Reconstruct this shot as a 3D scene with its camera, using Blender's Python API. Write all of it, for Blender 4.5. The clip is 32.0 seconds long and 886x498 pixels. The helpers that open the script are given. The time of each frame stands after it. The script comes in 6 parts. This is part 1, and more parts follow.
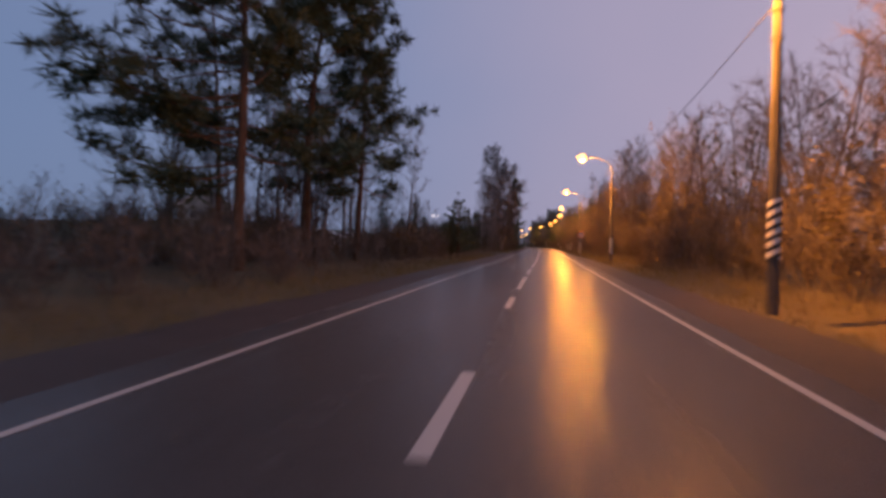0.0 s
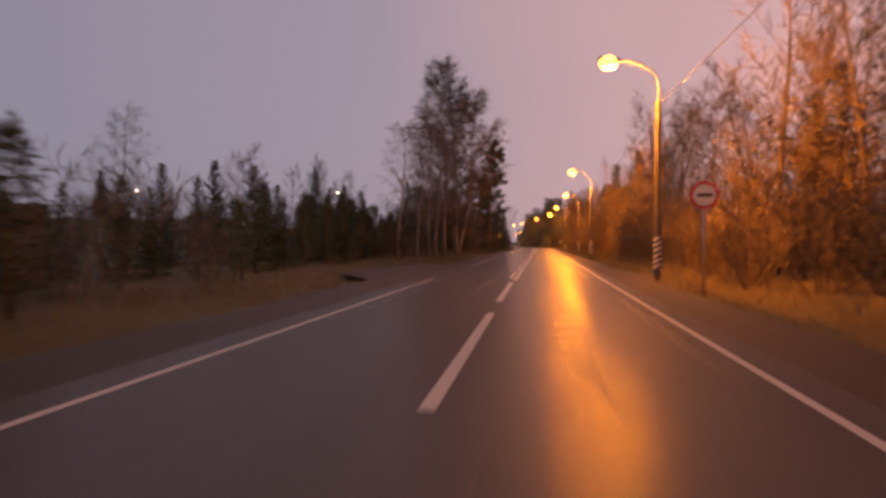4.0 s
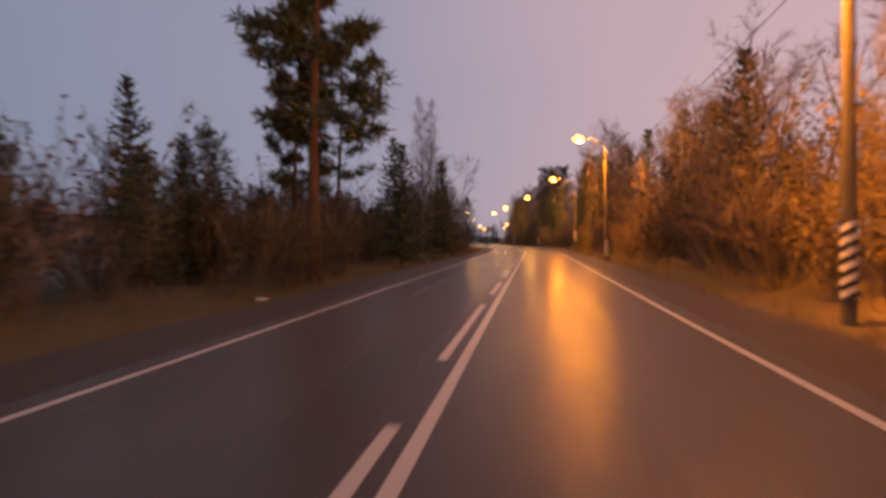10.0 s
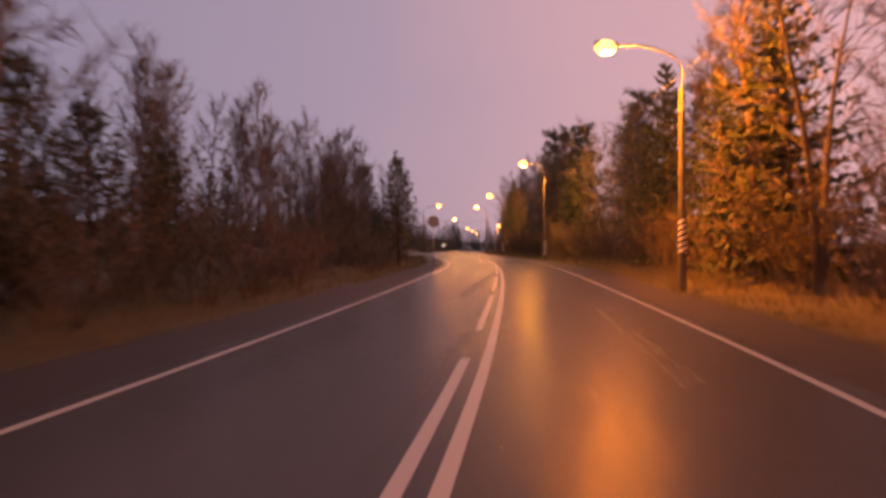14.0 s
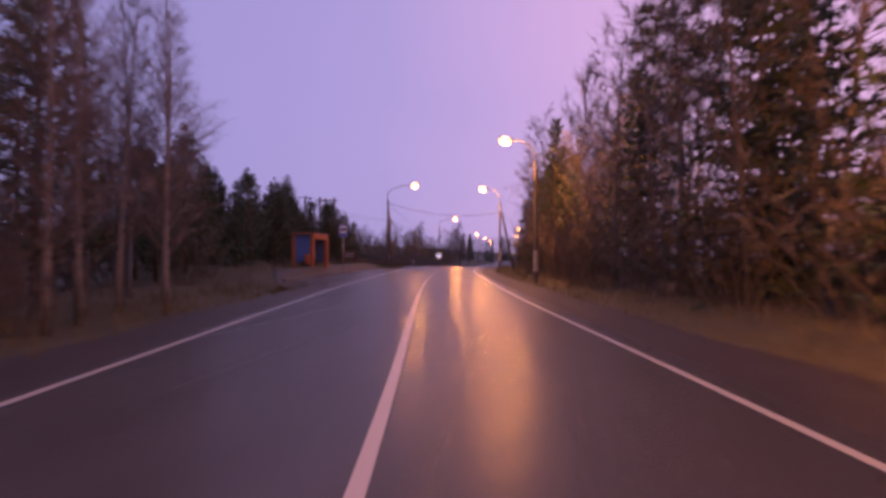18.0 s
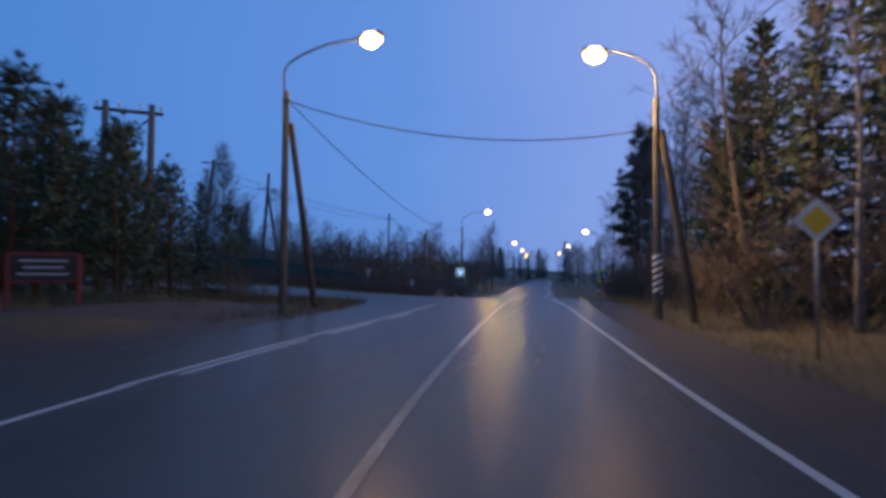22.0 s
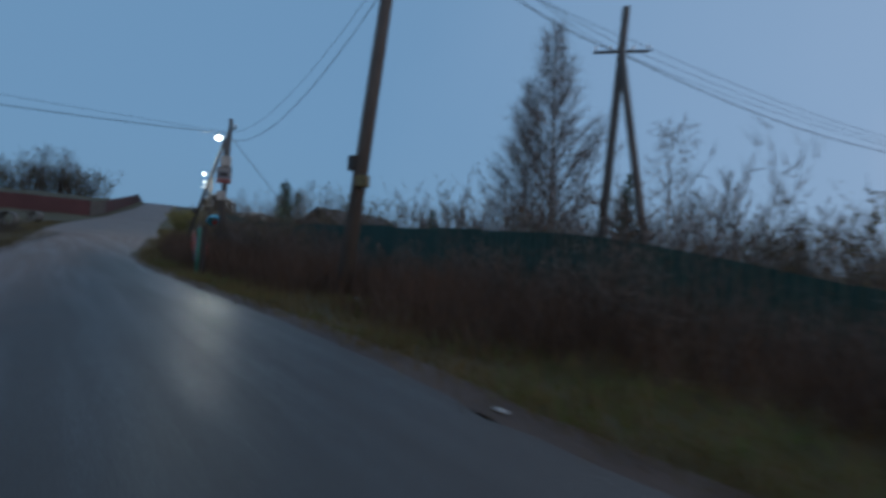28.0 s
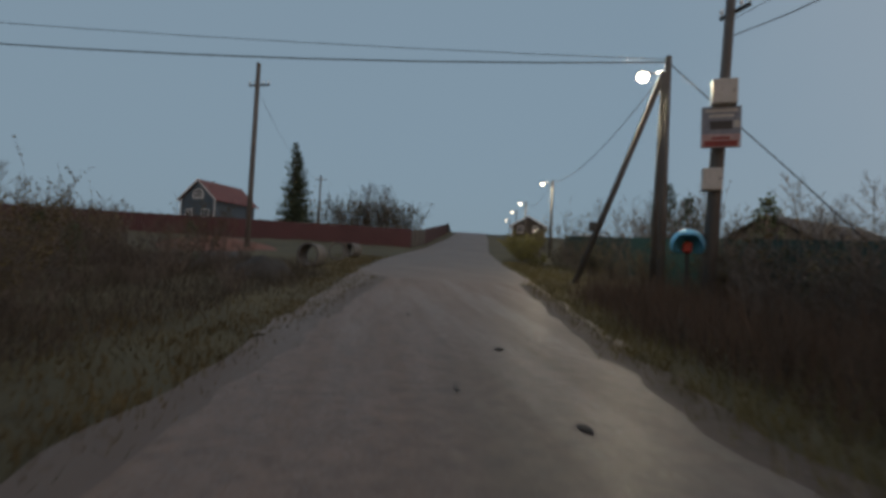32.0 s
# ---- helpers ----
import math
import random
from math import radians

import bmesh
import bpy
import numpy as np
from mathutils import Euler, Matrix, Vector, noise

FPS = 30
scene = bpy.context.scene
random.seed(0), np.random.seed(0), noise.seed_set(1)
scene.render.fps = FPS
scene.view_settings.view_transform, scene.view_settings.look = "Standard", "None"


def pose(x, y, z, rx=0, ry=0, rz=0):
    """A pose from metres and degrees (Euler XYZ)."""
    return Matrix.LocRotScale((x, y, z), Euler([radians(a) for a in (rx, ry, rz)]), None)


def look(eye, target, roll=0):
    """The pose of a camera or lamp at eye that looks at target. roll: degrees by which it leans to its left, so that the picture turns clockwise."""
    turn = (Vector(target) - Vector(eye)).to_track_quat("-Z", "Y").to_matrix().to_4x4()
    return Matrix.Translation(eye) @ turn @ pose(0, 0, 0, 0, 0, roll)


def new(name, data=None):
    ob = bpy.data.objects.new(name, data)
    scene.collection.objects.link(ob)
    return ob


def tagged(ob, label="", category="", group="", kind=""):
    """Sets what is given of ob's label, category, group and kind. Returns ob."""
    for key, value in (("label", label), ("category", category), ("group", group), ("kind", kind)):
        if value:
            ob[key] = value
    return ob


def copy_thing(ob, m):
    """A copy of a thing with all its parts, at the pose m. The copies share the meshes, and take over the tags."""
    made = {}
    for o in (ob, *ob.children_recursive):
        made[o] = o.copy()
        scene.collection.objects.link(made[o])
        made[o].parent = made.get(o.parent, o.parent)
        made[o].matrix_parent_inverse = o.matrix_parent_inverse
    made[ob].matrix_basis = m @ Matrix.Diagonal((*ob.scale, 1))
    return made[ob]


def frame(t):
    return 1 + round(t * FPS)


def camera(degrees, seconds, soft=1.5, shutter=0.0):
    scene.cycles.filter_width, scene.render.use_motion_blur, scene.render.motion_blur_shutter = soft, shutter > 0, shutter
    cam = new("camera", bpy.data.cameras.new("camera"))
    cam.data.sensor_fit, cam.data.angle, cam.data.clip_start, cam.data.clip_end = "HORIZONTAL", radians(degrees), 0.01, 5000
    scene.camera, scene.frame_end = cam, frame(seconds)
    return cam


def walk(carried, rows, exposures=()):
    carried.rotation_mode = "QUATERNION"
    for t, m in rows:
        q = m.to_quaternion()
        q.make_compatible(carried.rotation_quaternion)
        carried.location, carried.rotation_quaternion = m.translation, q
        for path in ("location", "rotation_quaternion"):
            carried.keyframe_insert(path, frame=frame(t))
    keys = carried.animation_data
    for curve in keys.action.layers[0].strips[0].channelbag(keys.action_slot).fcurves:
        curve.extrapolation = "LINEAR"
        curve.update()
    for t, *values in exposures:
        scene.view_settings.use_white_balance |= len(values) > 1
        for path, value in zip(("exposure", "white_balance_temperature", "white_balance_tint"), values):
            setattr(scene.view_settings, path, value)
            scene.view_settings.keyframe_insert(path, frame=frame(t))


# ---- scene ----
# the drive along the road, then left into the village lane
PATH = [
    (0, (0.00, 0.00, 1.30), (-1.74, 9.85, 1.20), 0.7),
    (0.5, (0.03, 6.59, 1.30), (-1.69, 16.44, 1.17), 0.6),
    (1, (0.06, 13.17, 1.29), (-1.68, 23.02, 1.20), 0.4),
    (1.5, (0.14, 19.70, 1.30), (-1.58, 29.55, 1.17), 0.3),
    (2, (0.20, 26.20, 1.30), (-1.53, 36.05, 1.22), 0.3),
    (2.5, (0.29, 32.66, 1.30), (-1.45, 42.50, 1.17), 0.2),
    (3, (0.39, 39.08, 1.30), (-1.33, 48.93, 1.18), 0.1),
    (3.5, (0.47, 45.47, 1.30), (-1.23, 55.33, 1.20), 0.1),
    (4, (0.54, 51.85, 1.30), (-1.16, 61.70, 1.19), 0.1),
    (4.5, (0.59, 58.19, 1.30), (-1.11, 68.04, 1.19), 0.1),
    (5, (0.62, 64.48, 1.30), (-1.07, 74.34, 1.19), 0.2),
    (5.5, (0.63, 70.73, 1.30), (-1.04, 80.59, 1.19), 0.3),
    (6, (0.61, 76.93, 1.31), (-1.01, 86.80, 1.19), 0.4),
    (6.5, (0.62, 83.06, 1.30), (-0.94, 92.93, 1.19), 0.4),
    (7, (0.64, 89.09, 1.30), (-0.90, 98.97, 1.21), 0.4),
    (7.5, (0.66, 95.01, 1.30), (-0.89, 104.89, 1.22), 0.2),
    (8, (0.68, 100.77, 1.31), (-0.92, 110.64, 1.23), -0.5),
    (8.5, (0.67, 106.33, 1.31), (-0.92, 116.20, 1.21), -0.7),
    (9, (0.63, 111.80, 1.32), (-0.97, 121.67, 1.20), -0.9),
    (9.5, (0.64, 117.30, 1.28), (-0.95, 127.17, 1.17), -1.0),
    (10, (0.65, 122.88, 1.30), (-0.93, 132.75, 1.14), -0.8),
    (10.5, (0.64, 128.51, 1.30), (-0.93, 138.38, 1.11), -0.9),
    (11, (0.66, 134.19, 1.28), (-0.91, 144.06, 1.09), -1.1),
    (11.5, (0.67, 139.92, 1.28), (-0.91, 149.79, 1.08), -1.4),
    (12, (0.67, 145.70, 1.29), (-0.91, 155.57, 1.09), -1.6),
    (12.5, (0.62, 151.52, 1.29), (-0.96, 161.39, 1.08), -1.5),
    (13, (0.55, 157.29, 1.30), (-1.03, 167.16, 1.11), -1.5),
    (13.5, (0.52, 162.93, 1.29), (-1.07, 172.80, 1.16), -1.3),
    (14, (0.53, 168.41, 1.31), (-1.02, 178.28, 1.24), -0.4),
    (14.5, (0.52, 173.85, 1.32), (-1.02, 183.73, 1.28), 0.0),
    (15, (0.40, 179.34, 1.30), (-1.16, 189.22, 1.24), 0.2),
    (15.5, (0.17, 184.87, 1.30), (-1.41, 194.74, 1.25), 0.2),
    (16, (-0.17, 190.43, 1.30), (-1.78, 200.29, 1.28), 0.1),
    (16.5, (-0.60, 196.01, 1.30), (-2.26, 205.87, 1.36), -0.0),
    (17, (-1.12, 201.62, 1.27), (-2.85, 211.47, 1.36), -0.1),
    (17.5, (-1.78, 207.25, 1.28), (-3.57, 217.09, 1.38), -0.1),
    (18, (-2.57, 212.86, 1.28), (-4.41, 222.69, 1.40), -0.0),
    (18.5, (-3.48, 218.41, 1.29), (-5.38, 228.23, 1.45), 0.1),
    (19, (-4.46, 223.87, 1.27), (-6.42, 233.67, 1.47), 0.5),
    (19.5, (-5.43, 229.13, 1.28), (-7.47, 238.92, 1.54), 0.6),
    (20, (-6.33, 234.15, 1.33), (-8.45, 243.92, 1.63), 0.6),
    (20.5, (-7.26, 239.01, 1.32), (-9.43, 248.77, 1.65), 0.4),
    (21, (-8.14, 243.63, 1.32), (-10.36, 253.38, 1.67), 0.3),
    (21.5, (-8.96, 248.02, 1.32), (-11.23, 257.75, 1.69), 0.5),
    (22, (-9.74, 252.22, 1.34), (-12.05, 261.95, 1.74), 0.4),
    (22.5, (-10.46, 256.21, 1.34), (-12.85, 265.91, 1.77), 0.3),
    (23, (-10.84, 260.31, 1.32), (-13.30, 269.99, 1.82), 0.1),
    (23.5, (-11.23, 264.42, 1.31), (-13.71, 274.09, 1.88), -0.2),
    (24, (-11.54, 268.32, 1.30), (-14.01, 277.98, 1.96), -0.2),
    (24.5, (-11.90, 272.04, 1.30), (-14.38, 281.70, 2.01), 0.2),
    (25, (-12.34, 275.67, 1.30), (-14.98, 285.29, 2.01), 0.8),
    (25.5, (-13.44, 278.54, 1.30), (-16.48, 288.04, 2.03), 1.4),
    (26, (-15.17, 280.79, 1.29), (-18.92, 290.03, 2.03), 2.1),
    (26.5, (-17.50, 282.51, 1.25), (-22.32, 291.25, 1.86), 2.6),
    (27, (-20.41, 283.84, 1.28), (-26.65, 291.65, 1.72), 3.1),
    (27.5, (-23.81, 285.10, 1.27), (-31.09, 291.94, 1.63), 3.4),
    (28, (-27.30, 285.74, 1.26), (-35.40, 291.60, 1.59), 3.6),
    (28.5, (-30.64, 286.14, 1.34), (-39.37, 291.00, 1.64), 3.9),
    (29, (-34.22, 286.57, 1.52), (-43.39, 290.54, 1.80), 4.4),
    (29.5, (-37.34, 286.60, 1.63), (-46.82, 289.76, 1.91), 4.6),
    (30, (-40.19, 286.51, 1.72), (-49.89, 288.93, 2.03), 4.7),
    (30.5, (-42.89, 286.42, 1.81), (-52.70, 288.30, 2.15), 4.5),
    (31, (-45.41, 286.30, 1.91), (-55.29, 287.83, 2.29), 4.1),
    (31.5, (-47.79, 286.24, 1.99), (-57.69, 287.61, 2.42), 3.6),
    (32, (-50.02, 286.23, 2.09), (-59.93, 287.52, 2.57), 3.0),
]
LENS = camera(77.3, 32.0, soft=3.5, shutter=0.5)
EXPOSURES = [
    (0.0, 0.1, 6600, 42), (1.0, 0.16, 7000, 45), (2.0, 0.17, 10100, 62), (3.0, 0.21, 10400, 61), (5.0, 0.36, 10400, 66), (7.0, 0.37, 10400, 72), (8.0, 0.37, 7900, 48), (9.0, 0.37, 8800, 57), (10.0, 0.34, 8700, 50), (11.0, 0.42, 9700, 59), (12.0, 0.38, 10200, 70), (14.5, 0.38, 10300, 80), (16.3, 0.64, 7500, 96), (18.3, 0.58, 7100, 102),
    (19.2, 0.44, 8000, 102), (20.0, 0.22, 4850, 44), (21.0, 0.13, 4350, 18), (22.2, 0.1, 4400, 26), (23.2, -0.2, 3400, 4), (24.5, -0.25, 3180, 2), (26.5, 0.07, 3200, 3), (27.2, 0.22, 4050, 8),
    (28.2, 0.57, 6700, 16), (29.0, 0.78, 8300, 24), (30.0, 0.63, 8900, 23), (32.0, 0.54, 8900, 22),
]
walk(LENS, [(t, look(eye, target, roll)) for t, eye, target, roll in PATH], EXPOSURES)

# ---- world: heavy overcast at dusk, no visible sun ----
world = bpy.data.worlds.new("dusk_sky")
scene.world = world
world.use_nodes = True
wn, wl = world.node_tree.nodes, world.node_tree.links
wn.clear()
w_out = wn.new("ShaderNodeOutputWorld")
w_bg = wn.new("ShaderNodeBackground")
w_sky = wn.new("ShaderNodeTexSky")
w_sky.sky_type = "NISHITA"
w_sky.sun_disc = False
w_sky.sun_elevation = radians(4)
w_sky.sun_rotation = radians(120)
w_sky.air_density, w_sky.dust_density, w_sky.ozone_density = 1.0, 3.0, 3.0
w_coord = wn.new("ShaderNodeTexCoord")
w_noise = wn.new("ShaderNodeTexNoise")
w_noise.inputs["Scale"].default_value = 1.6
w_noise.inputs["Detail"].default_value = 4
w_tilt = wn.new("ShaderNodeVectorMath")
w_tilt.operation = "DOT_PRODUCT"
w_tilt.inputs[1].default_value = (0.4, 0.3, 0.0)
w_sum = wn.new("ShaderNodeMath")
w_sum.operation = "MULTIPLY_ADD"
w_sum.inputs[1].default_value = 0.2
w_mid = wn.new("ShaderNodeMath")
w_mid.inputs[1].default_value = 0.4
# the murk is bluer over the village and warmer over the lamps along the road
w_ramp = wn.new("ShaderNodeValToRGB")
w_ramp.color_ramp.elements[0].position, w_ramp.color_ramp.elements[1].position = 0.3, 1.0
w_ramp.color_ramp.elements[0].color = (1.15, 2.2, 3.35, 1)
w_ramp.color_ramp.elements[1].color = (4.5, 4.25, 4.7, 1)
w_half = w_ramp.color_ramp.elements.new(0.68)
w_half.color = (1.95, 2.88, 4.0, 1)
w_mix = wn.new("ShaderNodeMix")
w_mix.data_type = "RGBA"
w_mix.inputs[0].default_value = 0.88
wl.new(w_coord.outputs["Generated"], w_noise.inputs["Vector"])
wl.new(w_coord.outputs["Generated"], w_tilt.inputs[0])
wl.new(w_noise.outputs["Fac"], w_sum.inputs[0])
wl.new(w_tilt.outputs["Value"], w_sum.inputs[2])
wl.new(w_sum.outputs[0], w_mid.inputs[0])
wl.new(w_mid.outputs[0], w_ramp.inputs["Fac"])
wl.new(w_sky.outputs["Color"], w_mix.inputs[6])
wl.new(w_ramp.outputs["Color"], w_mix.inputs[7])
wl.new(w_mix.outputs[2], w_bg.inputs["Color"])
w_bg.inputs["Strength"].default_value = 0.1
wl.new(w_bg.outputs[0], w_out.inputs["Surface"])

sun_data = bpy.data.lights.new("sun", "SUN")
sun_data.energy, sun_data.angle, sun_data.color = 0.06, radians(40), (1.0, 0.93, 0.86)
sun = new("sun", sun_data)
sun.matrix_world = look((0, 0, 60), (40, -60, 0))

SODIUM = (1.0, 0.36, 0.03)
YELLOW = (1.0, 0.5, 0.075)
LED = (0.92, 1.0, 0.86)


def glow(name, place, power, colour, size=0.12):
    data = bpy.data.lights.new(name, "POINT")
    data.energy, data.color, data.shadow_soft_size = power, colour, size
    ob = new(name, data)
    ob.location = place
    return ob


def tree_fill_spot(name, place, power, colour, side):
    """An added side spot at a street lamp, brightening the trees behind its pole."""
    data = bpy.data.lights.new(name, "SPOT")
    data.energy, data.color, data.shadow_soft_size = power, colour, 0.12
    data.spot_size, data.spot_blend = radians(178), 0.75
    ob = new(name, data)
    ob.matrix_world = look(place, Vector(place) + Vector((side * 0.99, 0.0, -0.14)))
    return ob


# ---- materials ----
def shader(name, rough=0.8, metal=0.0, spec=0.5):
    m = bpy.data.materials.new(name)
    m.use_nodes = True
    nt = m.node_tree
    b = nt.nodes["Principled BSDF"]
    b.inputs["Roughness"].default_value = rough
    b.inputs["Metallic"].default_value = metal
    b.inputs["Specular IOR Level"].default_value = spec
    return m, nt, b


def noise_node(nt, scale, detail=5, stretch=None, rough=0.6):
    co = nt.nodes.new("ShaderNodeTexCoord")
    n = nt.nodes.new("ShaderNodeTexNoise")
    n.inputs["Scale"].default_value = scale
    n.inputs["Detail"].default_value = detail
    n.inputs["Roughness"].default_value = rough
    if stretch:
        mp = nt.nodes.new("ShaderNodeMapping")
        mp.inputs["Scale"].default_value = stretch
        nt.links.new(co.outputs["Object"], mp.inputs["Vector"])
        nt.links.new(mp.outputs["Vector"], n.inputs["Vector"])
    else:
        nt.links.new(co.outputs["Object"], n.inputs["Vector"])
    return n


def ramp_node(nt, source, stops):
    r = nt.nodes.new("ShaderNodeValToRGB")
    while len(r.color_ramp.elements) < len(stops):
        r.color_ramp.elements.new(0.5)
    for e, (p, c) in zip(r.color_ramp.elements, stops):
        e.position, e.color = p, (*c, 1)
    nt.links.new(source, r.inputs["Fac"])
    return r


def mix_node(nt, fac, a, b, mode="MIX"):
    m = nt.nodes.new("ShaderNodeMix")
    m.data_type, m.blend_type = "RGBA", mode
    if isinstance(fac, (int, float)):
        m.inputs[0].default_value = fac
    else:
        nt.links.new(fac, m.inputs[0])
    for k, v in ((6, a), (7, b)):
        if isinstance(v, tuple):
            m.inputs[k].default_value = (*v, 1)
        else:
            nt.links.new(v, m.inputs[k])
    return m.outputs[2]


def bump_to(nt, b, source, strength, distance=0.02):
    bp = nt.nodes.new("ShaderNodeBump")
    bp.inputs["Strength"].default_value = strength
    bp.inputs["Distance"].default_value = distance
    nt.links.new(source, bp.inputs["Height"])
    nt.links.new(bp.outputs["Normal"], b.inputs["Normal"])


def two_scale(name, dark, light, rough=0.8, metal=0.0, big=0.7, fine=14.0, bump=0.3, stretch=None, vary=0.0, spec=0.4):
    """A surface with slow stains and fine grain between two colours."""
    m, nt, b = shader(name, rough, metal, spec)
    n1, n2 = noise_node(nt, big, 4), noise_node(nt, fine, 6, stretch)
    c1 = ramp_node(nt, n1.outputs["Fac"], [(0.3, dark), (0.7, light)])
    mid = tuple((p + q) / 2 for p, q in zip(dark, light))
    c2 = ramp_node(nt, n2.outputs["Fac"], [(0.3, tuple(v * 0.7 for v in mid)), (0.72, tuple(min(1, v * 1.3) for v in mid))])
    out = mix_node(nt, 0.5, c1.outputs["Color"], c2.outputs["Color"])
    if vary:
        oi = nt.nodes.new("ShaderNodeObjectInfo")
        hsv = nt.nodes.new("ShaderNodeHueSaturation")
        mr = nt.nodes.new("ShaderNodeMapRange")
        mr.inputs["To Min"].default_value, mr.inputs["To Max"].default_value = 1 - vary, 1 + vary
        nt.links.new(oi.outputs["Random"], mr.inputs["Value"])
        nt.links.new(mr.outputs["Result"], hsv.inputs["Value"])
        nt.links.new(out, hsv.inputs["Color"])
        out = hsv.outputs["Color"]
    nt.links.new(out, b.inputs["Base Color"])
    bump_to(nt, b, n2.outputs["Fac"], bump)
    return m


def asphalt(name, dark, light, wet_lo, wet_hi, along_x=False):
    """Wet asphalt: stone grain, worn wheel tracks and damp patches of changing gloss."""
    m, nt, b = shader(name, 0.3)
    patch = noise_node(nt, 0.35, 5, (0.12, 1.0, 1.0) if along_x else (1.0, 0.12, 1.0))
    blot = noise_node(nt, 1.7, 6)
    grain = noise_node(nt, 90, 3)
    c1 = ramp_node(nt, patch.outputs["Fac"], [(0.3, dark), (0.72, light)])
    c2 = ramp_node(nt, grain.outputs["Fac"], [(0.3, tuple(v * 0.6 for v in dark)), (0.75, tuple(v * 1.4 for v in light))])
    nt.links.new(mix_node(nt, 0.4, c1.outputs["Color"], c2.outputs["Color"]), b.inputs["Base Color"])
    r1 = ramp_node(nt, patch.outputs["Fac"], [(0.2, (wet_hi,) * 3), (0.8, (wet_lo,) * 3)])
    r2 = ramp_node(nt, blot.outputs["Fac"], [(0.2, (wet_lo,) * 3), (0.85, (wet_hi,) * 3)])
    wet = mix_node(nt, 0.4, r1.outputs["Color"], r2.outputs["Color"])
    track = noise_node(nt, 1.5, 4, (0.035, 1.0, 1.0) if along_x else (1.0, 0.035, 1.0))
    r3 = ramp_node(nt, track.outputs["Fac"], [(0.4, (wet_lo * 0.8,) * 3), (0.62, (wet_hi * 1.5,) * 3)])
    wet = mix_node(nt, 0.35, wet, r3.outputs["Color"])
    stones = ramp_node(nt, grain.outputs["Fac"], [(0.44, (0.0,) * 3), (0.54, (1.0,) * 3)])
    nt.links.new(mix_node(nt, stones.outputs["Color"], wet, (0.75, 0.75, 0.75)), b.inputs["Roughness"])
    b.inputs["Specular IOR Level"].default_value = 0.38
    mx = nt.nodes.new("ShaderNodeMath")
    mx.operation = "MULTIPLY_ADD"
    nt.links.new(blot.outputs["Fac"], mx.inputs[0])
    mx.inputs[1].default_value = 0.06
    nt.links.new(grain.outputs["Fac"], mx.inputs[2])
    bump_to(nt, b, mx.outputs[0], 0.22, 0.008)
    return m


def worn_paint(name, paint, under, wear=0.42):
    m, nt, b = shader(name, 0.45)
    n1, n2 = noise_node(nt, 9, 8, None, 0.75), noise_node(nt, 0.6, 3)
    add = nt.nodes.new("ShaderNodeMath")
    add.operation = "MULTIPLY_ADD"
    nt.links.new(n2.outputs["Fac"], add.inputs[0])
    add.inputs[1].default_value = 0.45
    nt.links.new(n1.outputs["Fac"], add.inputs[2])
    r = ramp_node(nt, add.outputs[0], [(wear + 0.08, under), (wear + 0.2, paint)])
    nt.links.new(r.outputs["Color"], b.inputs["Base Color"])
    return m


def emitter(name, colour, strength):
    m, nt, b = shader(name)
    b.inputs["Emission Color"].default_value = (*colour, 1)
    b.inputs["Emission Strength"].default_value = strength
    b.inputs["Base Color"].default_value = (0.8, 0.8, 0.8, 1)
    return m


M_ROAD = asphalt("wet_asphalt", (0.016, 0.0155, 0.0155), (0.054, 0.05, 0.049), 0.1, 0.29)
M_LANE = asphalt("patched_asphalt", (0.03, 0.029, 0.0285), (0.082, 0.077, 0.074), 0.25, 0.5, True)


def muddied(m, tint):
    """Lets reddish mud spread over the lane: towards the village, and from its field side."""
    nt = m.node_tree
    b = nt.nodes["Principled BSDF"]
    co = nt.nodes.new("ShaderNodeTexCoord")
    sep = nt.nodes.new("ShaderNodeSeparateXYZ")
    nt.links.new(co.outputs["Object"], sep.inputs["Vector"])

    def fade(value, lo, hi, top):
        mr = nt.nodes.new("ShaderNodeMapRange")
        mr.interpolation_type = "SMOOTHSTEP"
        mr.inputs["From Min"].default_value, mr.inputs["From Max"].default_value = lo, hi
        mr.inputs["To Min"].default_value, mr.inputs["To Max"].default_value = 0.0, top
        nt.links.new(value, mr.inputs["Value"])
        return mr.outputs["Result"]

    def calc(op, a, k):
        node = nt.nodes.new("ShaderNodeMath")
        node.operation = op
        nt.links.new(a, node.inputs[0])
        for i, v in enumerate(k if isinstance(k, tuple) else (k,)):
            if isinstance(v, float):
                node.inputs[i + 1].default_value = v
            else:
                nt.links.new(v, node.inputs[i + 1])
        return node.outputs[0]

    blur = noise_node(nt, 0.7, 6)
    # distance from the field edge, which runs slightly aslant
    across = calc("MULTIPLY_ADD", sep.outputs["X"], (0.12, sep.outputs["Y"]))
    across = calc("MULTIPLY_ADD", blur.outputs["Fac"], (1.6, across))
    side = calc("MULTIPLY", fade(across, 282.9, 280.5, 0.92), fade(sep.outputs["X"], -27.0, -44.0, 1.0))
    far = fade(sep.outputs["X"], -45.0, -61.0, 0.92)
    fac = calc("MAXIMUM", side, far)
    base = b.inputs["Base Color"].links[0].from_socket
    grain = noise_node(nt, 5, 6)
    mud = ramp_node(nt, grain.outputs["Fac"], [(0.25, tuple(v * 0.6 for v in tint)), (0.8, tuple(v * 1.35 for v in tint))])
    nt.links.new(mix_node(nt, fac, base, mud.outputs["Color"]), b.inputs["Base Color"])


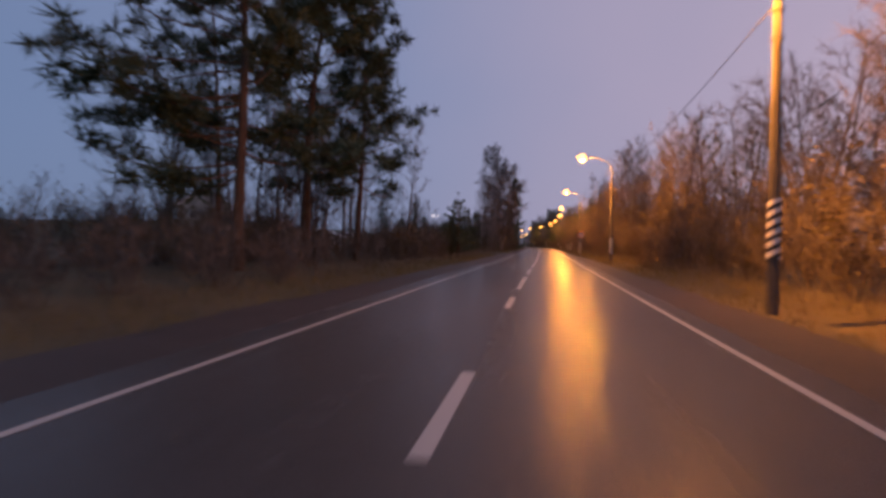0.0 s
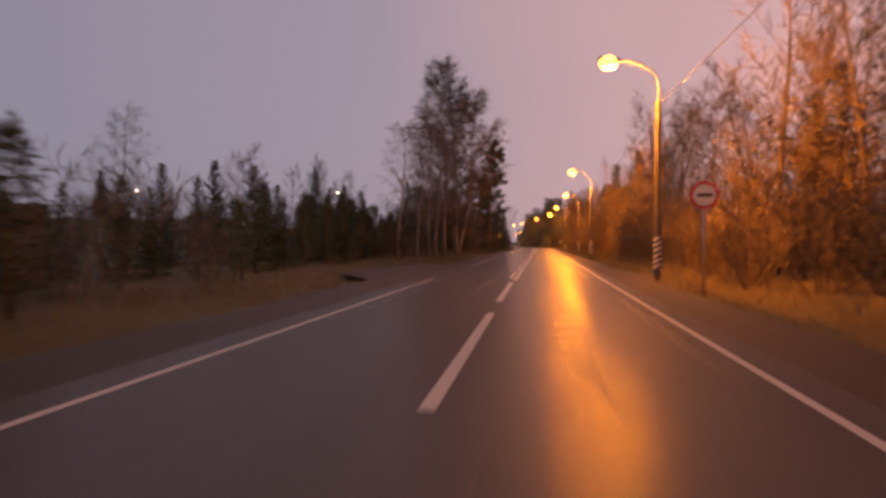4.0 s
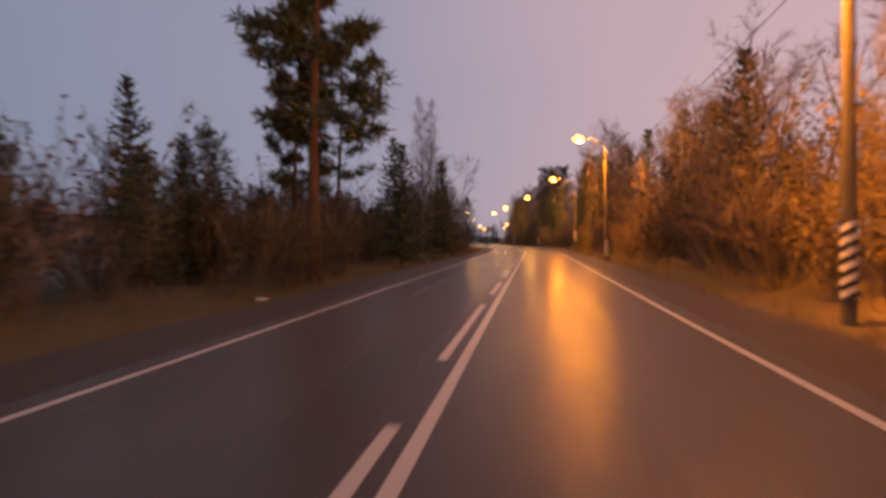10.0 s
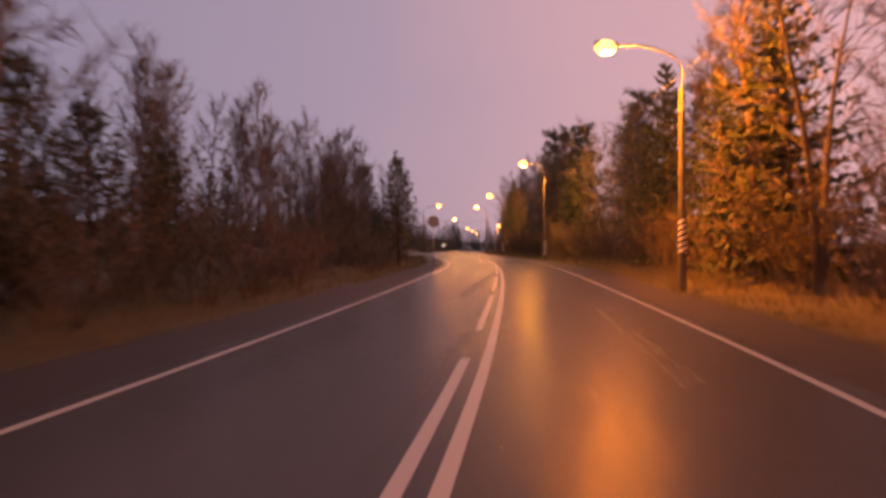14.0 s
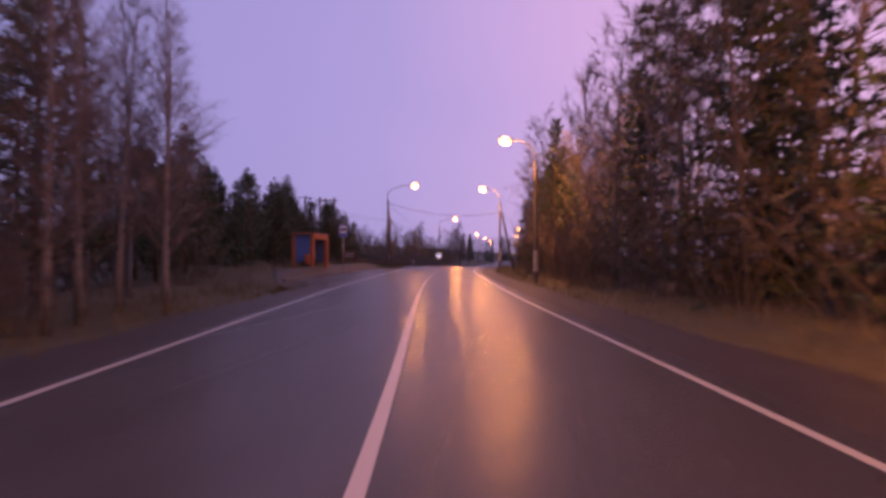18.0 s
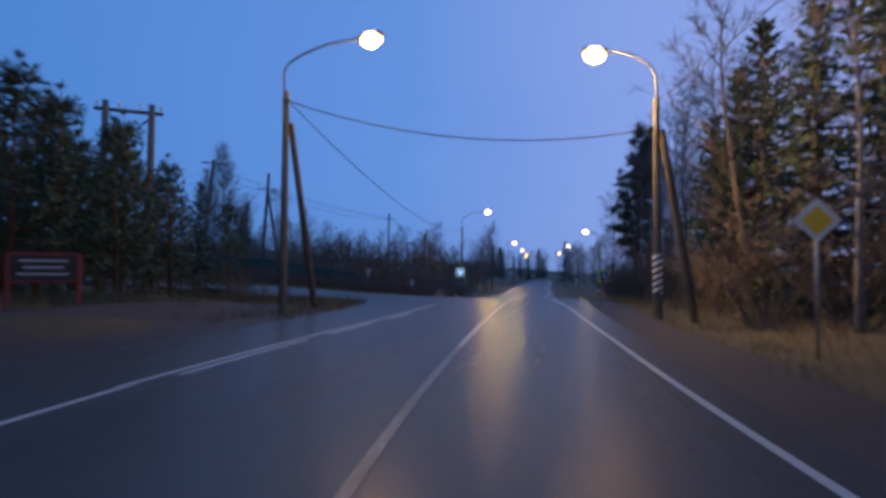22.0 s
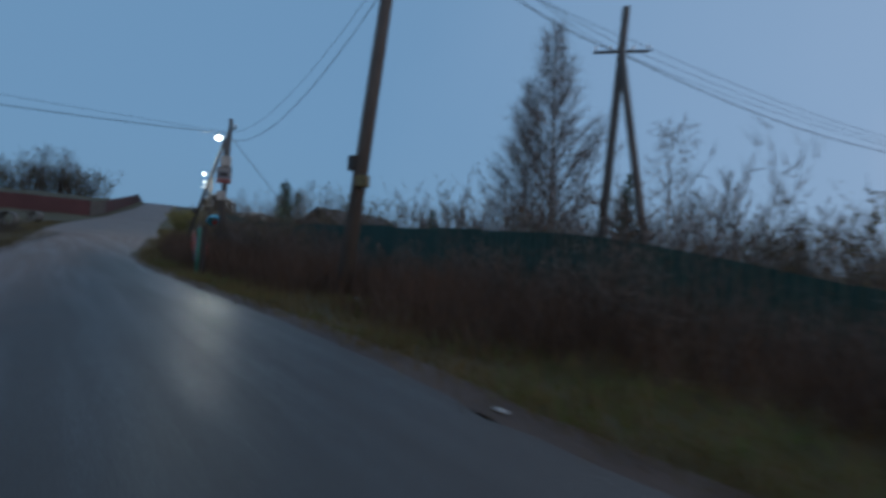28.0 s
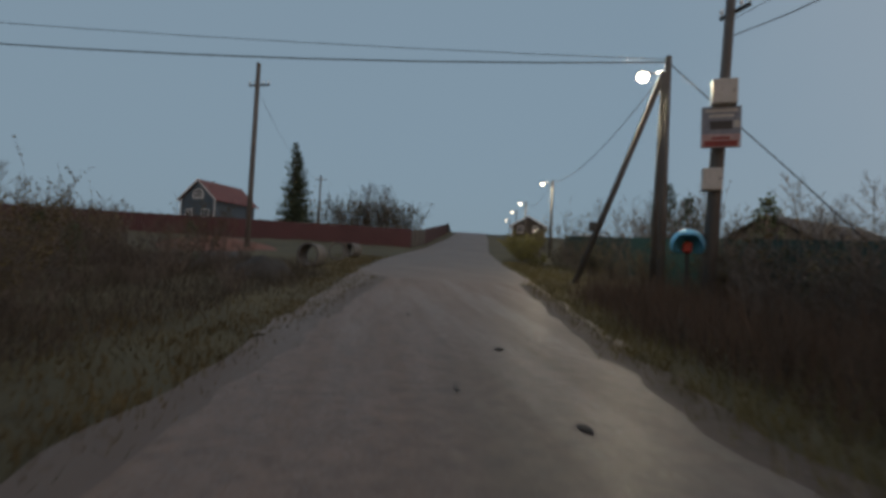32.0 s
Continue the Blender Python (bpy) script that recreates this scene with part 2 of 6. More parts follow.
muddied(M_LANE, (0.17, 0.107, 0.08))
M_LINEFAINT = worn_paint("faint_road_paint", (0.15, 0.14, 0.132), (0.04, 0.038, 0.037), 0.6)
M_LINEWORN = worn_paint("worn_road_paint", (0.36, 0.34, 0.315), (0.06, 0.058, 0.057), 0.47)
M_FADEDRED = two_scale("faded_red_paint", (0.16, 0.025, 0.025), (0.3, 0.05, 0.045), 0.6, 0, 3, 25, 0.15)
M_LINE = worn_paint("road_paint", (0.38, 0.36, 0.335), (0.08, 0.078, 0.076), 0.36)
M_GRAVEL = two_scale("wet_gravel", (0.016, 0.0112, 0.0096), (0.046, 0.032, 0.0265), 0.7, 0, 0.8, 40, 0.6)
M_DIRT = two_scale("red_dirt", (0.09, 0.06, 0.047), (0.21, 0.145, 0.112), 0.55, 0, 0.5, 18, 0.6)
M_SOIL = two_scale("forest_soil", (0.04, 0.034, 0.019), (0.11, 0.09, 0.045), 0.95, 0, 0.25, 5, 0.8)
M_GRASS = two_scale("autumn_grass", (0.08, 0.07, 0.028), (0.2, 0.155, 0.066), 0.85, 0, 0.35, 3, 0.1)
M_VERGE = two_scale("verge_grass", (0.07, 0.068, 0.025), (0.21, 0.168, 0.064), 0.85, 0, 0.35, 3, 0.1)
M_SEAM = two_scale("tar_seam", (0.025, 0.022, 0.02), (0.06, 0.053, 0.047), 0.6, 0, 2, 30, 0.3)
M_MUD = asphalt("wet_mud", (0.07, 0.048, 0.038), (0.16, 0.11, 0.087), 0.32, 0.62, True)
M_CLOD = two_scale("dark_clods", (0.035, 0.024, 0.019), (0.1, 0.068, 0.053), 0.8, 0, 0.9, 14, 0.7)
M_FIELDGRASS = two_scale("brown_field_grass", (0.05, 0.041, 0.018), (0.145, 0.108, 0.044), 0.85, 0, 0.6, 4, 0.1)
M_RUST = two_scale("rusty_weeds", (0.052, 0.034, 0.025), (0.142, 0.092, 0.063), 0.9, 0, 0.5, 4, 0.1)
M_DARKGRASS = two_scale("dark_bank_grass", (0.035, 0.045, 0.02), (0.09, 0.1, 0.042), 0.85, 0, 0.4, 4, 0.1)
M_YELLEAF = two_scale("yellow_green_leaves", (0.13, 0.125, 0.03), (0.27, 0.24, 0.06), 0.75, 0, 0.6, 4, 0.1, None, 0.2)
M_MOSS = two_scale("green_moss_grass", (0.075, 0.11, 0.028), (0.17, 0.21, 0.06), 0.85, 0, 0.5, 4, 0.1)
M_REED = two_scale("dry_stalks", (0.08, 0.071, 0.052), (0.19, 0.163, 0.115), 0.9, 0, 0.5, 4, 0.1)
M_HERB = two_scale("withered_herbs", (0.042, 0.035, 0.028), (0.112, 0.095, 0.073), 0.9, 0, 0.4, 4, 0.1)
M_BARK = two_scale("grey_bark", (0.07, 0.06, 0.05), (0.17, 0.145, 0.125), 0.9, 0, 0.8, 12, 0.7, (1, 1, 0.2), 0.2)
M_BIRCH = two_scale("birch_bark", (0.1, 0.094, 0.087), (0.32, 0.305, 0.285), 0.8, 0, 2.5, 5, 0.4, (1, 1, 3), 0.15)
M_PINEBARK = two_scale("pine_bark", (0.055, 0.035, 0.025), (0.17, 0.1, 0.06), 0.95, 0, 0.6, 9, 0.9, (1, 1, 0.3), 0.15)
M_TWIG = two_scale("brown_twigs", (0.08, 0.067, 0.058), (0.17, 0.141, 0.122), 0.9, 0, 0.6, 6, 0.1, None, 0.25)
M_TWIG2 = two_scale("grey_twigs", (0.1, 0.087, 0.08), (0.21, 0.182, 0.168), 0.9, 0, 0.6, 6, 0.1, None, 0.25)
M_NEEDLE = two_scale("pine_needles", (0.036, 0.058, 0.034), (0.085, 0.118, 0.06), 0.75, 0, 0.8, 5, 0.1, None, 0.25)
M_SPRUCE = two_scale("spruce_needles", (0.032, 0.052, 0.033), (0.074, 0.104, 0.056), 0.75, 0, 0.8, 5, 0.1, None, 0.25)
M_LEAF = two_scale("withered_leaves", (0.06, 0.052, 0.022), (0.15, 0.115, 0.045), 0.8, 0, 0.6, 4, 0.1, None, 0.25)
M_CONCRETE = two_scale("weathered_concrete", (0.08, 0.076, 0.072), (0.17, 0.165, 0.157), 0.9, 0, 1.2, 20, 0.4)
M_LAMPPOLE = two_scale("damp_concrete", (0.05, 0.048, 0.046), (0.11, 0.106, 0.1), 0.85, 0, 1.2, 20, 0.4)
M_WOODPOLE = two_scale("weathered_pole_wood", (0.06, 0.058, 0.055), (0.165, 0.158, 0.15), 0.9, 0, 0.7, 10, 0.6, (4, 4, 0.3))
M_STEEL = two_scale("galvanised_steel", (0.26, 0.26, 0.26), (0.45, 0.45, 0.45), 0.5, 0.7, 2, 30, 0.15)
M_DARKSTEEL = two_scale("dark_steel", (0.03, 0.03, 0.032), (0.08, 0.078, 0.075), 0.55, 0.4, 2, 20, 0.2)
M_RUBBER = two_scale("cable_sheath", (0.012, 0.012, 0.013), (0.03, 0.03, 0.03), 0.6, 0, 3, 30, 0.1)
M_WHITE = two_scale("white_paint", (0.6, 0.6, 0.58), (0.8, 0.8, 0.78), 0.5, 0, 1.5, 12, 0.1)
M_BLACK = two_scale("black_paint", (0.015, 0.015, 0.015), (0.04, 0.04, 0.04), 0.55, 0, 1.5, 12, 0.1)
M_ORANGE = two_scale("orange_paint", (0.36, 0.09, 0.03), (0.52, 0.15, 0.05), 0.5, 0, 1.5, 14, 0.15)
M_BLUEP = two_scale("blue_sheet", (0.05, 0.12, 0.3), (0.1, 0.2, 0.4), 0.5, 0, 1.2, 12, 0.15)
M_SIGNBLUE = two_scale("sign_blue", (0.02, 0.1, 0.42), (0.03, 0.16, 0.55), 0.35, 0, 2, 20, 0.05)
M_SIGNRED = two_scale("sign_red", (0.5, 0.02, 0.025), (0.66, 0.045, 0.045), 0.35, 0, 2, 20, 0.05)
M_SIGNYEL = two_scale("sign_yellow", (0.66, 0.42, 0.015), (0.85, 0.58, 0.03), 0.4, 0, 2, 20, 0.05)
M_LIME = two_scale("fluorescent_film", (0.62, 0.78, 0.05), (0.75, 0.9, 0.1), 0.35, 0, 2, 20, 0.05)
M_BANNER = two_scale("yellow_banner", (0.6, 0.55, 0.03), (0.8, 0.72, 0.06), 0.55, 0, 1.5, 9, 0.1)
M_GREENP = two_scale("green_paint", (0.02, 0.17, 0.13), (0.05, 0.27, 0.21), 0.5, 0, 1.5, 14, 0.2)
M_NET = two_scale("green_fence_sheet", (0.011, 0.047, 0.043), (0.021, 0.075, 0.068), 0.6, 0, 0.5, 8, 0.15)
M_OLIVE = two_scale("olive_enamel", (0.1, 0.1, 0.05), (0.18, 0.17, 0.085), 0.5, 0, 1.5, 14, 0.15)
M_MAROON = two_scale("maroon_sheet", (0.062, 0.022, 0.027), (0.105, 0.038, 0.043), 0.5, 0, 0.4, 9, 0.15)
M_BROWNFENCE = two_scale("dark_boards", (0.035, 0.031, 0.029), (0.088, 0.074, 0.066), 0.8, 0, 0.6, 9, 0.4, (1, 1, 0.2))
M_HOUSE = two_scale("blue_grey_boards", (0.045, 0.075, 0.1), (0.085, 0.125, 0.155), 0.7, 0, 0.6, 14, 0.25)
M_ROOF = two_scale("red_roof_tiles", (0.12, 0.04, 0.036), (0.22, 0.07, 0.06), 0.6, 0, 0.7, 12, 0.4)
M_PLASTER = two_scale("pale_plaster", (0.3, 0.28, 0.25), (0.5, 0.47, 0.42), 0.85, 0, 0.5, 12, 0.2)
M_GLASS = two_scale("dark_pane", (0.015, 0.02, 0.025), (0.04, 0.05, 0.06), 0.08, 0, 1, 5, 0.02)
M_NOTICE = two_scale("printed_sheet", (0.1, 0.13, 0.18), (0.26, 0.28, 0.31), 0.6, 0, 5, 16, 0.05)
M_PINK = two_scale("pink_print", (0.3, 0.2, 0.2), (0.45, 0.34, 0.34), 0.6, 0, 4, 18, 0.05)
M_PLASTIC = two_scale("grey_plastic", (0.35, 0.35, 0.33), (0.5, 0.5, 0.48), 0.5, 0, 2, 20, 0.1)
M_CYAN = two_scale("blue_plastic", (0.05, 0.36, 0.58), (0.1, 0.5, 0.74), 0.25, 0, 2, 12, 0.05)
M_HEAP = two_scale("dark_soil_heap", (0.014, 0.012, 0.011), (0.045, 0.038, 0.032), 0.95, 0, 0.8, 8, 0.9)
M_REDSOIL = two_scale("red_clay", (0.13, 0.05, 0.035), (0.25, 0.1, 0.07), 0.95, 0, 0.7, 8, 0.9)
M_SODIUM = emitter("sodium_lamp", (1.0, 0.46, 0.05), 9.0)
M_LEDGLOW = emitter("led_lamp", (0.95, 1.0, 0.85), 6)
# emission put in for headlights thrown back by the sign film
M_SIGNRETRO = emitter("headlit_sign_face", (0.75, 0.95, 1.0), 1.1)
M_WINLIGHT = emitter("lit_window", (1.0, 0.6, 0.25), 0.7)
# ---- mesh helpers ----
class Build:
    """Collects vertices and faces of one mesh; each face keeps a material slot."""

    def __init__(self):
        self.v, self.f, self.k = [], [], []

    def poly(self, points, slot=0):
        n = len(self.v)
        self.v += [tuple(p) for p in points]
        self.f.append(tuple(range(n, n + len(points))))
        self.k.append(slot)
        return self

    def tube(self, points, radii, sides=6, slot=0, cap=True):
        """A tapered tube along a line of points."""
        rings, pts = [], [Vector(p) for p in points]
        for i, p in enumerate(pts):
            d = (pts[min(i + 1, len(pts) - 1)] - pts[max(i - 1, 0)]).normalized()
            a = d.orthogonal().normalized() if abs(d.z) < 0.95 else Vector((1, 0, 0))
            a = (a - d * a.dot(d)).normalized()
            b = d.cross(a)
            n = len(self.v)
            for s in range(sides):
                w = 2 * math.pi * s / sides
                self.v.append(tuple(p + (a * math.cos(w) + b * math.sin(w)) * radii[i]))
            rings.append(n)
        for r0, r1 in zip(rings, rings[1:]):
            for s in range(sides):
                self.f.append((r0 + s, r0 + (s + 1) % sides, r1 + (s + 1) % sides, r1 + s))
                self.k.append(slot)
        if cap and sides > 2:
            self.f.append(tuple(rings[0] + s for s in reversed(range(sides))))
            self.f.append(tuple(rings[-1] + s for s in range(sides)))
            self.k += [slot, slot]
        return self

    def box(self, centre, size, turn=0.0, slot=0, chamfer=0.0, m=None):
        """A box with chamfered edges, turned about z or by a matrix."""
        bm = bmesh.new()
        bmesh.ops.create_cube(bm, size=1.0)
        for v in bm.verts:
            v.co = Vector((v.co.x * size[0], v.co.y * size[1], v.co.z * size[2]))
        if chamfer:
            bmesh.ops.bevel(bm, geom=bm.edges[:], offset=min(chamfer, min(size) * 0.4), segments=1, affect="EDGES")
        place = m if m is not None else Matrix.Translation(centre) @ Matrix.Rotation(turn, 4, "Z")
        n = len(self.v)
        bm.verts.index_update()
        self.v += [tuple(place @ v.co) for v in bm.verts]
        for f in bm.faces:
            self.f.append(tuple(n + v.index for v in f.verts))
            self.k.append(slot)
        bm.free()
        return self

    def disc(self, centre, radius, normal, thick=0.02, sides=28, slot=0):
        c, d = Vector(centre), Vector(normal).normalized() * thick / 2
        return self.tube([c - d, c + d], [radius, radius], sides, slot)

    def mesh(self, name, materials, smooth=False):
        me = bpy.data.meshes.new(name)
        me.from_pydata(self.v, [], self.f)
        for m in materials if isinstance(materials, (list, tuple)) else [materials]:
            me.materials.append(m)
        me.polygons.foreach_set("material_index", self.k)
        if smooth:
            me.polygons.foreach_set("use_smooth", [True] * len(self.f))
        me.update()
        return me


def part(name, build, materials, parent=None, label="", smooth=False):
    """Links a build as one mesh object under a thing or a part."""
    ob = new(name, build.mesh(name, materials, smooth) if isinstance(build, Build) else build)
    if parent is not None:
        ob.parent = parent
    if label:
        ob["label"] = label
    return ob


def thing(name, label, category, group="", place=None):
    ob = new(name)
    tagged(ob, label, category, group)
    if place is not None:
        ob.matrix_basis = place
    return ob


def curve_points(points, n=8):
    """A smooth line (Catmull-Rom) through the points."""
    p = [Vector(q) for q in points]
    p = [p[0] * 2 - p[1]] + p + [p[-1] * 2 - p[-2]]
    out = []
    for a, b, c, d in zip(p, p[1:], p[2:], p[3:]):
        for i in range(n):
            t = i / n
            out.append(0.5 * ((2 * b) + (c - a) * t + (2 * a - 5 * b + 4 * c - d) * t * t + (3 * b - a - 3 * c + d) * t ** 3))
    return out + [p[-2]]


# ---- the plan: centre line of the road, heights of the land ----
ROAD = curve_points([(-0.95, -60), (-0.72, 0), (-0.52, 28), (-0.38, 40), (-0.3, 50), (-0.33, 75), (-0.23, 98), (-0.19, 118), (-0.18, 130), (-0.15, 142), (-0.12, 151), (-0.08, 162), (-0.06, 169), (-0.1, 176), (-0.5, 187),
                     (-1.22, 199.6), (-2.08, 207.5), (-3.64, 216), (-5.9, 226.7), (-8.0, 237.1), (-9.7, 246.7), (-11.1, 255.4),
                     (-11.9, 264), (-12.5, 273.5), (-12.76, 281), (-13.12, 288), (-14.4, 300), (-16.1, 330), (-17.8, 363), (-20.6, 433), (-30, 520), (-60, 640)], 12)
ROAD_Y, ROAD_X = [p.y for p in map(lambda q: Vector((q[0], q[1])), ROAD)], [p[0] for p in ROAD]


def cx(y):
    """The centre line's x at a y."""
    return float(np.interp(y, ROAD_Y, ROAD_X))


def smooth(a, b, v):
    t = min(1.0, max(0.0, (v - a) / (b - a)))
    return t * t * (3 - 2 * t)


def height(x, y):
    """The land: flat along the road, a crest before the crossing, a rise towards the village."""
    u = -26 - x
    rise = 0.0 if u < 0 else (0.035 * u if u < 26 else (0.91 + 0.035 * (u - 26) + 0.0015 * (u - 26) ** 2 if u < 41 else 1.77 + 0.079 * (u - 41)))
    rise = min(rise + 0.031 * max(0.0, u - 77), 11.4) * smooth(205, 250, y)
    rise += 0.6 * smooth(6.9, 7.5, cx(y) - x) * smooth(234, 241, y) * (1 - smooth(262, 274, y)) * (1 - smooth(24, 32, cx(y) - x))
    v = y - 275
    fall = 0.0 if v < 0 else (0.0022 * v * v if v < 17 else 0.636 + 0.075 * (v - 17))
    fall = min(fall, 1.2 + 0.5 * smooth(300, 330, y))
    edge = -24 - 22 * smooth(288, 312, y)
    return rise - fall * smooth(edge - 8, edge + 8, x)


LANE = [(-13.5, 292.2, 266.6), (-17.3, 292.0, 267.3), (-17.9, 291.3, 273.4), (-18.8, 290.8, 275.6), (-21, 289.8, 277.2), (-25, 289.0, 278.5), (-30, 288.6, 280.0),
        (-35, 288.7, 281.6), (-40, 288.5, 282.9), (-44, 288.3, 283.7), (-48, 288.3, 284.55), (-52, 288.6, 284.85), (-58, 289.5, 285.4), (-64, 290.6, 286.1), (-69, 291.4, 286.9)]
DIRT = [(-58, 290.2, 284.7), (-64, 291.3, 285.1), (-72, 292.6, 285.8), (-80, 293.6, 286.8), (-100, 297.0, 290.6), (-131, 303.5, 297.6), (-180, 313, 307), (-250, 327, 321)]


def lane_edges(x):
    xs = [-r[0] for r in LANE + DIRT[2:]]
    return (float(np.interp(-x, xs, [r[1] for r in LANE + DIRT[2:]])), float(np.interp(-x, xs, [r[2] for r in LANE + DIRT[2:]])))


def off_road(x, y):
    """Rough distance in metres from the nearest paved edge; negative on it."""
    d = abs(x - cx(y)) - 3.3
    if x < -13:
        n, s = lane_edges(x)
        d = min(d, max(y - n, s - y))
    if 236 < y < 266 and x < cx(y):
        d = min(d, abs(x - cx(y)) - 6.6)
    return d


# ---- setting ----
def ground_sheet():
    xs = [-3000, -1600, -900, -560, -400, -310] + list(np.arange(-250, -60, 5.0)) + list(np.arange(-60, -24, 1.0)) + list(np.arange(-24, -8, 0.5)) + list(np.arange(-8, 22, 1.0)) + list(np.arange(22, 62, 5.0)) + [80, 120, 200, 400, 900, 1800, 3000]
    ys = [-3000, -1500, -600, -250, -120] + list(np.arange(-70, 228.4, 1.6)) + list(np.arange(228.4, 282, 0.8)) + list(np.arange(282, 340, 1.6)) + list(np.arange(340, 520, 8.0)) + [560, 640, 800, 1200, 2000, 3000]
    b = Build()
    for y in ys:
        for x in xs:
            d = off_road(x, y)
            far = smooth(0.6, 6, d)
            n = noise.noise((x * 0.35, y * 0.35, 0.3)) * 0.22 + noise.noise((x * 1.3, y * 1.3, 4)) * 0.07
            ditch = -0.3 * math.exp(-((d - 3.4) / 1.2) ** 2) if abs(x) < 60 else 0
            b.v.append((float(x), float(y), height(x, y) - 0.07 + far * (n + 0.1) + ditch * smooth(1, 3, d)))
    w = len(xs)
    for j in range(len(ys) - 1):
        for i in range(w - 1):
            b.f.append((j * w + i, j * w + i + 1, (j + 1) * w + i + 1, (j + 1) * w + i))
            b.k.append(0)
    ob = part("ground", b, M_SOIL, None, smooth=True)
    tagged(ob, "dark damp soil with moss and dead grass beside the road", "ground", kind="structure")
    return ob


def ribbon(name, y0, y1, left, right, lift, material, step=1.0, across=4):
    """A strip along the road between two offsets from its centre line (numbers, or functions of y)."""
    b = Build()
    ys = np.arange(y0, y1 + 1e-6, (y1 - y0) / max(1, round((y1 - y0) / step)))
    for y in ys:
        l, r = (left(y) if callable(left) else left), (right(y) if callable(right) else right)
        t = (cx(y + 0.5) - cx(y - 0.5))
        s = 1 / math.sqrt(1 + t * t)
        for i in range(across + 1):
            o = l + (r - l) * i / across
            x, yy = cx(y) + o * s, y - o * t * s
            b.v.append((x, yy, height(x, yy) + lift))
    w = across + 1
    for j in range(len(ys) - 1):
        for i in range(across):
            b.f.append((j * w + i, j * w + i + 1, (j + 1) * w + i + 1, (j + 1) * w + i))
            b.k.append(0)
    return b


def band(rows, lift, across=10):
    """A paved strip from rows of x, north edge and south edge."""
    b, fine = Build(), []
    for (xa, na, sa), (xb, nb, sb) in zip(rows, rows[1:]):
        k = max(1, int(abs(xb - xa) / 0.5))
        fine += [(xa + (xb - xa) * i / k, na + (nb - na) * i / k, sa + (sb - sa) * i / k) for i in range(k)]
    fine.append(rows[-1])
    for q, (x, n, s) in enumerate(fine):
        for i in range(across + 1):
            y = n + (s - n) * i / across
            if i in (0, across):
                y += 0.2 * noise.noise((x * 0.9, i, 2.0)) + 0.09 * noise.noise((x * 3.1, i, 7.0))
            b.v.append((x, y, height(x, y) + lift))
    w = across + 1
    for j in range(len(fine) - 1):
        for i in range(across):
            b.f.append((j * w + i, j * w + i + 1, (j + 1) * w + i + 1, (j + 1) * w + i))
            b.k.append(0)
    return b


def setting(ob, label, category):
    return tagged(ob, label, category, kind="structure")


ground_sheet()
edge_l = lambda y: -3.42 - 0.35 * smooth(212, 240, y) + 0.3 * smooth(258, 266, y) + 0.05 * noise.noise((y * 0.7, 0, 1))
edge_r = lambda y: 3.5 + 0.05 * noise.noise((y * 0.7, 5, 1))
road = setting(part("road", ribbon("road", -60, 620, edge_l, edge_r, 0.012, M_ROAD, 1.0, 8), M_ROAD, smooth=True), "wet dark asphalt two-lane road with worn markings", "road")
bay_l = lambda y: -3.2 - 3.7 * smooth(234, 242, y) * (1 - 0.45 * smooth(255, 264, y)) + 0.06 * noise.noise((y * 0.8, 9, 1))
setting(part("bus_bay", ribbon("bus_bay", 233, 268, bay_l, -3.0, 0.004, M_ROAD), M_ROAD, smooth=True), "wet asphalt pull-in beside the bus shelter", "road")
setting(part("junction", band([r for r in LANE if r[0] >= -25], 0.006), M_ROAD, smooth=True), "wet dark asphalt mouth of the village lane", "road")
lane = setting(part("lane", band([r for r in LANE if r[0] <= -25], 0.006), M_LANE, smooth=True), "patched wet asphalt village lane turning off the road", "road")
setting(part("dirt_road", band(DIRT, -0.012), M_DIRT, smooth=True), "rutted reddish dirt road climbing to the village", "road")
sh_out_l = lambda y: -5.0 - 0.35 * noise.noise((y * 0.25, 0, 7)) - (2.8 * smooth(70, 76, y) * (1 - smooth(82, 87, y)) + 2.0 * smooth(101, 104, y) * (1 - smooth(109, 113, y))) - 2.9 * smooth(232, 242, y)
sh_out_r = lambda y: 4.9 + 0.35 * noise.noise((y * 0.25, 3, 7))
setting(part("shoulder", ribbon("shoulder", -60, 271, sh_out_l, -3.1, -0.02, M_GRAVEL, 1.0, 12), M_GRAVEL, smooth=True), "damp brown gravel shoulder along the road", "shoulder")
setting(part("shoulder", ribbon("shoulder", -60, 520, 3.1, sh_out_r, -0.02, M_GRAVEL), M_GRAVEL, smooth=True), "damp brown gravel shoulder along the road", "shoulder")
setting(part("shoulder", ribbon("shoulder", 294, 520, -4.3, -3.1, -0.02, M_GRAVEL), M_GRAVEL, smooth=True), "damp brown gravel shoulder along the road", "shoulder")


mud_n = [(x, n + 0.5, n - 0.12) for x, n, s in LANE if x < -20]
mud_s = [(x, s + 0.3 + 1.0 * smooth(48, 66, -x), s - 0.5) for x, n, s in LANE if x < -24]
for rows, soil in ((mud_n, M_CLOD), (mud_s, M_MUD)):
    setting(part("shoulder", band(rows, 0.001, 4), soil, smooth=True), "muddy reddish strip along the village lane", "shoulder")


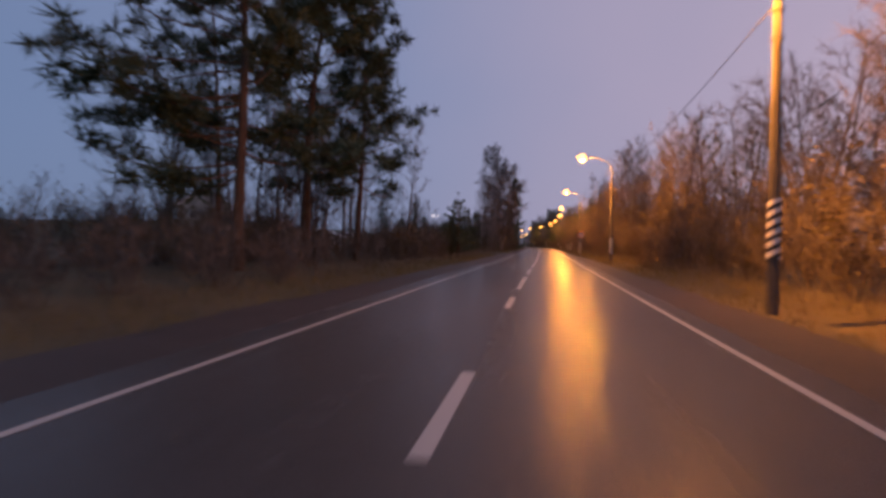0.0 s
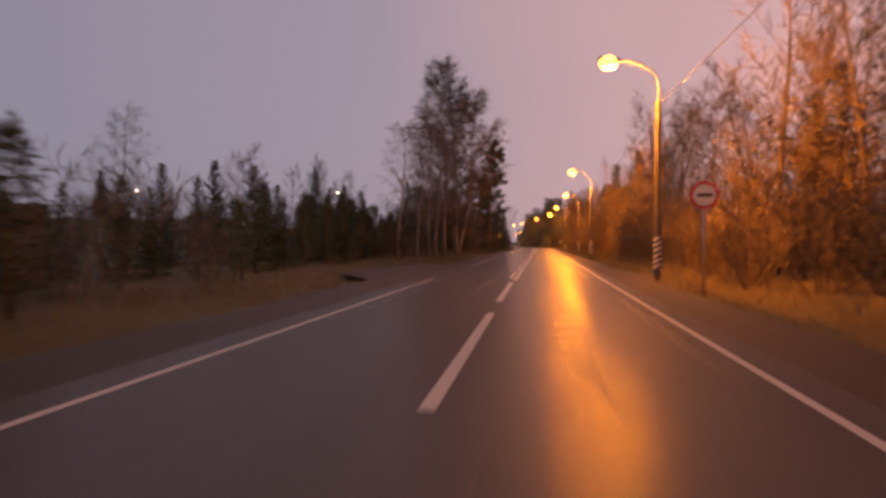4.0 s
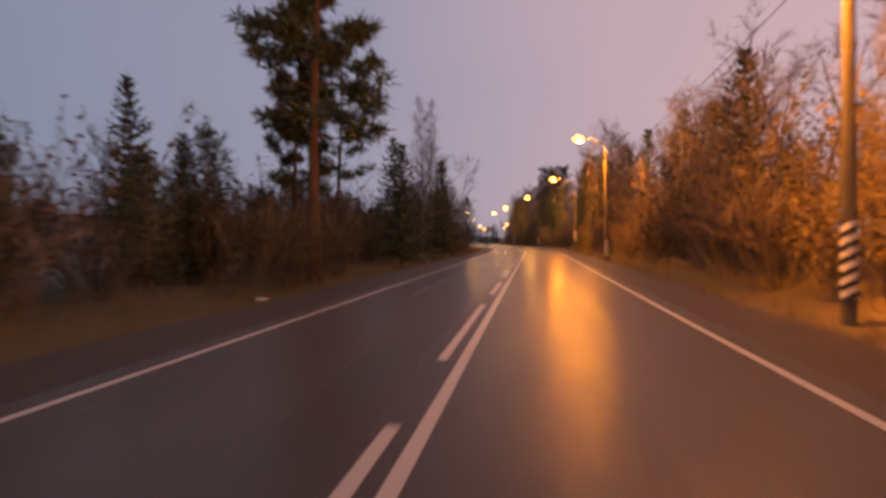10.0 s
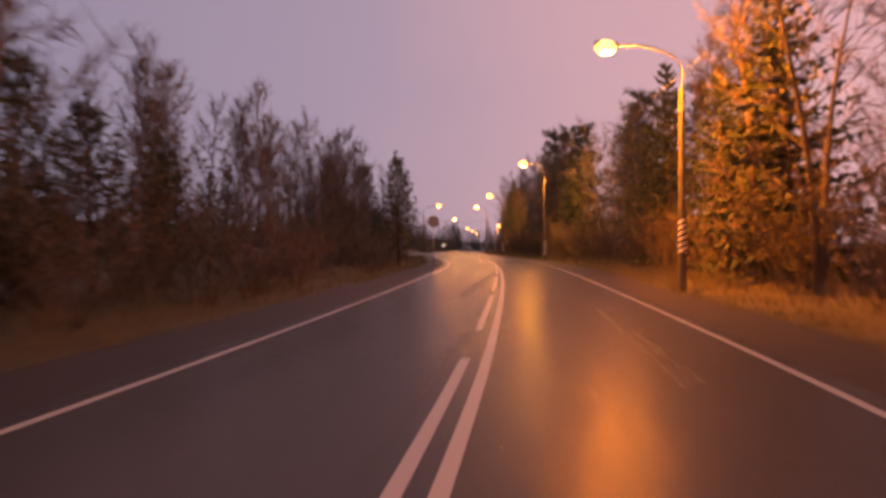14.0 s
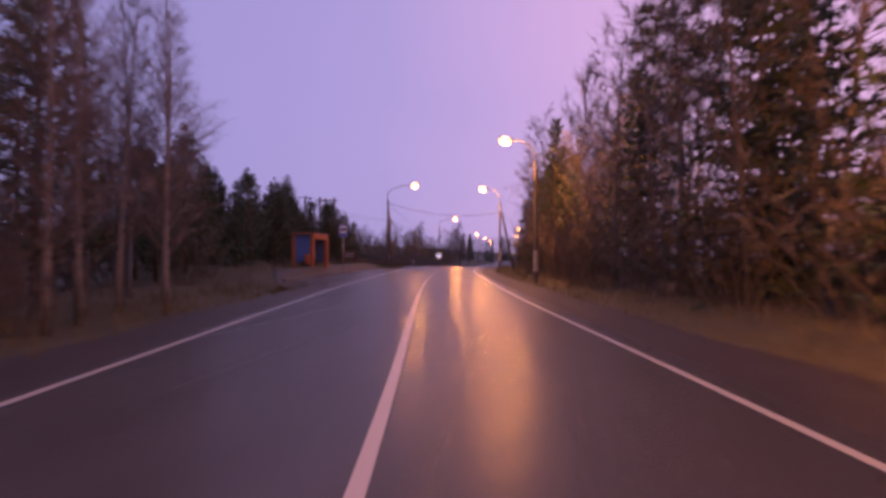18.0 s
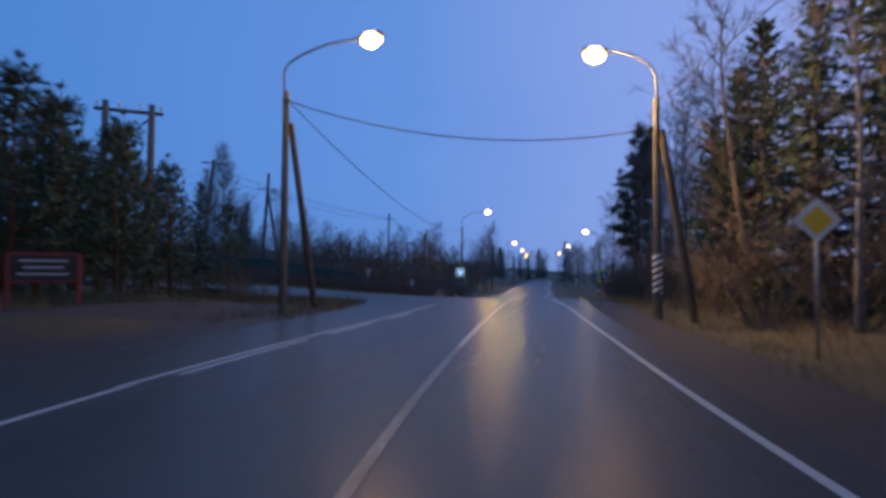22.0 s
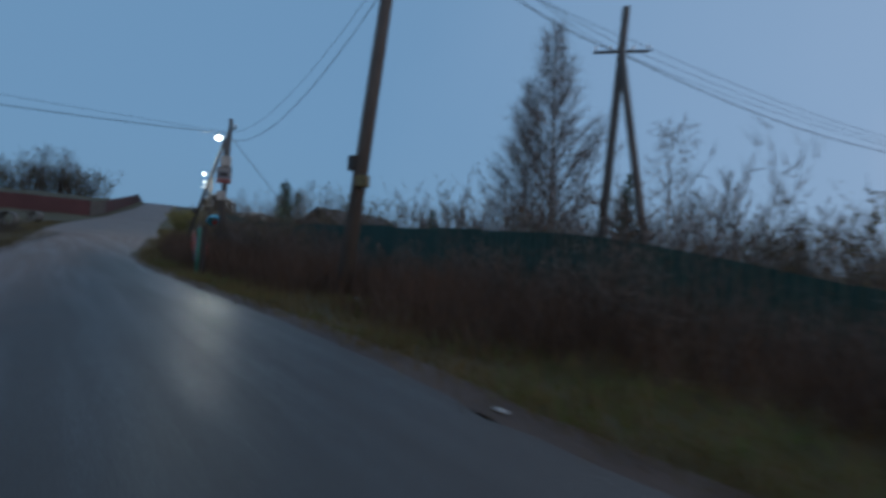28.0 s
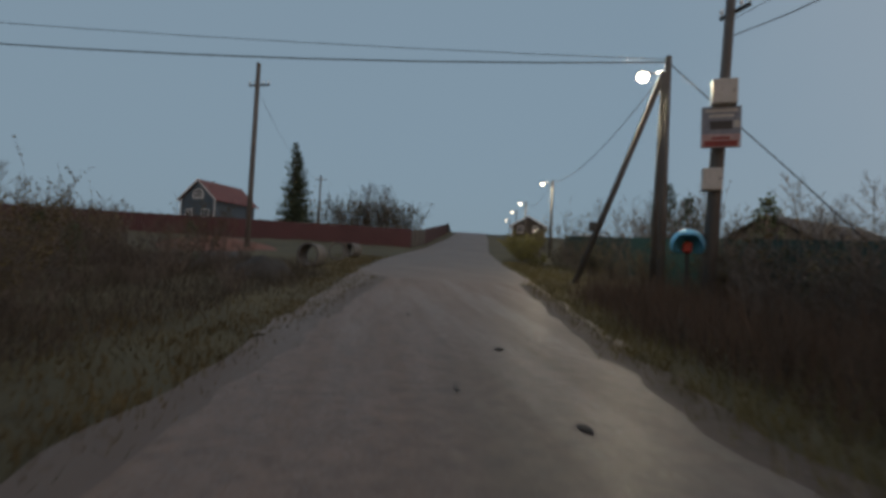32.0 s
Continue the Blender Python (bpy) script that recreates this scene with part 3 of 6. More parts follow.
def seam(points, width, seed):
    """A ragged dark joint in the asphalt of the lane."""
    b, line = Build(), curve_points(points, 7)
    for i, p in enumerate(line):
        q = line[min(i + 1, len(line) - 1)] - line[max(i - 1, 0)]
        side = Vector((-q.y, q.x)).normalized()
        off = 0.09 * noise.noise((i * 0.9, seed, 0.0))
        w = width * (0.55 + 0.6 * abs(noise.noise((i * 1.3, seed, 5.0))))
        for s in (-1, 1):
            x, y = p.x + side.x * (off + s * w), p.y + side.y * (off + s * w)
            b.v.append((x, y, height(x, y) + 0.011))
    for i in range(len(line) - 1):
        b.f.append((2 * i, 2 * i + 1, 2 * i + 3, 2 * i + 2)), b.k.append(0)
    return part("seam", b, M_SEAM, lane, "ragged dark joint in the asphalt")


seam([Vector(p) for p in ((-49.6, 285.1), (-49.84, 285.28), (-50.34, 285.47), (-49.99, 285.99), (-48.8, 286.54), (-48.73, 287.13), (-48.87, 287.76), (-49.38, 288.2))], 0.013, 1.0)
seam([Vector(p) for p in ((-49.75, 285.15), (-49.45, 285.2), (-49.3, 285.32), (-49.42, 285.52), (-49.7, 285.78))], 0.012, 2.0)


def marking(name, y0, y1, offset, width, label="", material=None):
    ob = part(name, ribbon(name, y0, y1, offset - width / 2, offset + width / 2, 0.017, M_LINE, 1.0, 1), material or (M_LINEWORN if y0 > 230 else M_LINE), road)
    return ob


def edge_strip(y0, y1, ys, offs, name="edge_line", half=0.05):
    f = lambda y: float(np.interp(y, ys, offs))
    part(name, ribbon(name, y0, y1, lambda y: f(y) - half, lambda y: f(y) + half, 0.017, M_LINE, 1.0, 1), M_LINEWORN if y0 > 230 else M_LINE, road)


edge_strip(-60, 520, [0, 28, 40, 55, 80, 116, 132, 148, 162, 202, 217, 228, 238, 248, 256, 264, 272.3, 276.3, 280.4, 287.5, 300, 330], [3.05, 2.97, 2.88, 3.0, 3.15, 3.18, 3.13, 3.16, 3.22, 3.15, 3.1, 3.06, 3.15, 3.05, 3.0, 2.85, 2.62, 2.28, 1.95, 1.8, 2.2, 3.0])
for a, b in ((-60, 71.5), (84, 102), (111.5, 258)):
    edge_strip(a, b, [0, 80, 116, 162, 190, 200, 217, 240, 256], [-2.74, -2.86, -3.02, -3.1, -3.08, -2.97, -3.25, -3.4, -3.3])
marking("edge_line", 299, 520, -3.0, 0.13)
for k in range(-7, 2):
    marking("centre_dash", 3.2 + 8 * k, 5.5 + 8 * k, 0, 0.14)
for a, b in ((16, 22.3), (24.3, 29.4), (31.9, 38.2), (39.7, 45.6), (47.6, 53.8), (56, 62), (64, 70)):
    marking("centre_dash", a, b, 0, 0.14)
STARTS = (72, 79.3, 86.2, 94.1, 101.8, 108.2, 114.2, 121.2, 128.7, 135.9, 141.6, 147.9, 154.4, 161.7, 169.1, 176.8, 184.8, 193, 203.6)
for a, b in zip(STARTS, STARTS[1:]):
    marking("centre_dash", a, b - 2.1, -0.13, 0.11)
edge_strip(71, 231, [71, 100, 120, 188, 206, 250], [0.08, 0.1, 0.1, 0.12, 0.0, 0.02], "centre_line", 0.056)
marking("centre_line", 231, 240, 0.02, 0.1)
marking("centre_line", 240, 262, 0.02, 0.1, "", M_LINEFAINT)
marking("centre_line", 262, 275.3, 0.02, 0.1)
for k in range(8):
    marking("centre_dash", 277.7 + 4.2 * k if k < 4 else 300 + 8 * (k - 4), 280.3 + 4.2 * k if k < 4 else 306 + 8 * (k - 4), 0.0, 0.13)
BAY = ([257.8, 260.2, 264, 268.6, 274], [-3.36, -3.28, -3.05, -2.7, -2.65])
edge_strip(257.8, 274, *BAY)
for a, b in ((258.6, 262.2), (263.2, 265.9), (266.9, 268.9)):
    edge_strip(a, b, BAY[0], [v + 0.2 for v in BAY[1]], "wide_dash", 0.05)
for k in range(7):
    marking("crossing_stripe", 294.2, 297.6, -2.7 + 0.9 * k, 0.4)
# ---- street lamps and poles ----
def striped_band(z0, z1, r, sides=24):
    """A painted sleeve with slanting black and white bars."""
    b, rows = Build(), 44
    n = len(b.v)
    for j in range(rows + 1):
        z = z0 + (z1 - z0) * j / rows
        for s in range(sides):
            w = 2 * math.pi * s / sides
            b.v.append((r * math.cos(w), r * math.sin(w), z))
    for j in range(rows):
        for s in range(sides):
            b.f.append((n + j * sides + s, n + j * sides + (s + 1) % sides, n + (j + 1) * sides + (s + 1) % sides, n + (j + 1) * sides + s))
            b.k.append(0 if (j / rows * 6.0 - 2.0 * s / sides) % 1.0 < 0.5 else 1)
    return b


def bulb(m, size, dz):
    """A rounded lamp glass, made large to take in the glow round the lamp."""
    b, bm = Build(), bmesh.new()
    bmesh.ops.create_uvsphere(bm, u_segments=14, v_segments=8, radius=1.0)
    b.v = [tuple(m @ Vector((v.co.x * size[0], v.co.y * size[1], v.co.z * size[2] + dz))) for v in bm.verts]
    bm.verts.index_update()
    b.f = [tuple(v.index for v in f.verts) for f in bm.faces]
    b.k = [0] * len(b.f)
    bm.free()
    return b


def street_lamp(x, y, side, arm=2.2, pole_top=6.7, lamp_z=8.25, strut=None, stripes=(0.2, 1.6), power=1500, lean=0.0, colour=None, lit=True):
    """A concrete pole with a curved steel arm over the road; side is +1 where the arm points to -x."""
    z0 = height(x, y)
    top = thing("street_lamp", "grey concrete street lamp with curved steel arm and orange light", "street lamp", "street lamps along the road", pose(x, y, z0 - 0.05, 0, lean, 0))
    b = Build()
    b.tube([(0, 0, -0.5), (0, 0, pole_top * 0.5), (0, 0, pole_top)], [0.135, 0.115, 0.09], 8)
    part("pole", b, M_LAMPPOLE, top, "tapered concrete pole")
    b = Build()
    h = lamp_z - pole_top
    line = curve_points([(0, -0.13, pole_top - 1.2), (0, -0.13, pole_top), (-side * 0.1, -0.1, pole_top + 0.55 * h), (-side * 0.5 * arm * 0.9, -0.05, pole_top + 0.9 * h), (-side * (arm - 0.3), 0, lamp_z)], 6)
    b.tube(line, [0.035] * len(line), 6)
    part("arm", b, M_DARKSTEEL, top, "curved steel arm", True)
    for zc in (pole_top - 0.9, pole_top - 0.3):
        part("clamp", Build().tube([(0, 0, zc - 0.03), (0, 0, zc + 0.03)], [0.125, 0.125], 10), M_DARKSTEEL, top)
    b = Build()
    m = pose(-side * arm, 0, lamp_z + 0.03, 0, side * 8, 0)
    b.box((0, 0, 0), (0.8, 0.36, 0.16), 0, 0, 0.06, m)
    head = part("lamp_head", b, M_STEEL, top, "grey lamp housing")
    b = bulb(m, (0.36, 0.27, 0.24), -0.1)
    part("lamp_glass", b, M_SODIUM if lit else M_PLASTIC, head, "glowing orange lamp glass", True)
    if stripes:
        part("striped_marking", striped_band(stripes[0], stripes[1], 0.139), [M_WHITE, M_BLACK], top, "slanting black and white bars painted on the pole")
    if strut:
        b = Build().tube([(strut[0] * 0.12, strut[1] * 0.12, pole_top - 0.9), (strut[0], strut[1], -0.5)], [0.1, 0.14], 8)
        part("strut", b, M_LAMPPOLE, top, "slanting concrete brace")
    if power:
        lp = pose(x, y, z0 - 0.05, 0, lean, 0) @ Vector((-side * arm, 0, lamp_z - 0.46))
        if side > 0:
            # fill spot added for the trees; the point glow below is the lamp itself
            tree_fill_spot("lamp_light", lp, power, colour or SODIUM, side)
        glow("lamp_light", lp, power * (0.18 if side > 0 else 0.3), colour or SODIUM)
    return top


RIGHT_LAMPS = [(3.1, 12.9), (3.1, 44.9), (3.15, 73.8), (3.7, 106.8), (4.4, 133.7), (3.95, 162.4), (3.2, 188.5), (0.0, 216.1), (-5.0, 244.6), (-9.1, 270.0), (-8.3, 329.4), (-11, 372), (-14, 420)]
BANDS = {0: (1.1, 2.4), 1: (0.7, 1.9), 4: (0.2, 1.6), 5: (0.05, 1.2), 6: (1.0, 2.2), 7: (0.45, 1.65), 9: (0.75, 1.95)}
for i, (x, y) in enumerate(RIGHT_LAMPS):
    reach = {1: 2.3, 6: 2.5}.get(i, 1.8)
    street_lamp(x + reach, y + (1.6 if i == 8 else 0), 1, reach, strut=(1.4, 1.6) if i == 9 else None, power=11500 if i < 7 else 5200 if i < 8 else 3600 if i < 10 else (1500 if i == 10 else 0), stripes=BANDS.get(i, (0.35, 1.6)), lamp_z=8.3 if i < 10 else 8.6, colour=YELLOW if i > 6 else None)
LEFT_LAMPS = [(-15.85, 268.1), (-19.3, 314.4), (-21.4, 363.4), (-23.4, 402), (-25.4, 440.2), (-29, 480)]
for i, (x, y) in enumerate(LEFT_LAMPS):
    arm = (2.85, 2.95)[i] if i < 2 else 2.2
    street_lamp(x - arm, y, -1, arm, (7.1, 7.9)[i] if i < 2 else 6.7, strut=(-0.6, 3.6) if i == 0 else None, stripes=None, power=(2400 if i == 0 else 5200) if i < 3 else 0, lamp_z=(8.6, 9.65)[i] if i < 2 else 8.9, colour=YELLOW)


def cable(points, sag, r=0.012, label="thin black overhead cable hanging between poles"):
    """A hanging cable through the points, as one thing."""
    b, line = Build(), []
    for p, q in zip(points, points[1:]):
        p, q = Vector(p), Vector(q)
        s = sag * (q - p).length / 30
        line += [p.lerp(q, i / 12) - Vector((0, 0, 4 * s * (i / 12) * (1 - i / 12))) for i in range(12)]
    line.append(Vector(points[-1]))
    b.tube(line, [r] * len(line), 5)
    ob = part("overhead_cable", b, M_RUBBER, None, smooth=True)
    return tagged(ob, label, "cable", "overhead cables")


cable([(x + 1.8, y, height(x, y) + 6.55) for x, y in RIGHT_LAMPS], 0.5)
cable([(-18.7, 268.0, 6.75), (-7.3, 270.0, 5.75)], 2.0, 0.02)
cable([(-18.7, 268.1, 6.8), (-22.2, 314.4, 6.1)], 0.9, 0.02)


def wooden_pole(x, y, top_z, r=0.14, lean=(0, 0), struts=(), crossarm=None, label="weathered wooden utility pole", material=None, base=None):
    """A utility pole; struts are (dx, dy, attach height), crossarm is (height, length, turn)."""
    z0 = height(x, y) if base is None else base
    h = top_z - z0
    top = thing("utility_pole", label, "utility pole", "utility poles", pose(x, y, z0, 0, 0, 0))
    ax, ay = lean
    at = lambda k: Vector((ax * k, ay * k, h * k))
    mat = material or M_WOODPOLE
    part("pole", Build().tube([at(-0.06), at(0.5), at(1.0)], [r, r * 0.88, r * 0.74], 10), mat, top, smooth=True)
    for dx, dy, k in struts:
        part("strut", Build().tube([at(k) + Vector((0.06, -0.16, 0)), Vector((dx, dy, -0.5))], [r * 0.72, r * 0.95], 9), mat, top, "slanting brace pole", True)
    if crossarm:
        z, length, turn = crossarm
        d = Vector((math.cos(turn), math.sin(turn), 0))
        c = at((z - z0) / h) + Vector((-d.y, d.x, 0)) * r
        arm = part("crossarm", Build().box((0, 0, 0), (length, 0.09, 0.09), 0, 0, 0.015, Matrix.Translation(c) @ Matrix.Rotation(turn, 4, "Z")), M_DARKSTEEL, top, "steel crossarm")
        for k in (-0.46, -0.2, 0.2, 0.46):
            p = c + d * (length * k)
            b = Build().tube([p, p + Vector((0, 0, 0.1)), p + Vector((0, 0, 0.13)), p + Vector((0, 0, 0.17)), p + Vector((0, 0, 0.24))], [0.015, 0.015, 0.05, 0.035, 0.02], 8)
            part("insulator", b, M_WHITE, arm, "white porcelain insulator", True)
    return top


def cabinet(name, label, category, x, y, z, size, turn, material):
    """A small metal cabinet with a lid and hinges, fixed to a pole."""
    top = thing(name, label, category, "", pose(x, y, z, 0, 0, turn))
    part("body", Build().box((0, 0, 0), size, 0, 0, 0.015), material, top)
    part("lid", Build().box((0, -size[1] / 2 - 0.012, 0), (size[0] * 0.92, 0.02, size[2] * 0.92), 0, 0, 0.008), material, top)
    part("latch", Build().box((size[0] * 0.36, -size[1] / 2 - 0.03, 0), (0.03, 0.02, 0.08), 0, 0, 0.005), M_DARKSTEEL, top)
    return top


# ---- road signs ----
def sign_post(name, label, x, y, face, height_z, turn, base=None, striped=False, post_r=0.032):
    """A sign on a steel post. face is a function that adds the plate's parts to the thing."""
    z0 = height(x, y) if base is None else base
    top = thing(name, label, "road sign", "", pose(x, y, z0, 0, 0, turn))
    if striped:
        b, n = Build(), 7
        for i in range(n):
            z, z2 = height_z * i / n - (0.3 if i == 0 else 0), height_z * (i + 1) / n
            b.tube([(0, 0, z), (0, 0, z2)], [post_r, post_r], 10, i % 2, i in (0, n - 1))
        part("post", b, [M_BLACK, M_WHITE], top, "post painted in black and white bands")
    else:
        part("post", Build().tube([(0, 0, -0.3), (0, 0, height_z + 0.1)], [post_r, post_r], 10), M_STEEL, top, "grey steel post", True)
    face(top, height_z)
    return top


def flat(points, y, z0, slot=0, thick=0.012):
    """An extruded flat shape in the x-z plane."""
    b = Build()
    front = [(px, y - thick, z0 + pz) for px, pz in points]
    back = [(px, y, z0 + pz) for px, pz in points]
    b.poly(front), b.poly(list(reversed(back)))
    for i in range(len(points)):
        j = (i + 1) % len(points)
        b.poly([front[j], front[i], back[i], back[j]])
    return b


def rect(w, h, dx=0.0, dz=0.0):
    return [(dx - w / 2, dz - h / 2), (dx + w / 2, dz - h / 2), (dx + w / 2, dz + h / 2), (dx - w / 2, dz + h / 2)]


def circle(r, n=32, dx=0.0, dz=0.0):
    return [(dx + r * math.cos(2 * math.pi * i / n), dz + r * math.sin(2 * math.pi * i / n)) for i in range(n)]


def face_priority(top, z):
    s = 0.42
    part("plate", flat([(0, -s), (s, 0), (0, s), (-s, 0)], -0.04, z), M_WHITE, top, "white diamond plate")
    s = 0.285
    part("field", flat([(0, -s), (s, 0), (0, s), (-s, 0)], -0.056, z), M_SIGNYEL, top, "yellow diamond")


def crossing_face(lit):
    def face(top, z):
        part("board", flat(rect(0.95, 0.95), -0.04, z), M_LIME, top, "fluorescent yellow-green board")
        part("plate", flat(rect(0.7, 0.7), -0.056, z), M_SIGNRETRO if lit else M_SIGNBLUE, top, "blue square")
        if lit:
            part("field", flat(rect(0.62, 0.62), -0.072, z), M_SIGNBLUE, top, "blue square")
        part("triangle", flat([(-0.27, -0.22), (0.27, -0.22), (0, 0.27)], -0.088, z), M_SIGNRETRO if lit else M_WHITE, top, "white triangle")
        for k in (-0.12, -0.04, 0.04, 0.12):
            part("bar", flat(rect(0.035, 0.1, k, -0.16), -0.104, z), M_BLACK, top)
    return face


def face_bus(top, z):
    part("plate", flat(rect(0.62, 0.9), -0.04, z), M_SIGNBLUE, top, "blue plate")
    part("field", flat(rect(0.5, 0.56, 0, 0.1), -0.056, z), M_WHITE, top, "white square")
    part("symbol", flat(rect(0.4, 0.14, 0, 0.14), -0.072, z), M_BLACK, top, "black bus shape")
    part("symbol", flat(rect(0.4, 0.05, 0, 0.0), -0.072, z), M_BLACK, top)


def face_round(top, z):
    part("plate", flat(circle(0.35), -0.04, z), M_SIGNRED, top, "red rim")
    part("field", flat(circle(0.27), -0.056, z), M_WHITE, top, "white disc")
    part("symbol", flat(rect(0.36, 0.08), -0.072, z), M_BLACK, top, "dark bar")


def face_round_back(top, z):
    part("plate", flat(circle(0.36), 0.06, z), M_STEEL, top, "bare grey back of the plate")
    part("bracket", flat(rect(0.5, 0.04), 0.03, z), M_STEEL, top)


def face_notice(top, z):
    part("plate", flat(rect(0.4, 0.4), -0.055, z), M_PLASTIC, top, "white plate")
    for k, w in ((0.12, 0.28), (0.04, 0.23), (-0.04, 0.28), (-0.12, 0.2)):
        part("text_bar", flat(rect(w, 0.03, 0, k), -0.07, z), M_SIGNRED, top)


sign_post("road_sign", "yellow and white diamond priority sign on a steel post", -5.3, 264.0, face_priority, 2.35, 6)
sign_post("road_sign", "pedestrian crossing sign with a yellow-green border, glowing like headlight reflection", -21.4, 309.2, crossing_face(True), 2.55, 10, base=-1.32)
sign_post("road_sign", "unlit pedestrian crossing sign with a yellow-green border", -7.4, 299.4, crossing_face(False), 2.25, 8, base=-1.2)
sign_post("bus_stop_sign", "blue and white bus stop sign on a steel post", -18.1, 253.7, face_bus, 2.85, 20)
sign_post("road_sign", "round white sign with a red rim beside the road", 4.6, 66.6, face_round, 2.5, 0)
sign_post("road_sign", "round road sign seen from its bare grey back", -5.3, 201.8, face_round_back, 2.75, -4)
sign_post("notice_sign", "small white notice with red text on a banded post", -26.7, 296.3, face_notice, 1.9, 25, base=-0.6, striped=True, post_r=0.05)
sign_post("notice_sign", "pale plate on a short post among withered weeds", -23.1, 297.3, lambda top, z: part("plate", flat(rect(0.24, 0.5), -0.04, z), M_PLASTIC, top), 1.4, 10)


# ---- bus shelter ----
def bus_shelter(x, y, turn):
    """A shelter with an orange frame, blue sheet walls, a flat roof and a bench; open to the road."""
    top = thing("bus_shelter", "orange-framed bus shelter with blue sheet walls and a bench", "bus shelter", "", pose(x, y, height(x, y) + 0.02, 0, 0, turn))
    L, D, H = 2.65, 1.2, 2.0
    for px, py in ((0, -L / 2), (0, L / 2), (-D, -L / 2), (-D, L / 2)):
        part("post", Build().box((px, py, H / 2 - 0.1), (0.22, 0.24, H + 0.1), 0, 0, 0.02), M_ORANGE, top, "orange corner post")
    part("roof", Build().box((-D / 2, 0, H + 0.05), (D + 0.3, L + 0.3, 0.1), 0, 0, 0.03), M_ORANGE, top, "flat orange roof")
    part("gutter", Build().box((-D / 2, -L / 2 - 0.14, H - 0.02), (D + 0.2, 0.06, 0.08), 0, 0, 0.01), M_DARKSTEEL, top)
    for py in (-L / 2, L / 2):
        wall = part("side_wall", Build().box((-D / 2 - 0.02, py, H / 2 + 0.1), (D - 0.24, 0.05, H - 0.3), 0, 0, 0.01), M_BLUEP, top, "blue sheet side wall")
        for k in range(5):
            part("rib", Build().box((-D + 0.22 + 0.24 * k, py - 0.035, H / 2 + 0.1), (0.04, 0.03, H - 0.34), 0, 0, 0.008), M_BLUEP, wall)
    back = part("back_wall", Build().box((-D, 0, H / 2 + 0.1), (0.05, L - 0.26, H - 0.3), 0, 0, 0.01), M_BLUEP, top, "blue sheet back wall")
    part("panel", Build().box((-D + 0.04, 0.25, 0.85), (0.02, 1.5, 0.8), 0, 0, 0.005), M_PLASTIC, back, "pale panel low on the back wall")
    part("beam", Build().box((0, 0, H - 0.13), (0.2, L - 0.26, 0.26), 0, 0, 0.02), M_ORANGE, top, "orange front beam")
    part("litter_bin", Build().tube([(-0.2, -L / 2 - 0.34, 0.15), (-0.2, -L / 2 - 0.34, 0.75)], [0.17, 0.21], 14), M_ORANGE, top, "orange bin hung by the post")
    bench = part("bench", Build().box((-D + 0.45, 0, 0.46), (0.42, L - 0.6, 0.05), 0, 0, 0.01), M_WOODPOLE, top, "plank bench")
    for py in (-0.9, 0, 0.9):
        part("leg", Build().box((-D + 0.45, py, 0.2), (0.36, 0.06, 0.5), 0, 0, 0.01), M_DARKSTEEL, bench)
    return top


bus_shelter(-17.25, 247.15, 3.5)
kerb = new("kerb")
setting(kerb, "low weathered concrete kerb at the bus stop", "kerb")
stone = Build().box((0, 0, 0), (0.15, 1.46, 0.2), 0, 0, 0.02).mesh("kerb_stone", M_CONCRETE)
for s in range(12):
    y = 238.6 + 1.5 * s
    ob = part("kerb_stone", stone, None, kerb)
    ob.matrix_basis = Matrix.Translation((cx(y) - 6.98 + 0.02 * noise.noise((s, 0, 0)), y, 0.05 + 0.015 * noise.noise((s, 3, 0)))) @ Matrix.Rotation(-math.atan(cx(y + 0.5) - cx(y - 0.5)), 4, "Z")


def roadside_board(x, y, turn):
    top = thing("notice_board", "small dark notice board in a red frame on two posts", "notice board", "", pose(x, y, height(x, y), 0, 0, turn))
    part("panel", Build().box((0, 0, 0.75), (1.2, 0.05, 0.52), 0, 0, 0.01), M_BLACK, top, "dark panel")
    for dx in (-0.63, 0.63):
        part("post", Build().box((dx, 0, 0.4), (0.07, 0.07, 1.3), 0, 0, 0.01), M_FADEDRED, top, "red post")
    for dz in (0.46, 1.03):
        part("rail", Build().box((0, 0, dz), (1.2, 0.06, 0.05), 0, 0, 0.01), M_FADEDRED, top, "red rail")
    for k, w in enumerate((0.85, 0.7, 0.9)):
        part("text_bar", Build().box((0, -0.035, 0.9 - 0.14 * k), (w, 0.012, 0.05)), M_PLASTIC, top)


roadside_board(-20.5, 261.55, 35)
# twin pole with a crossarm of insulators behind the bus stop
frame_pole = thing("utility_pole", "wooden twin pole joined by a crossarm with insulators", "utility pole", "utility poles", pose(-25.9, 269.4, height(-25.9, 269.4), 0, 0, 35))
for dx in (-0.76, 0.76):
    part("pole", Build().tube([(dx, 0, -0.5), (dx, 0, 3.5), (dx, 0, 7.35)], [0.16, 0.14, 0.11], 10), M_WOODPOLE, frame_pole, "", True)
frame_arm = part("crossarm", Build().box((0, 0.12, 7.05), (2.3, 0.1, 0.12), 0, 0, 0.015), M_DARKSTEEL, frame_pole, "steel crossarm")
part("brace", Build().tube([(-0.76, 0.1, 5.4), (0.76, 0.1, 6.9)], [0.04, 0.04], 6), M_WOODPOLE, frame_pole)
for dx in (-1.05, -0.35, 0.35, 1.05):
    part("insulator", Build().tube([(dx, 0.12, 7.1), (dx, 0.12, 7.22), (dx, 0.12, 7.25), (dx, 0.12, 7.3), (dx, 0.12, 7.38)], [0.016, 0.016, 0.055, 0.04, 0.02], 8), M_WHITE, frame_arm, "white porcelain insulator", True)
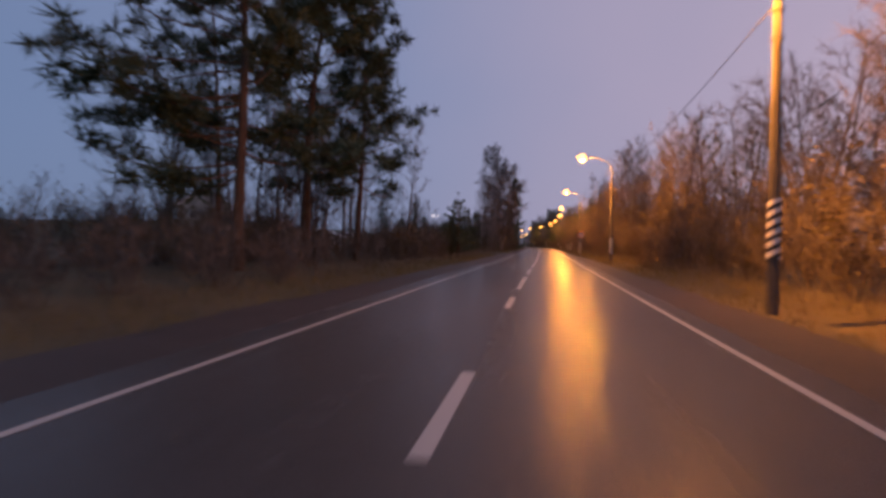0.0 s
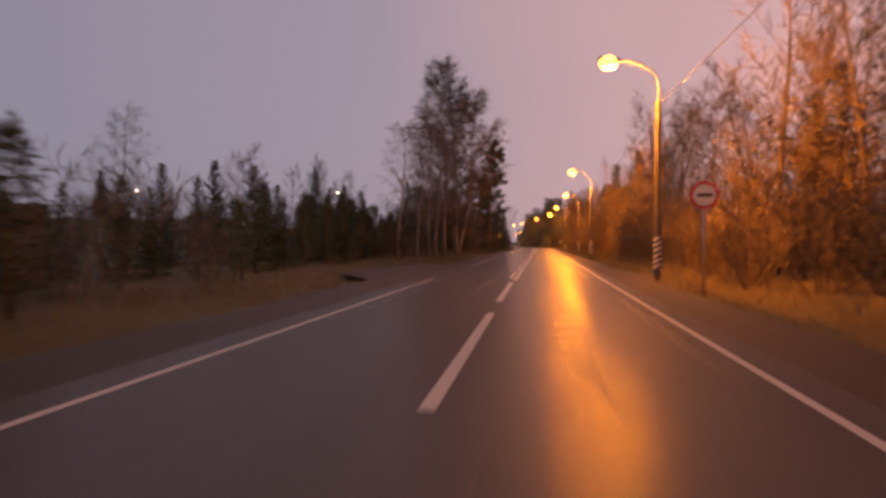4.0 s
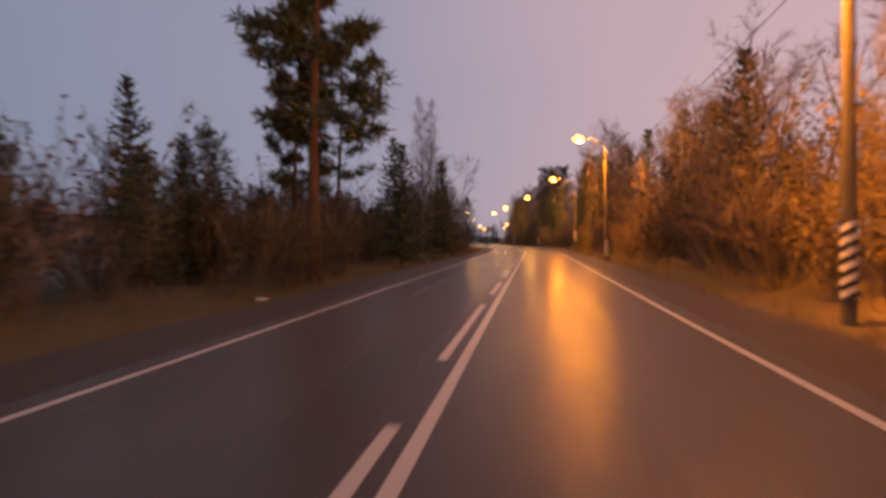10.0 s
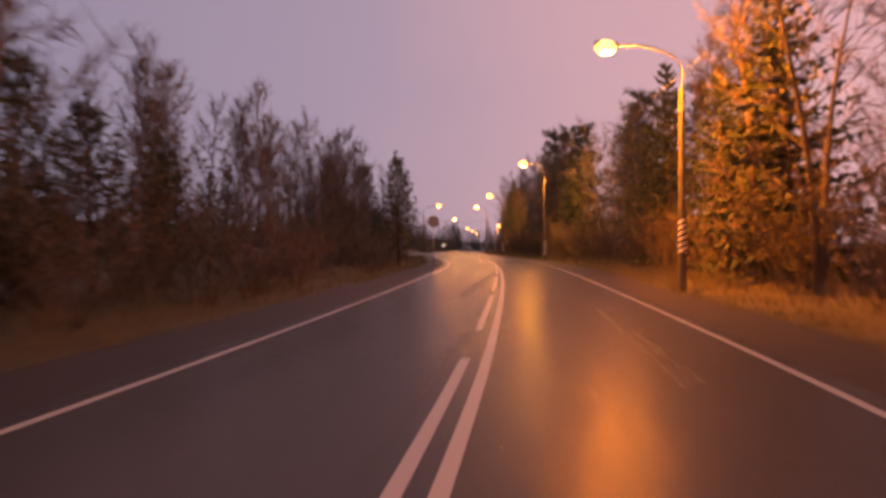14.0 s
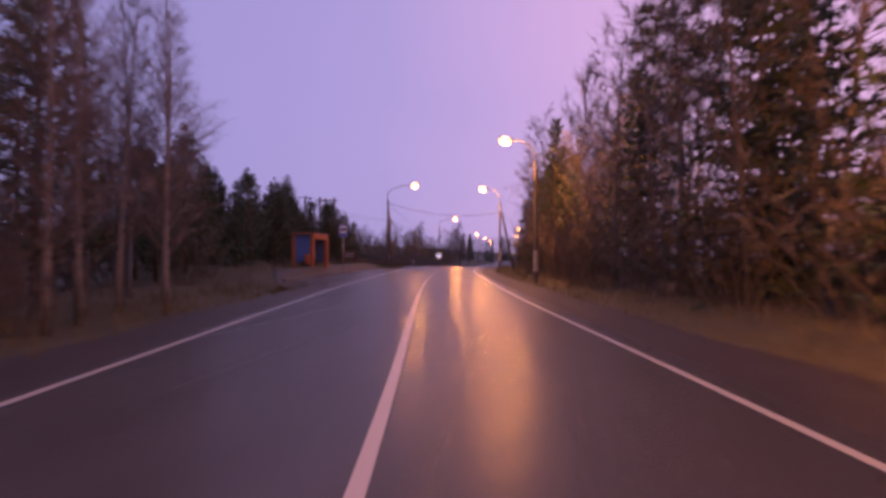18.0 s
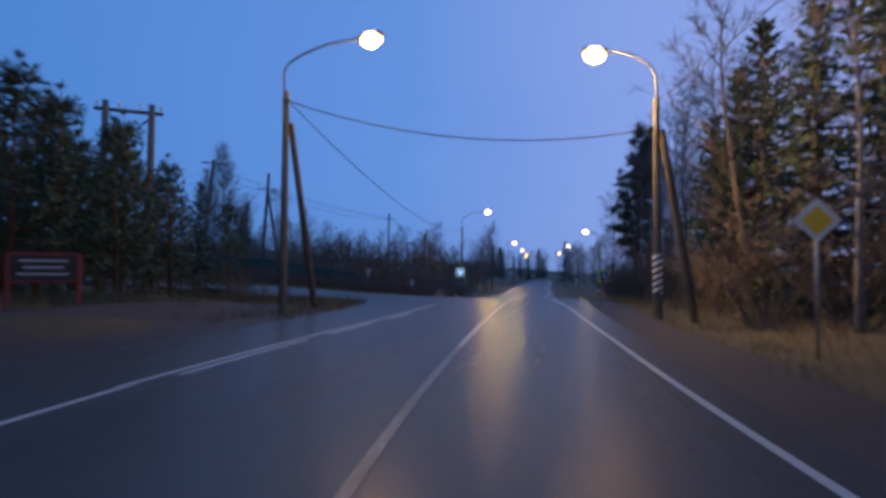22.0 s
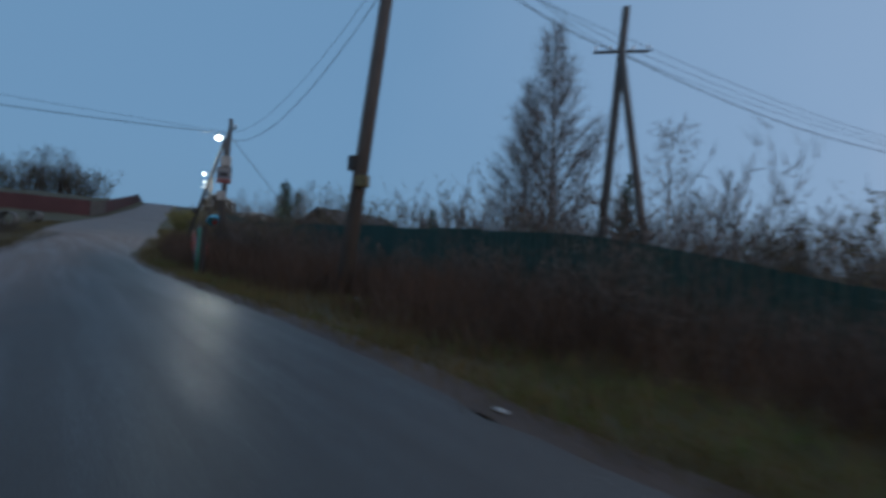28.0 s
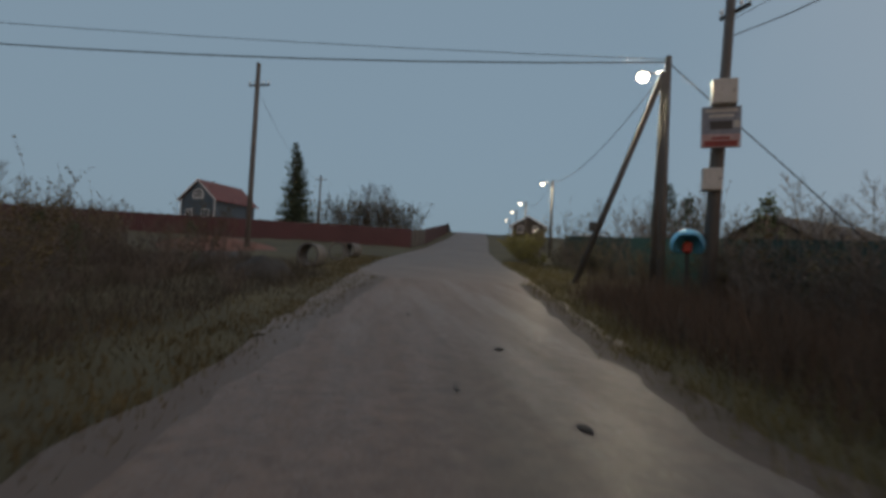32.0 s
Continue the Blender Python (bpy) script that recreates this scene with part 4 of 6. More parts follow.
# ---- poles and cables round the crossing and the village lane ----
wooden_pole(-39.35, 291.6, 10.4, 0.19, (0.55, 0.6), (), (10.2, 1.9, 0.5), "tall leaning wooden pole with a crossarm and two small boxes")
cabinet("meter_box", "small dark metal box fixed to a leaning pole", "meter box", -39.25, 291.62, 3.6, (0.24, 0.18, 0.36), 20, M_DARKSTEEL)
cabinet("meter_box", "small yellowish metal box fixed to a leaning pole", "meter box", -38.92, 291.7, 3.15, (0.3, 0.2, 0.28), 40, M_OLIVE)
wooden_pole(-40.3, 302.0, 11.05, 0.18, (0.6, 0.2), ((1.9, 0.9, 0.86),), (9.5, 2.0, 0.7), "wooden pole with a slanting brace and a crossarm of insulators")
wooden_pole(-67.0, 295.6, 9.7, 0.135, (0.1, 0.0), ((-4.4, -1.5, 0.93), (-1.3, 0.4, 0.93)), None, "wooden pole with two slanting braces and a lit lamp")
wooden_pole(-62.72, 294.5, 9.42, 0.15, (0.62, 0.0), ((-0.9, 0.5, 0.6),), (8.85, 0.9, 0.2), "wooden pole carrying grey boxes and a printed notice")
cabinet("junction_box", "pale grey plastic cabinet fixed to a utility pole", "junction box", -62.1, 294.38, 6.8, (0.55, 0.3, 0.62), 62, M_PLASTIC)
cabinet("junction_box", "pale grey plastic cabinet low on a utility pole", "junction box", -62.42, 294.33, 4.75, (0.45, 0.28, 0.55), 62, M_PLASTIC)
cabinet("meter_box", "small dark metal box fixed to a slanting brace pole", "meter box", -69.75, 294.42, 4.2, (0.3, 0.2, 0.34), 50, M_DARKSTEEL)
wooden_pole(-82.0, 279.4, 13.45, 0.16, (0.25, 0.0), (), (12.25, 1.3, 1.2), "slim pole with a crossarm standing in the field")
wooden_pole(-130, 278.6, 15.4, 0.15, (0.1, 0), (), (14.8, 1.7, 1.2), "slim pole with a crossarm standing in the field")
wooden_pole(-35.0, 325.5, 9.3, 0.15, (0.1, 0), (), (8.6, 1.8, 0.3), "wooden pole with a crossarm standing among bare trees")
wooden_pole(-28.0, 319.8, 6.6, 0.16, (0.05, 0), (), (6.0, 0.8, 0.3))
wooden_pole(-31.2, 322.5, 5.2, 0.14, (0.05, 0), ((0.9, 0.4, 0.9),), (5.1, 1.2, 0.3))
wooden_pole(-30, 70.9, 7.9, 0.12, (0.05, 0), (), (7.4, 0.9, 0.3), "slim wooden pole with a crossarm behind the board fence")
VILLAGE_LAMPS = [(-67.8, 295.3, 9.35), (-95.1, 300.4, 10.3), (-131.5, 308.4, 13.7), (-160, 314.5, 15.9), (-195, 322, 18.0)]
for i, (x, y, z) in enumerate(VILLAGE_LAMPS):
    if i:
        wooden_pole(x - 0.4, y + 0.9, z + 0.4, 0.13)
    lamp = thing("lamp", "small lit LED lamp on a short arm fixed to a pole", "street lamp", "village lamps", pose(x, y, z, 0, 0, 0))
    part("bracket", Build().tube([(-0.4, 0.88, -0.1) if i else (0.55, 0.3, 0.0), (0, 0.3, 0.1), (0, 0, 0.06)], [0.025, 0.025, 0.025], 6), M_STEEL, lamp, "bent steel bracket")
    part("lamp_head", Build().box((0, -0.1, 0.06), (0.2, 0.42, 0.09), 0, 0, 0.02), M_STEEL, lamp, "flat grey housing")
    # round and oversized: the shape includes the bloom, not only the glass
    part("lamp_glass", bulb(pose(0, -0.12, 0), (0.19, 0.21, 0.17) if i == 0 else (0.12, 0.14, 0.11), -0.06), M_LEDGLOW, lamp, "bright white lamp glass swollen to its bloom", True)
    if i < 3:
        glow("lamp_light", (x, y - 0.12, z - 0.2), 1450 if i == 0 else 300, LED)
cable([(-38.3, 292.7, 9.6), (-62.15, 294.5, 8.2)], 2.2, 0.013)
cable([(-38.2, 292.8, 10.2), (-62.15, 294.5, 8.6)], 1.8, 0.008)
cable([(-38.3, 292.7, 9.2), (-39.7, 302.1, 9.3), (-35.0, 325.5, 8.6), (-28.0, 319.8, 6.2)], 1.0, 0.018)
for k in range(3):
    cable([(-38.9 - 0.5 * k, 292.5 - 0.3 * k, 10.35), (-40.4 + 0.5 * k, 302 + 0.3 * k, 9.75), (-35.4 + 0.4 * k, 325.5, 8.8)], 0.6, 0.009)
cable([(-66.9, 295.6, 9.5), (-75.2, 247.3, 11.2)], 0.61, 0.024)
wooden_pole(-75.2, 247.3, 11.5, 0.14)
cable([(-66.9, 295.6, 9.6), (-75.9, 247.3, 11.9)], 0.3, 0.012)
cable([(-67, 295.6, 9.3), (-95.4, 301.2, 10.5), (-131.8, 309.2, 13.8), (-160.4, 315.3, 16)], 0.9, 0.016)
cable([(-66.9, 295.6, 9.5), (-64.6, 298.3, 5.6), (-62.6, 300.7, 2.1)], 0.1, 0.02)
cable([(-81.8, 279.4, 12.0), (-130, 278.6, 15.0), (-190, 276, 19)], 0.9, 0.01)


def printed_notice(x, y, z, turn):
    top = thing("printed_notice", "printed pale notice with a red lower band on a pole", "notice", "", pose(x, y, z, 0, 0, turn))
    part("board", Build().box((0, 0, 0), (0.86, 0.02, 1.0), 0, 0, 0.006), M_NOTICE, top, "grey-blue printed board")
    part("band", Build().box((0, -0.016, -0.33), (0.84, 0.012, 0.32)), M_PINK, top, "pale pink band")
    part("picture", Build().box((0, -0.016, 0.05), (0.48, 0.012, 0.2)), M_DARKSTEEL, top, "dark printed block")
    part("picture", Build().box((0.33, -0.016, 0.07), (0.13, 0.012, 0.16)), M_PLASTIC, top, "pale printed block")
    for dz, w in ((0.4, 0.7), (0.27, 0.54)):
        part("text_bar", Build().box((0, -0.016, dz), (w, 0.012, 0.075)), M_PLASTIC, top)
    for dz, w, h in ((-0.27, 0.4, 0.06), (-0.4, 0.72, 0.13)):
        part("text_bar", Build().box((0, -0.026, dz), (w, 0.01, h)), M_FADEDRED, top)


printed_notice(-62.12, 294.33, 5.97, 62)


def phone_hood(x, y, turn):
    top = thing("phone_hood", "rounded blue plastic phone hood on a post", "phone booth", "", pose(x, y, height(x, y), 0, 0, turn))
    b, cols, rows = Build(), 28, 8
    for scale in (1.0, 0.93):
        for c in range(cols + 1):
            az = 2 * math.pi * c / cols
            front = max(0.0, -math.sin(az))
            low = -0.55 + 1.15 * smooth(0.35, 0.9, front)
            for r in range(rows + 1):
                el = low + (math.pi / 2 - low) * r / rows
                b.v.append((0.43 * scale * math.cos(az) * math.cos(el), 0.05 + 0.4 * scale * math.sin(az) * math.cos(el), 1.72 + 0.4 * scale * math.sin(el)))
    n = (cols + 1) * (rows + 1)
    for c in range(cols):
        for r in range(rows):
            p, q = c * (rows + 1) + r, (c + 1) * (rows + 1) + r
            b.f += [(p, q, q + 1, p + 1), (n + p, n + p + 1, n + q + 1, n + q)]
            b.k += [0, 0]
        p, q = c * (rows + 1), (c + 1) * (rows + 1)
        b.f.append((p, n + p, n + q, q)), b.k.append(0)
    part("hood", b, M_CYAN, top, "rounded blue hood", True)
    part("post", Build().box((0, 0.4, 0.82), (0.1, 0.08, 2.05), 0, 0, 0.01), M_DARKSTEEL, top, "steel post")
    part("phone", Build().box((0, 0.22, 1.66), (0.22, 0.14, 0.26), 0, 0, 0.03), M_SIGNRED, top, "small red telephone")


phone_hood(-63.15, 294.2, 60)


# ---- fences ----
def sheet_fence(name, label, line, tall, material, group="", rib=0.25):
    """A fence of ribbed metal sheets on posts; each sheet is a panel."""
    top = thing(name, label, "fence", group, pose(0, 0, 0))
    for (xa, ya), (xb, yb) in zip(line, line[1:]):
        n = max(1, round(math.hypot(xb - xa, yb - ya) / 2.4))
        for i in range(n):
            p, q = [(xa + (xb - xa) * k / n, ya + (yb - ya) * k / n) for k in (i, i + 1)]
            d = Vector((q[0] - p[0], q[1] - p[1], 0))
            side = Vector((-d.y, d.x, 0)).normalized() * 0.03
            b, m = Build(), int(d.length / rib)
            lift = 0.08 * noise.noise((p[0], p[1], 1))
            for j in range(m + 1):
                for e in ((0.0, 1), (0.5, -1)):
                    if j == m and e[0]:
                        continue
                    k = (j + e[0]) / m
                    x, y = p[0] + d.x * k + side.x * e[1], p[1] + d.y * k + side.y * e[1]
                    z = height(x, y)
                    b.v += [(x, y, z - 0.05), (x, y, z + tall + lift)]
            for j in range(len(b.v) // 2 - 1):
                b.f.append((2 * j, 2 * j + 2, 2 * j + 3, 2 * j + 1)), b.k.append(0)
            part("panel", b, material, top)
            z = height(*p)
            part("post", Build().box((p[0] - side.x * 3, p[1] - side.y * 3, z + tall / 2), (0.07, 0.07, tall + 0.3), 0, 0, 0.01), M_DARKSTEEL, top)
    return top


sheet_fence("fence", "dark green sheet fence half hidden by weeds", [(-29, 299.6), (-36, 297.2), (-50, 296.0), (-66, 297.2), (-95, 302.4)], 2.0, M_NET)
sheet_fence("fence", "long maroon sheet metal fence in the field", [(-103.5, 290.0), (-102, 250)], 1.75, M_MAROON)
sheet_fence("fence", "weathered pale sheet fence along the dirt road", [(-103.5, 290.0), (-112, 292.2)], 1.6, M_CONCRETE)
sheet_fence("fence", "brown sheet fence running uphill along the dirt road", [(-112, 292.2), (-150, 299.5), (-200, 308)], 1.6, M_MAROON)


def board_fence(label, line, tall):
    top = thing("fence", label, "fence", "", pose(0, 0, 0))
    for (xa, ya), (xb, yb) in zip(line, line[1:]):
        n = int(math.hypot(xb - xa, yb - ya) / 0.17)
        a = math.atan2(yb - ya, xb - xa)
        for i in range(n):
            x, y = xa + (xb - xa) * i / n, ya + (yb - ya) * i / n
            t = tall + 0.06 * noise.noise((i * 0.7, xa, 0))
            part("board", Build().box((x, y, height(x, y) + t / 2), (0.15, 0.024, t), a, 0, 0.004), M_BROWNFENCE, top)
        for zz in (0.5, tall - 0.4):
            part("rail", Build().tube([(xa - 0.05, ya, height(xa, ya) + zz), (xb - 0.05, yb, height(xb, yb) + zz)], [0.04, 0.04], 5), M_BROWNFENCE, top)
    return top


board_fence("tall fence of dark weathered boards behind shrubs", [(-12.6, 47.5), (-12.2, 64.5), (-24, 70)], 2.3)


# ---- houses ----
def house(x, y, turn, w, d, wall, roof, walls, roofing, label, window=None, base=None, lit=False):
    """A gabled house: w across the gable, d along the ridge; the gable with its window looks to -y before turning."""
    z = height(x, y) - 0.2 if base is None else base
    top = thing("house", label, "house", "", pose(x, y, z, 0, 0, turn))
    b = Build()
    pent = [(-w / 2, 0), (w / 2, 0), (w / 2, wall), (0, roof), (-w / 2, wall)]
    for yy, flip in ((-d / 2, 0), (d / 2, 1)):
        pts = [(px, yy, pz) for px, pz in pent]
        b.poly(pts if not flip else list(reversed(pts)))
    for s in (-1, 1):
        b.poly([(s * w / 2, -d / 2, 0), (s * w / 2, d / 2, 0), (s * w / 2, d / 2, wall), (s * w / 2, -d / 2, wall)][::s])
    body = part("wall", b, walls, top)
    for k in range(int(wall / 0.2)):
        part("board", Build().box((0, -d / 2 - 0.012, 0.1 + 0.2 * k), (w, 0.03, 0.185)), walls, body)
    for s in (-1, 1):
        e = Vector((s * (w / 2 + 0.45), 0, wall - 0.45 * (roof - wall) / (w / 2)))
        b = Build()
        for yy0, yy1 in ((-d / 2 - 0.4, d / 2 + 0.4),):
            lo, hi = e.z, roof + 0.05
            b.poly([(e.x, yy0, lo + 0.1), (e.x, yy1, lo + 0.1), (0, yy1, hi + 0.1), (0, yy0, hi + 0.1)][::-s])
            b.poly([(e.x, yy0, lo), (e.x, yy1, lo), (0, yy1, hi), (0, yy0, hi)][::s])
            b.poly([(e.x, yy0, lo), (e.x, yy1, lo), (e.x, yy1, lo + 0.1), (e.x, yy0, lo + 0.1)])
        part("roof", b, roofing, top, "pitched roof slope")
        fascia = Build()
        fascia.poly([(e.x, -d / 2 - 0.42, lo - 0.1), (0, -d / 2 - 0.42, hi - 0.1), (0, -d / 2 - 0.42, hi + 0.14), (e.x, -d / 2 - 0.42, lo + 0.14)])
        fascia.poly([(e.x, -d / 2 - 0.38, lo - 0.1), (e.x, -d / 2 - 0.38, lo + 0.14), (0, -d / 2 - 0.38, hi + 0.14), (0, -d / 2 - 0.38, hi - 0.1)])
        fascia.poly([(e.x, -d / 2 - 0.42, lo - 0.1), (e.x, -d / 2 - 0.38, lo - 0.1), (0, -d / 2 - 0.38, hi - 0.1), (0, -d / 2 - 0.42, hi - 0.1)])
        part("fascia", fascia, M_WHITE, top, "white gable trim")
        part("corner_board", Build().box((s * (w / 2 - 0.05), -d / 2 - 0.03, wall / 2), (0.16, 0.06, wall)), M_WHITE, top, "white corner board")
    if window == "arch":
        arc = [(-0.75, 0)] + [(-0.75 * math.cos(math.pi * i / 14), 0.5 + 0.75 * math.sin(math.pi * i / 14)) for i in range(15)] + [(0.75, 0)]
        win = part("window", flat([(px * 1.3, pz * 1.2 - 0.14) for px, pz in arc], -d / 2 - 0.02, wall + 0.1, 0, 0.05), M_WHITE, top, "white arched window frame")
        part("pane", flat(arc, -d / 2 - 0.06, wall + 0.1, 0, 0.03), M_GLASS, win)
        for k in (-0.36, 0, 0.36):
            part("muntin", flat(rect(0.07, 1.1, k, 0.55), -d / 2 - 0.09, wall + 0.1, 0, 0.02), M_WHITE, win)
        part("muntin", flat(rect(1.5, 0.07, 0, 0.5), -d / 2 - 0.09, wall + 0.1, 0, 0.02), M_WHITE, win)
    for k, zc in [(k, zc) for zc in ((1.9, wall - 1.9) if wall > 6 else (1.5,)) for k in (-w * 0.24, w * 0.24)]:
        win = part("window", flat(rect(1.2, 1.4, k, zc), -d / 2 - 0.03, 0, 0, 0.05), M_WHITE, top, "white window frame")
        part("pane", flat(rect(1.0, 1.2, k, zc), -d / 2 - 0.07, 0, 0, 0.03), M_WINLIGHT if lit and k > 0 and zc > 2 else M_GLASS, win)
        part("muntin", flat(rect(0.06, 1.2, k, zc), -d / 2 - 0.1, 0, 0, 0.02), M_WHITE, win)
    part("chimney", Build().box((w * 0.12, d * 0.1, roof + 0.2), (0.6, 0.6, 1.2), 0, 0, 0.03), M_CONCRETE, top, "brick chimney") if lit else None
    return top


house(-139.5, 262.5, 62, 6.5, 8.6, 3.8, 6.5, M_HOUSE, M_ROOF, "blue-grey boarded house with white trim and a red roof", "arch", height(-139.5, 262.5) - 0.8)
house(-110.7, 311.5, 60, 3.4, 4.5, 1.5, 2.1, M_WHITE, M_PLASTIC, "small whitewashed shed beyond the green fence")
house(-156, 317, 70, 6.2, 7, 2.2, 3.9, M_BROWNFENCE, M_ROOF, "small brown house with a red roof up the hill")
house(-78, 311, 200, 7, 9, 1.8, 3.6, M_BROWNFENCE, M_BROWNFENCE, "low dark house behind the green fence")
house(-70, 105, 42, 10, 13, 8.6, 12.6, M_PLASTER, M_ROOF, "pale plastered two-storey house with a red roof and a lit window", None, None, True)
house(-30, 74, 15, 5, 7, 2.3, 3.3, M_BROWNFENCE, M_PLASTIC, "low dark shed with a pale roof behind the fence")


# ---- barrier with boards at the lane ----
def barrier(x, y, turn):
    top = thing("barrier_gate", "open green pipe gate carrying a yellow board and signs", "gate", "", pose(x, y, height(x, y) - 0.02, 0, 0, turn))
    part("post", Build().tube([(0, 0, -0.3), (0, 0, 1.34)], [0.045, 0.045], 12), M_GREENP, top, "green pipe gate post", True)
    part("top_rail", Build().tube([(0.1, 0, 1.36), (-0.25, 0, 1.37), (-1.2, 0, 1.18), (-3.4, 0, 1.0)], [0.028] * 4, 8), M_STEEL, top, "bent grey top rail", True)
    part("rail", Build().tube([(0, 0, 0.3), (-3.4, 0, 0.36)], [0.028, 0.028], 8), M_GREENP, top, "green pipe rail", True)
    for k, h in ((-0.16, 1.3), (-1.8, 1.1), (-3.35, 1.0)):
        part("upright", Build().tube([(k, 0, 0.3), (k, 0, h)], [0.022, 0.022], 8), M_GREENP, top, "", True)
    part("brace", Build().tube([(-0.1, 0.02, 0.3), (-3.3, 0.02, 0.98)], [0.018, 0.018], 8), M_GREENP, top, "", True)
    yel = part("yellow_board", flat([(-3.3, 0.36), (-1.78, 0.44), (-1.8, 1.08), (-3.22, 0.92), (-3.22, 0.84), (-3.3, 0.82)], -0.05, 0), M_BANNER, top, "yellow board with dark text")
    part("text_bar", flat([(-2.9, 0.76), (-2.0, 0.83), (-2.0, 0.9), (-2.9, 0.82)], -0.066, 0), M_BLACK, yel)
    part("text_bar", flat([(-2.9, 0.54), (-2.1, 0.59), (-2.1, 0.65), (-2.9, 0.6)], -0.066, 0), M_SIGNRED, yel)
    part("symbol", flat(circle(0.09, 20, -3.15, 0.68), -0.066, 0), M_BLACK, yel)
    part("symbol", flat(rect(0.08, 0.12, -3.15, 0.5), -0.066, 0), M_BLACK, yel)
    blue = part("blue_sign", flat([(-1.78, 0.36), (-1.08, 0.36), (-1.08, 1.12), (-1.78, 1.1)], -0.07, 0), M_WHITE, top, "blue dead-end sign with a white rim")
    part("field", flat([(-1.75, 0.39), (-1.11, 0.39), (-1.11, 1.09), (-1.75, 1.07)], -0.085, 0), M_SIGNBLUE, blue, "blue field")
    part("symbol", flat(rect(0.1, 0.48, -1.43, 0.65), -0.1, 0), M_WHITE, blue)
    part("symbol", flat(rect(0.32, 0.16, -1.43, 0.94), -0.108, 0), M_SIGNRED, blue)
    cxx, cz = -0.78, 0.93
    disc = part("round_sign", flat(circle(0.35, 36, cxx, cz), -0.13, 0), M_SIGNRED, top, "round red-rimmed prohibition sign")
    part("field", flat(circle(0.285, 36, cxx, cz), -0.145, 0), M_WHITE, disc)
    for pts in ([(-0.05, -0.02), (0.05, -0.02), (0.055, 0.13), (-0.055, 0.13)], [(-0.05, -0.02), (-0.12, -0.2), (-0.07, -0.21), (0.0, -0.05)], [(0.05, -0.02), (0.12, -0.19), (0.08, -0.21), (0.0, -0.05)]):
        part("symbol", flat([(cxx + px, cz + pz) for px, pz in pts], -0.16, 0), M_BLACK, disc)
    part("symbol", flat(circle(0.042, 16, cxx, cz + 0.19), -0.16, 0), M_BLACK, disc)
    part("slash", flat([(cxx - 0.23, cz + 0.18), (cxx - 0.18, cz + 0.23), (cxx + 0.23, cz - 0.18), (cxx + 0.18, cz - 0.23)], -0.175, 0), M_SIGNRED, disc)
    return top


barrier(-44.4, 289.4, -12.5)
bollard = thing("wooden_post", "dark weathered wooden post beside the pipe gate", "post", "", pose(-44.2, 289.5, height(-44.2, 289.5), 0, 2, 20))
part("body", Build().box((0, 0, 0.5), (0.12, 0.12, 1.75), 0, 0, 0.02), M_BROWNFENCE, bollard)
tri = thing("warning_sign", "small white triangular sign with a red rim leaning in the weeds", "road sign", "", pose(-48.85, 290.6, height(-48.85, 290.6), -8, 0, -35))
part("plate", flat([(-0.2, 0.25), (0.2, 0.25), (0, 0.85)], 0, 0), M_SIGNRED, tri, "red triangle")
part("field", flat([(-0.13, 0.24), (0.13, 0.24), (0, 0.62)], -0.016, 0), M_WHITE, tri)
part("post", Build().tube([(0, 0.03, -0.2), (0, 0.03, 0.75)], [0.02, 0.02], 8), M_STEEL, tri)


# ---- heaps, rings and litter ----
def heap(name, x, y, rx, ry, h, material, label, seed):
    b, n, m = Build(), 9, 26
    for j in range(n + 1):
        for i in range(m):
            a, k = 2 * math.pi * i / m, j / n
            w = 1 + 0.25 * noise.noise((math.cos(a) * 1.7 + seed, math.sin(a) * 1.7, k * 2))
            px, py = x + rx * k * w * math.cos(a), y + ry * k * w * math.sin(a)
            b.v.append((px, py, height(px, py) - 0.06 + h * (1 - k * k) ** 1.3 * (1 + 0.25 * noise.noise((px * 2.2, py * 2.2, seed)))))
    for j in range(n):
        for i in range(m):
            b.f.append((j * m + i, j * m + (i + 1) % m, (j + 1) * m + (i + 1) % m, (j + 1) * m + i)), b.k.append(0)
    return tagged(part(name, b, material, None, smooth=True), label, "heap")


heap("soil_mound", -68.0, 282.9, 1.9, 1.1, 0.6, M_HEAP, "low heap of dark wet soil beside the dirt road", 3)
heap("clay_mound", -84, 277.0, 6.0, 3.5, 0.6, M_REDSOIL, "spread heap of red clay by the field fence", 8)
heap("gravel_patch", -75, 279.5, 7.0, 3.2, 0.14, M_GRAVEL, "flat patch of grey gravel beside the dirt road", 6)


def ring(x, y, turn, r=0.55, tilt=0):
    b, n = Build(), 28
    for rr, yy in ((r, -0.4), (r, 0.4), (r - 0.08, 0.4), (r - 0.08, -0.4)):
        b.v += [(rr * math.cos(2 * math.pi * i / n), yy, r - 0.06 + rr * math.sin(2 * math.pi * i / n)) for i in range(n)]
    for q in range(4):
        for i in range(n):
            b.f.append((q * n + i, q * n + (i + 1) % n, ((q + 1) % 4) * n + (i + 1) % n, ((q + 1) % 4) * n + i)), b.k.append(0)
    ob = part("concrete_ring", b, M_CONCRETE, None, smooth=False)
    ob.matrix_basis = pose(x, y, height(x, y), tilt, 0, turn)
    return tagged(ob, "grey concrete well ring standing on its edge", "concrete ring", "well rings")


ring(-72.8, 283.9, 70, 0.48)
ring(-78.0, 284.6, 95, 0.45)
ring(-81.5, 285.2, 60, 0.4)


